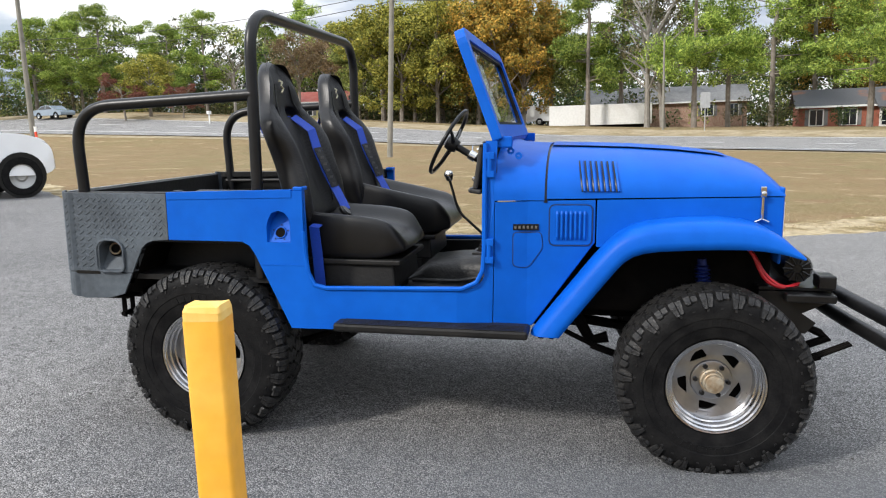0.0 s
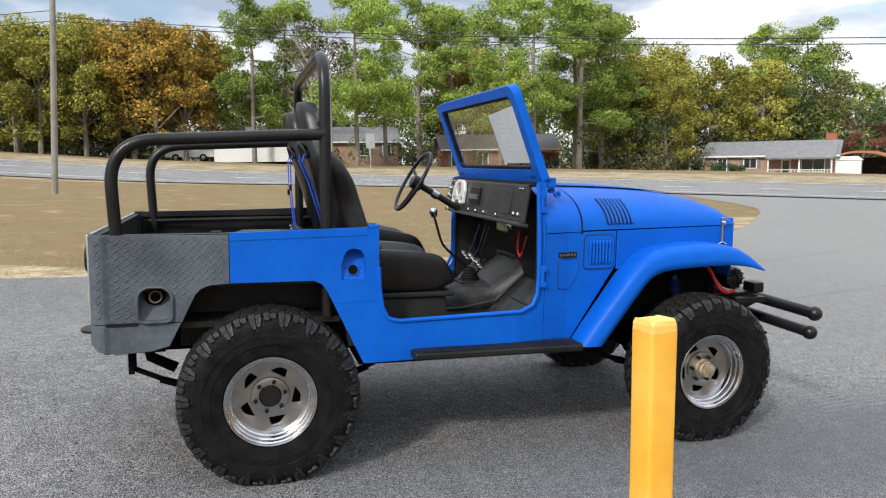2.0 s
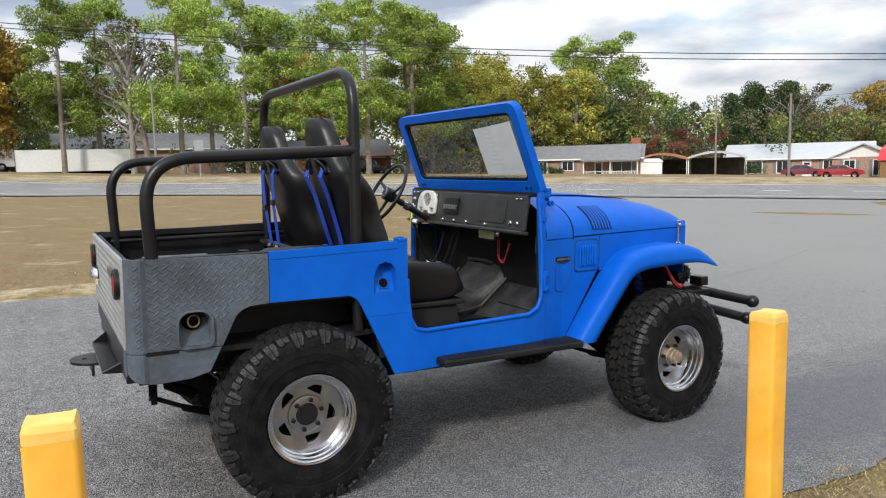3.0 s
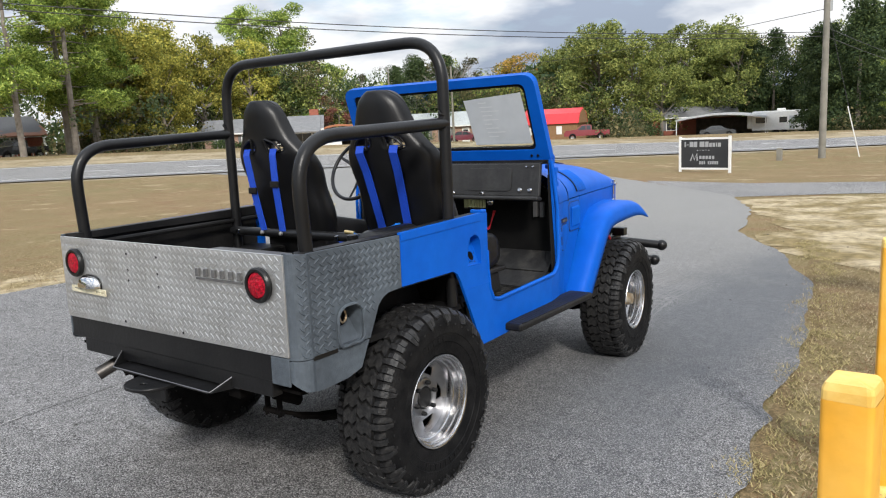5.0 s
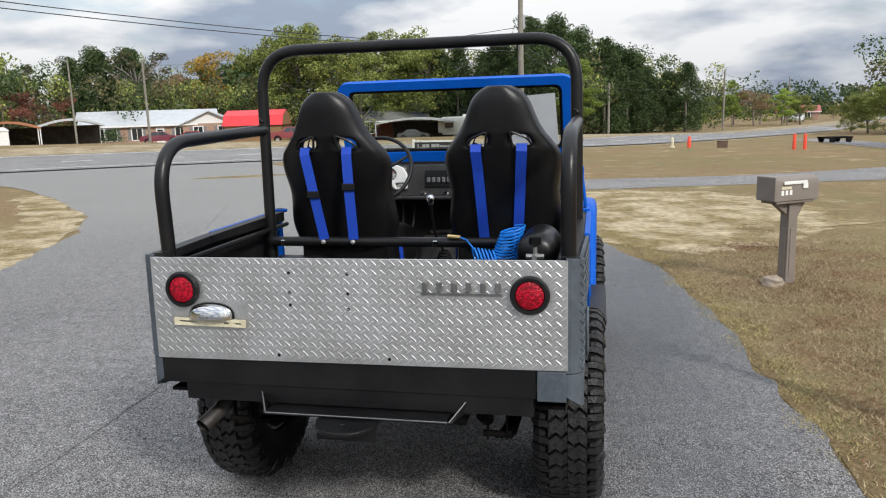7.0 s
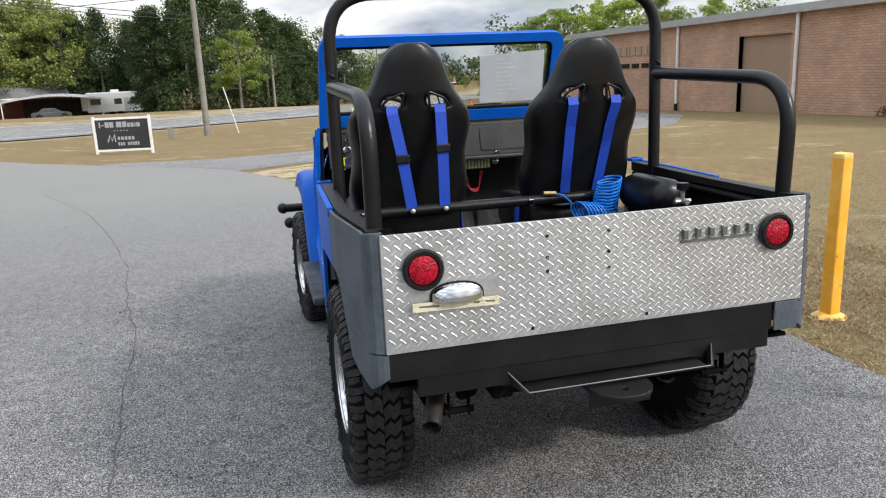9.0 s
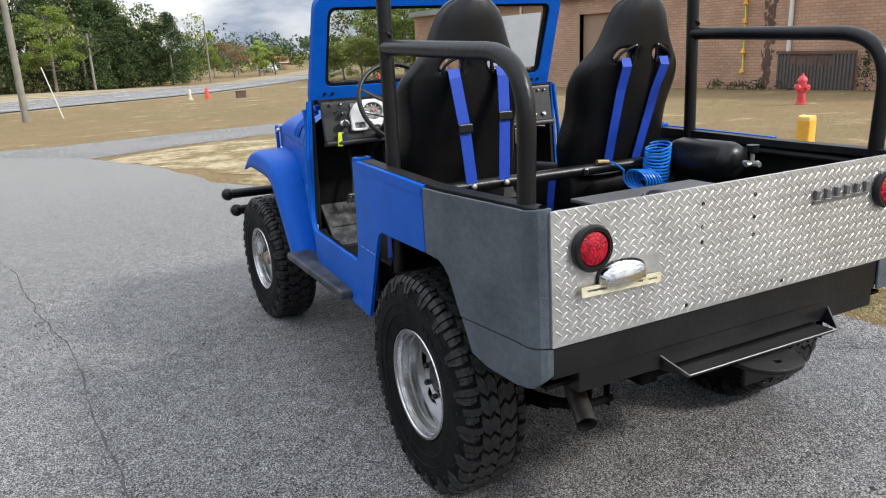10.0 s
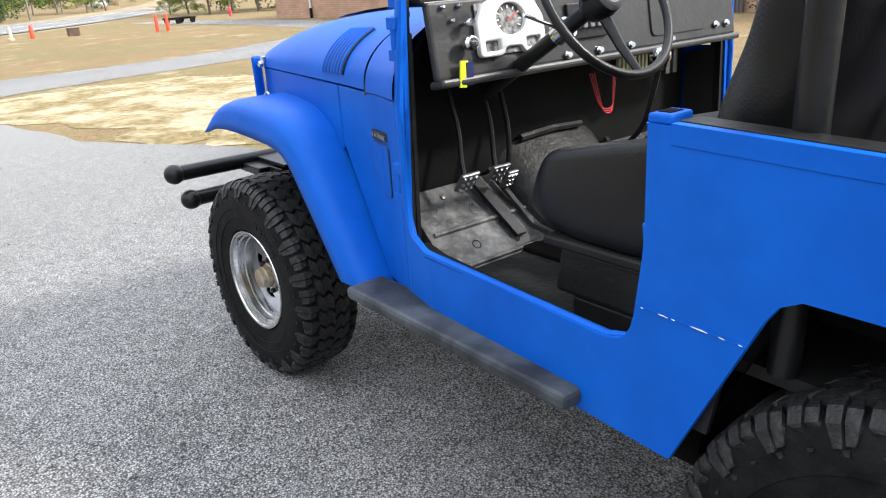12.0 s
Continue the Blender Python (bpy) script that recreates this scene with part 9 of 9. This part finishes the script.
WALLB = brick_wall_material()
ROLLER = mat("tan_roller_door", (0.36, 0.25, 0.17), 0.7, second=(0.31, 0.21, 0.14), scale=1.2, amount=0.5)
RUSTY = mat("rusty_stain", (0.10, 0.065, 0.05), 0.9, second=(0.17, 0.10, 0.07), scale=3, amount=0.8)
works = thing("brick_works", "long low buff brick factory with a roller door", "factory", pose(0, -19.5, 0))
DX0, DX1, DZ = 22.4, 25.6, 2.55
for x0, x1, z0, z1 in ((6.0, DX0, -1.2, 3.32), (DX1, 43.0, -2.2, 3.32), (DX0, DX1, DZ, 3.32)):
    part("wall", boxed(x0, x1, -0.35, 0.0, z0, z1), WALLB, works, "buff brick wall")
part("wall_back", boxed(6.0, 43.0, -16.0, -15.7, -2.2, 3.32), WALLB, works)
for x in (6.0, 42.7):
    part("wall_end", boxed(x, x + 0.3, -15.7, -0.35, -2.2, 3.32), WALLB, works)
part("roof", boxed(5.8, 43.2, -16.2, 0.25, 3.32, 3.54), LIGHTROOF, works, "pale metal roof edge", bevel=0.03)
part("fascia", boxed(5.8, 43.2, 0.25, 0.30, 3.26, 3.56), GALV, works)
roller = part("roller_door", boxed(DX0, DX1, -0.28, -0.22, -0.9, DZ), ROLLER, works, "tan roller door")
for i in range(22):
    z = -0.6 + i * 0.14
    part("slat", boxed(DX0, DX1, -0.222, -0.205, z, z + 0.11), ROLLER, roller)
part("door_frame", boxed(DX1 - 0.0, DX1 + 0.22, -0.2, 0.03, -0.9, DZ + 0.15), ROLLER, works)
for x in (38.5, 30.25, 22.0, 14.55):
    pipe = part("downpipe", tubed([(x, 0.10, 3.26), (x, 0.10, -0.95)], 0.07, 10), WHITE, works, "pale downpipe", smooth=True)
    part("pipe_foot", tubed([(x, 0.10, -0.4), (x, 0.10, -1.0)], 0.085, 10), BLACK, pipe)
x = 37.1
for i in range(9):
    w = (0.42, 0.36, 0.5, 0.22, 0.46, 0.5, 0.46, 0.2, 0.4)[i]
    part("letter_block", boxed(x - w, x, 0.0, 0.05, 2.05, 2.50), ROLLER, works, "weathered letter block")
    x -= w + 0.16
x = 36.6
for i in range(11):
    w = (0.3, 0.28, 0.3, 0.26, 0.1, 0.34, 0.3, 0.12, 0.28, 0.28, 0.26)[i]
    if i not in (4, 7):
        part("letter_block", boxed(x - w, x, 0.0, 0.05, 1.36, 1.60), BLACK, works)
    x -= w + 0.10
# rust stain below a broken gutter, a hanging yellow tape
bm = bmesh.new()
stain_rnd = random.Random(6)
for i in range(260):
    z = 3.2 - 3.9 * stain_rnd.random() ** 0.8
    x = 15.45 + stain_rnd.gauss(0, 0.10 + (0.10 if z < -0.1 or z > 2.4 else 0.0))
    w, h = stain_rnd.uniform(0.02, 0.09), stain_rnd.uniform(0.03, 0.14)
    d = 0.002 + 0.00004 * i
    bm.faces.new([bm.verts.new((x + w * math.cos(a) * stain_rnd.uniform(0.6, 1.1), d, z + h * math.sin(a))) for a in (math.pi * k / 3 for k in range(6))])
part("rust_stain", bm, RUSTY, works, "dark rust stain below the gutter")
tape = thing("yellow_tape", "hanging strip of yellow caution tape", "tape", pose(16.35, -19.42, 0))
part("strip", ribbon([(0, 0, 3.1), (0.03, 0.02, 2.4), (-0.02, 0.03, 1.6), (0.02, 0.02, 0.9), (-0.03, 0.05, 0.2)], 0.05, 0.004, (1, 0, 0)), TAGYEL, tape)
for z in (2.5, 1.9, 1.4, 0.9, 0.25):
    part("knot", lathed([(-0.12, 0.0), (-0.08, 0.10), (0.05, 0.05), (0.08, 0)], (0, 0.04, z), (0, 0, 1), 6), YELLOW, tape)
cage_box = thing("fenced_enclosure", "weathered grey screened equipment enclosure by the wall", "enclosure", pose(13.5, -19.35, land(13.5, -19)))
part("panel", boxed(-1.35, 1.35, 0.0, 0.05, 0.0, 1.15), RUSTY, cage_box)
for i in range(22):
    x = -1.3 + i * 0.124
    part("slat", boxed(x - 0.035, x + 0.035, 0.05, 0.075, 0.02, (0.72, 1.0, 0.8)[i % 3] if 5 < i < 18 else 1.1), MIDGREY, cage_box)
part("rail", boxed(-1.4, 1.4, 0.04, 0.09, 1.1, 1.2), RUSTY, cage_box)
bush = thing("potted_conifer", "thin dark conifer by the factory wall", "plant", pose(11.5, -18.9, land(11.5, -18.9)))
part("stem", tubed([(0, 0, 0), (0, 0, 1.1)], 0.02, 6), BARK, bush)
cl = new("foliage", leaf_cloud("foliage", [(0, 0, 0.3, 0.28), (0.05, 0, 0.6, 0.22), (0, 0.03, 0.9, 0.15), (0, 0, 1.15, 0.08)], 90, 0.10, np.random.default_rng(8), LEAVES["D"], 1.0, 0.5))
cl.parent = bush
weeds = []
for i in range(26):
    weeds.append((wood_rnd.uniform(14, 17.5), -19.1, land(15, -19) + wood_rnd.uniform(0, 0.2), wood_rnd.uniform(0.1, 0.28)))
tagged(new("wall_weeds", leaf_cloud("wall_weeds", weeds, 30, 0.10, np.random.default_rng(9), LEAVES["D"], 0.7, 0.4)), "dark weeds along the wall foot", "weeds", kind="stuff")

# marker posts, far hydrant, box, low trailer on the lawn
ORANGE = mat("orange_red_marker", (0.75, 0.07, 0.03), 0.5)
for x, y in ((39.2, -10.95), (39.1, -11.45)):
    mk = thing("marker_post", "orange-red plastic marker post on the lawn", "marker", pose(x, y, land(x, y)))
    part("tube", lathed([(0, 0.09), (0.75, 0.08), (0.82, 0.05), (0.82, 0)], (0, 0, 0), (0, 0, 1), 12), ORANGE, mk, smooth=True)
mk = thing("marker_post", "faded orange marker post on the far lawn", "marker", pose(45.5, -6.35, land(45.5, -6.35)))
part("tube", lathed([(0, 0.12), (0.62, 0.10), (0.7, 0.05), (0.7, 0)], (0, 0, 0), (0, 0, 1), 12), ORANGE, mk, smooth=True)
mk = thing("valve_marker", "pale utility marker on the far lawn", "marker", pose(45.6, -5.35, land(45.6, -5.35)))
part("tube", lathed([(0, 0.16), (0.1, 0.16), (0.12, 0.08), (0.6, 0.08), (0.7, 0)], (0, 0, 0), (0, 0, 1), 12), CREAM, mk, smooth=True)
mk = thing("meter_box", "dark utility box on the lawn", "box", pose(44.1, -8.1, land(44.1, -8.1)))
part("case", boxed(-0.22, 0.22, -0.28, 0.28, 0, 0.38), RUSTY, mk, bevel=0.03)
part("lid", boxed(-0.24, 0.24, -0.30, 0.30, 0.38, 0.42), RUSTY, mk, bevel=0.01)
ft = thing("flat_trailer", "low dark flat trailer standing on the lawn", "trailer", pose(50.0, -16.0, land(50, -16), 0, 0, -68))
part("bed", boxed(-0.95, 0.95, -0.5, 0.5, 0.28, 0.38), CHASSIS, ft)
for s in (-1, 1):
    for sx in (-0.6, 0.6):
        part("wheel", lathed([(-0.06, 0.0), (-0.06, 0.19), (0.06, 0.19), (0.06, 0)], (sx, s * 0.54, 0.19), (0, 1, 0), 14), RUBBER, ft)
hydrant(57.0, -22.5)
stub = thing("timber_stub", "short timber stub beside the utility pole", "post", pose(36.6, 5.0, land(36.6, 5.0)))
part("post", boxed(-0.12, 0.12, -0.12, 0.12, -0.1, 0.6), POLE, stub, bevel=0.02)
rs = thing("road_sign", "grey back of a road sign on a thin post", "sign", pose(10.3, 54.6, land(10.3, 54.6)))
part("post", tubed([(0, 0, 0), (0, 0, 2.9)], 0.035, 8), GALV, rs)
part("plate", boxed(-0.35, 0.35, -0.02, 0.0, 1.75, 2.9), GALV, rs, bevel=0.01)
wm = thing("warning_marker", "orange and white marker at a pole foot", "marker", pose(-29.6, 33.9, land(-29.6, 33.9)))
part("post", boxed(-0.05, 0.05, -0.05, 0.05, 0, 1.3), ORANGE, wm)
part("tip", boxed(-0.06, 0.06, -0.06, 0.06, 1.3, 1.6), WHITE, wm)
mbx2 = thing("roadside_mailbox", "white mailbox by the far road edge", "mailbox", pose(-33.0, 60.5, land(-33, 60.5)))
part("post", boxed(-0.05, 0.05, -0.05, 0.05, 0, 0.9), WHITE, mbx2)
part("box", boxed(-0.14, 0.14, -0.25, 0.25, 0.9, 1.2), WHITE, mbx2, bevel=0.06)
# hedges and shrubs before the houses
shrub_models = []
for k, (x, y, hgt, kind) in enumerate(((26.0, 75.6, 2.0, "D"), (30.6, 74.4, 2.3, "D"), (38.5, 71.5, 1.8, "U"), (50.6, 70.5, 1.6, "D"), (52.4, 68.6, 1.5, "D"), (53.8, 67.0, 1.4, "D"), (70.5, 52.5, 2.0, "D"), (20.0, 74.5, 3.4, "U"), (16.6, 73.5, 3.0, "U"), (43.6, 68.0, 2.6, "U"), (-22.5, 66.5, 1.6, "G"), (-32.0, 67.0, 2.0, "U"), (89.5, 30.5, 2.0, "D"), (47.5, 66.5, 3.0, "U"))):
    sh = thing("shrub", "clipped evergreen shrub before a house" if kind == "D" else "loose shrub on the far verge", "shrub", pose(x, y, land(x, y)))
    bl = [(wood_rnd.uniform(-0.5, 0.5) * hgt, wood_rnd.uniform(-0.4, 0.4) * hgt, hgt * wood_rnd.uniform(0.2, 0.75), hgt * wood_rnd.uniform(0.22, 0.36)) for _ in range(9)]
    part("stem", tubed([(0, 0, -0.1), (0, 0, hgt * 0.5)], 0.05, 6), BARK, sh)
    fo = new("foliage", leaf_cloud("foliage", bl, 90, 0.22, np.random.default_rng(30 + k), LEAVES[kind], 0.9, 0.6))
    fo.parent = sh

# ---- cracks, grass and litter near the truck ----
def crack(points, width, seed, skin=None, label="dark crack in the asphalt"):
    """A thin dark seam that wanders along the asphalt."""
    pts = [Vector((*p, 0)) for p in points]
    line = []
    for a, b in zip(pts, pts[1:]):
        n = max(2, int((b - a).length / 0.06))
        line += [a.lerp(b, i / n) for i in range(n)]
    verts, faces = [], []
    for i, p in enumerate(line):
        q = line[min(i + 1, len(line) - 1)] - line[max(i - 1, 0)]
        s = Vector((-q.y, q.x, 0)).normalized()
        o = s * (noise.noise((i * 0.22, seed, 0.5)) * 0.024 + noise.noise((i * 0.9, seed, 2.5)) * 0.010)
        w = width * (0.5 + abs(noise.noise((i * 0.5, seed, 7.5))) * 1.6)
        for k in (-1, 1):
            r = p + o + s * w * k
            verts.append((r.x, r.y, land(r.x, r.y) + 0.0145))
    for i in range(len(line) - 1):
        faces.append((2 * i, 2 * i + 1, 2 * i + 3, 2 * i + 2))
    me = bpy.data.meshes.new("asphalt_crack")
    me.from_pydata(verts, [], faces)
    me.materials.append(skin or CRACKM)
    return tagged(new("asphalt_crack", me), label, "crack", kind="structure")


CRACKM = mat("dark_crack", (0.095, 0.093, 0.090), 0.95, second=(0.045, 0.044, 0.042), scale=30, amount=0.8)
crack([(-6.0, 1.4), (-3.0, 1.55), (-1.0, 1.70), (0.15, 1.80), (1.3, 1.92), (2.3, 1.99), (3.3, 2.2), (4.6, 2.38), (6.5, 2.85), (9.0, 3.6), (12.0, 4.9)], 0.0042, 1)
crack([(-8, 3.6), (-4, 3.4), (0.0, 3.7), (3.0, 4.3), (6.0, 5.6)], 0.0035, 3)
crack([(5.5, 6.2), (8.0, 5.6), (12.5, 7.5)], 0.004, 6)
# pale scuffs left by tyres
SCUFF = mat("pale_tyre_scuff", (0.19, 0.19, 0.19), 0.9, second=(0.14, 0.14, 0.14), scale=30, amount=0.9)
for line, seed in (([(1.31, -1.71), (1.13, -1.72), (1.01, -1.68), (0.85, -1.68)], 11), ([(1.07, -1.59), (1.01, -1.68)], 12), ([(1.24, -1.54), (1.17, -1.37)], 13), ([(1.20, -1.45), (1.07, -1.59)], 14)):
    crack(line, 0.003, seed, SCUFF, "pale dusty vein in the asphalt")
for k in range(5):
    verts, faces = [], []
    for i in range(15):
        x, y = 3.3 + i * 0.11, -0.62 + k * 0.055 + 0.05 * math.sin(i * 0.25)
        w = 0.010 * (0.4 + abs(noise.noise((i * 0.6, k, 3.3))) * 1.6)
        verts += [(x, y - w, land(x, y) + 0.0140), (x, y + w, land(x, y) + 0.0140)]
        if i:
            faces.append((2 * i - 2, 2 * i - 1, 2 * i + 1, 2 * i))
    me = bpy.data.meshes.new("tyre_scuff")
    me.from_pydata(verts, [], faces)
    me.materials.append(SCUFF)
    tagged(new("tyre_scuff", me), "pale tyre scuff on the asphalt", "scuff", kind="structure")


def blade_patch(name, spots, per, size, material, label, seed):
    """Short grass blades strewn over round spots (x, y, radius)."""
    rg = np.random.default_rng(seed)
    verts, faces = [], []
    for x, y, r in spots:
        n = int(per * r * r)
        for a, d, h, t in zip(rg.random(n) * 6.283, np.sqrt(rg.random(n)) * r, rg.random(n), rg.random(n) * 6.283):
            px, py = x + math.cos(a) * d, y + math.sin(a) * d
            hh, w = size * (0.4 + h), 0.0022 + 0.0016 * h
            lx, ly = math.cos(t) * hh * 0.9, math.sin(t) * hh * 0.9
            z = land(px, py) + 0.008
            i = len(verts)
            verts += [(px - w * math.sin(t), py + w * math.cos(t), z), (px + w * math.sin(t), py - w * math.cos(t), z), (px + lx, py + ly, z + hh * 0.55)]
            faces.append((i, i + 1, i + 2))
    me = bpy.data.meshes.new(name)
    me.from_pydata(verts, [], faces)
    me.materials.append(material)
    return tagged(new(name, me), label, "grass", kind="stuff")


DRYG = leaf_material("dry_grass_blades", (0.15, 0.100, 0.058), (0.31, 0.235, 0.135), (0.48, 0.40, 0.255))
YELG = leaf_material("yellow_grass_blades", (0.17, 0.150, 0.060), (0.32, 0.265, 0.120), (0.47, 0.385, 0.20))
g_rnd = random.Random(21)
REDG = leaf_material("brown_needle_litter", (0.11, 0.05, 0.028), (0.20, 0.10, 0.055), (0.30, 0.17, 0.09))
spots = []
for i in range(330):
    x = g_rnd.uniform(-1.8, 9.0)
    edge = lerp(((-6, -2.35), (-1.5, -2.12), (0.5, -1.98), (3.6, -1.74), (6, -1.38), (8.4, -0.85), (11, 0.35)), x)
    y = edge - 0.12 - abs(g_rnd.gauss(0, 1.5))
    if 6.3 < x and y > -3.0:
        continue
    spots.append((x, y, g_rnd.uniform(0.15, 0.45)))
blade_patch("dry_grass", spots, 2600, 0.030, DRYG, "short dry grass beside the asphalt", 3)
spots = []
for i in range(170):
    x = g_rnd.uniform(-1.8, 8.0)
    edge = lerp(((-6, -2.35), (-1.5, -2.12), (0.5, -1.98), (3.6, -1.74), (6, -1.38), (8.4, -0.85), (11, 0.35)), x)
    spots.append((x, edge + g_rnd.uniform(-0.26, 0.04), g_rnd.uniform(0.05, 0.14)))
brown = [(g_rnd.uniform(0.0, 7.0), -2.2 - abs(g_rnd.gauss(0, 1.2)), g_rnd.uniform(0.15, 0.4)) for _ in range(80)]
blade_patch("needle_litter", brown, 2200, 0.028, REDG, "reddish-brown pine needle litter in the grass", 9)
blade_patch("yellow_grass", spots, 6000, 0.026, YELG, "yellowish grass tufts creeping over the asphalt edge", 4)
spots = []
for i in range(260):
    x = g_rnd.uniform(-9, 13)
    edge = lerp(((-10.4, 11.0), (-6.1, 6.9), (-3.2, 6.0), (2.3, 5.95), (5.6, 6.8), (10, 9.5), (15, 14.6)), x)
    spots.append((x, edge + 0.1 + abs(g_rnd.gauss(0, 1.2)), g_rnd.uniform(0.15, 0.4)))
blade_patch("lawn_edge_grass", spots, 900, 0.035, DRYG, "sparse dry grass at the lawn's edge", 5)
def stone(x, y, size, seed):
    rs = random.Random(seed)
    bm = bmesh.new()
    bmesh.ops.create_icosphere(bm, subdivisions=3, radius=size)
    for v in bm.verts:
        k = 1 + 0.35 * noise.noise(v.co * (2.2 / size) + Vector((seed, 0, 0)))
        v.co = Vector((v.co.x * k * 1.2, v.co.y * k, v.co.z * k * 0.62))
    st_ = part("stone", bm, STONE, smooth=True)
    st_.matrix_world = pose(x, y, land(x, y) + size * 0.3, 0, 0, rs.uniform(0, 180))
    return tagged(st_, "rough tan field stone lying in the grass", "stone")


STONE = mat("tan_field_stone", (0.33, 0.27, 0.20), 0.9, second=(0.20, 0.165, 0.13), scale=9, amount=0.8, bump=0.5, bump_scale=25)
stone(4.36, -2.50, 0.10, 2)
stone(4.55, -2.66, 0.07, 5)
GRITM = mat("dark_grit", (0.05, 0.048, 0.045), 0.9)
verts, faces = [], []
for i in range(260):
    x, y = g_rnd.uniform(-4, 9), g_rnd.uniform(-1.6, 5.2)
    r = g_rnd.uniform(0.004, 0.016)
    z = land(x, y) + 0.012
    k = len(verts)
    verts += [(x - r, y, z), (x, y - r * 0.7, z), (x + r, y + r * 0.2, z), (x, y + r * 0.8, z), (x, y, z + r * 0.6)]
    faces += [(k, k + 1, k + 4), (k + 1, k + 2, k + 4), (k + 2, k + 3, k + 4), (k + 3, k, k + 4)]
me = bpy.data.meshes.new("grit")
me.from_pydata(verts, [], faces)
me.materials.append(GRITM)
tagged(new("grit", me), "dark specks of grit and twigs on the asphalt", "grit", kind="stuff")
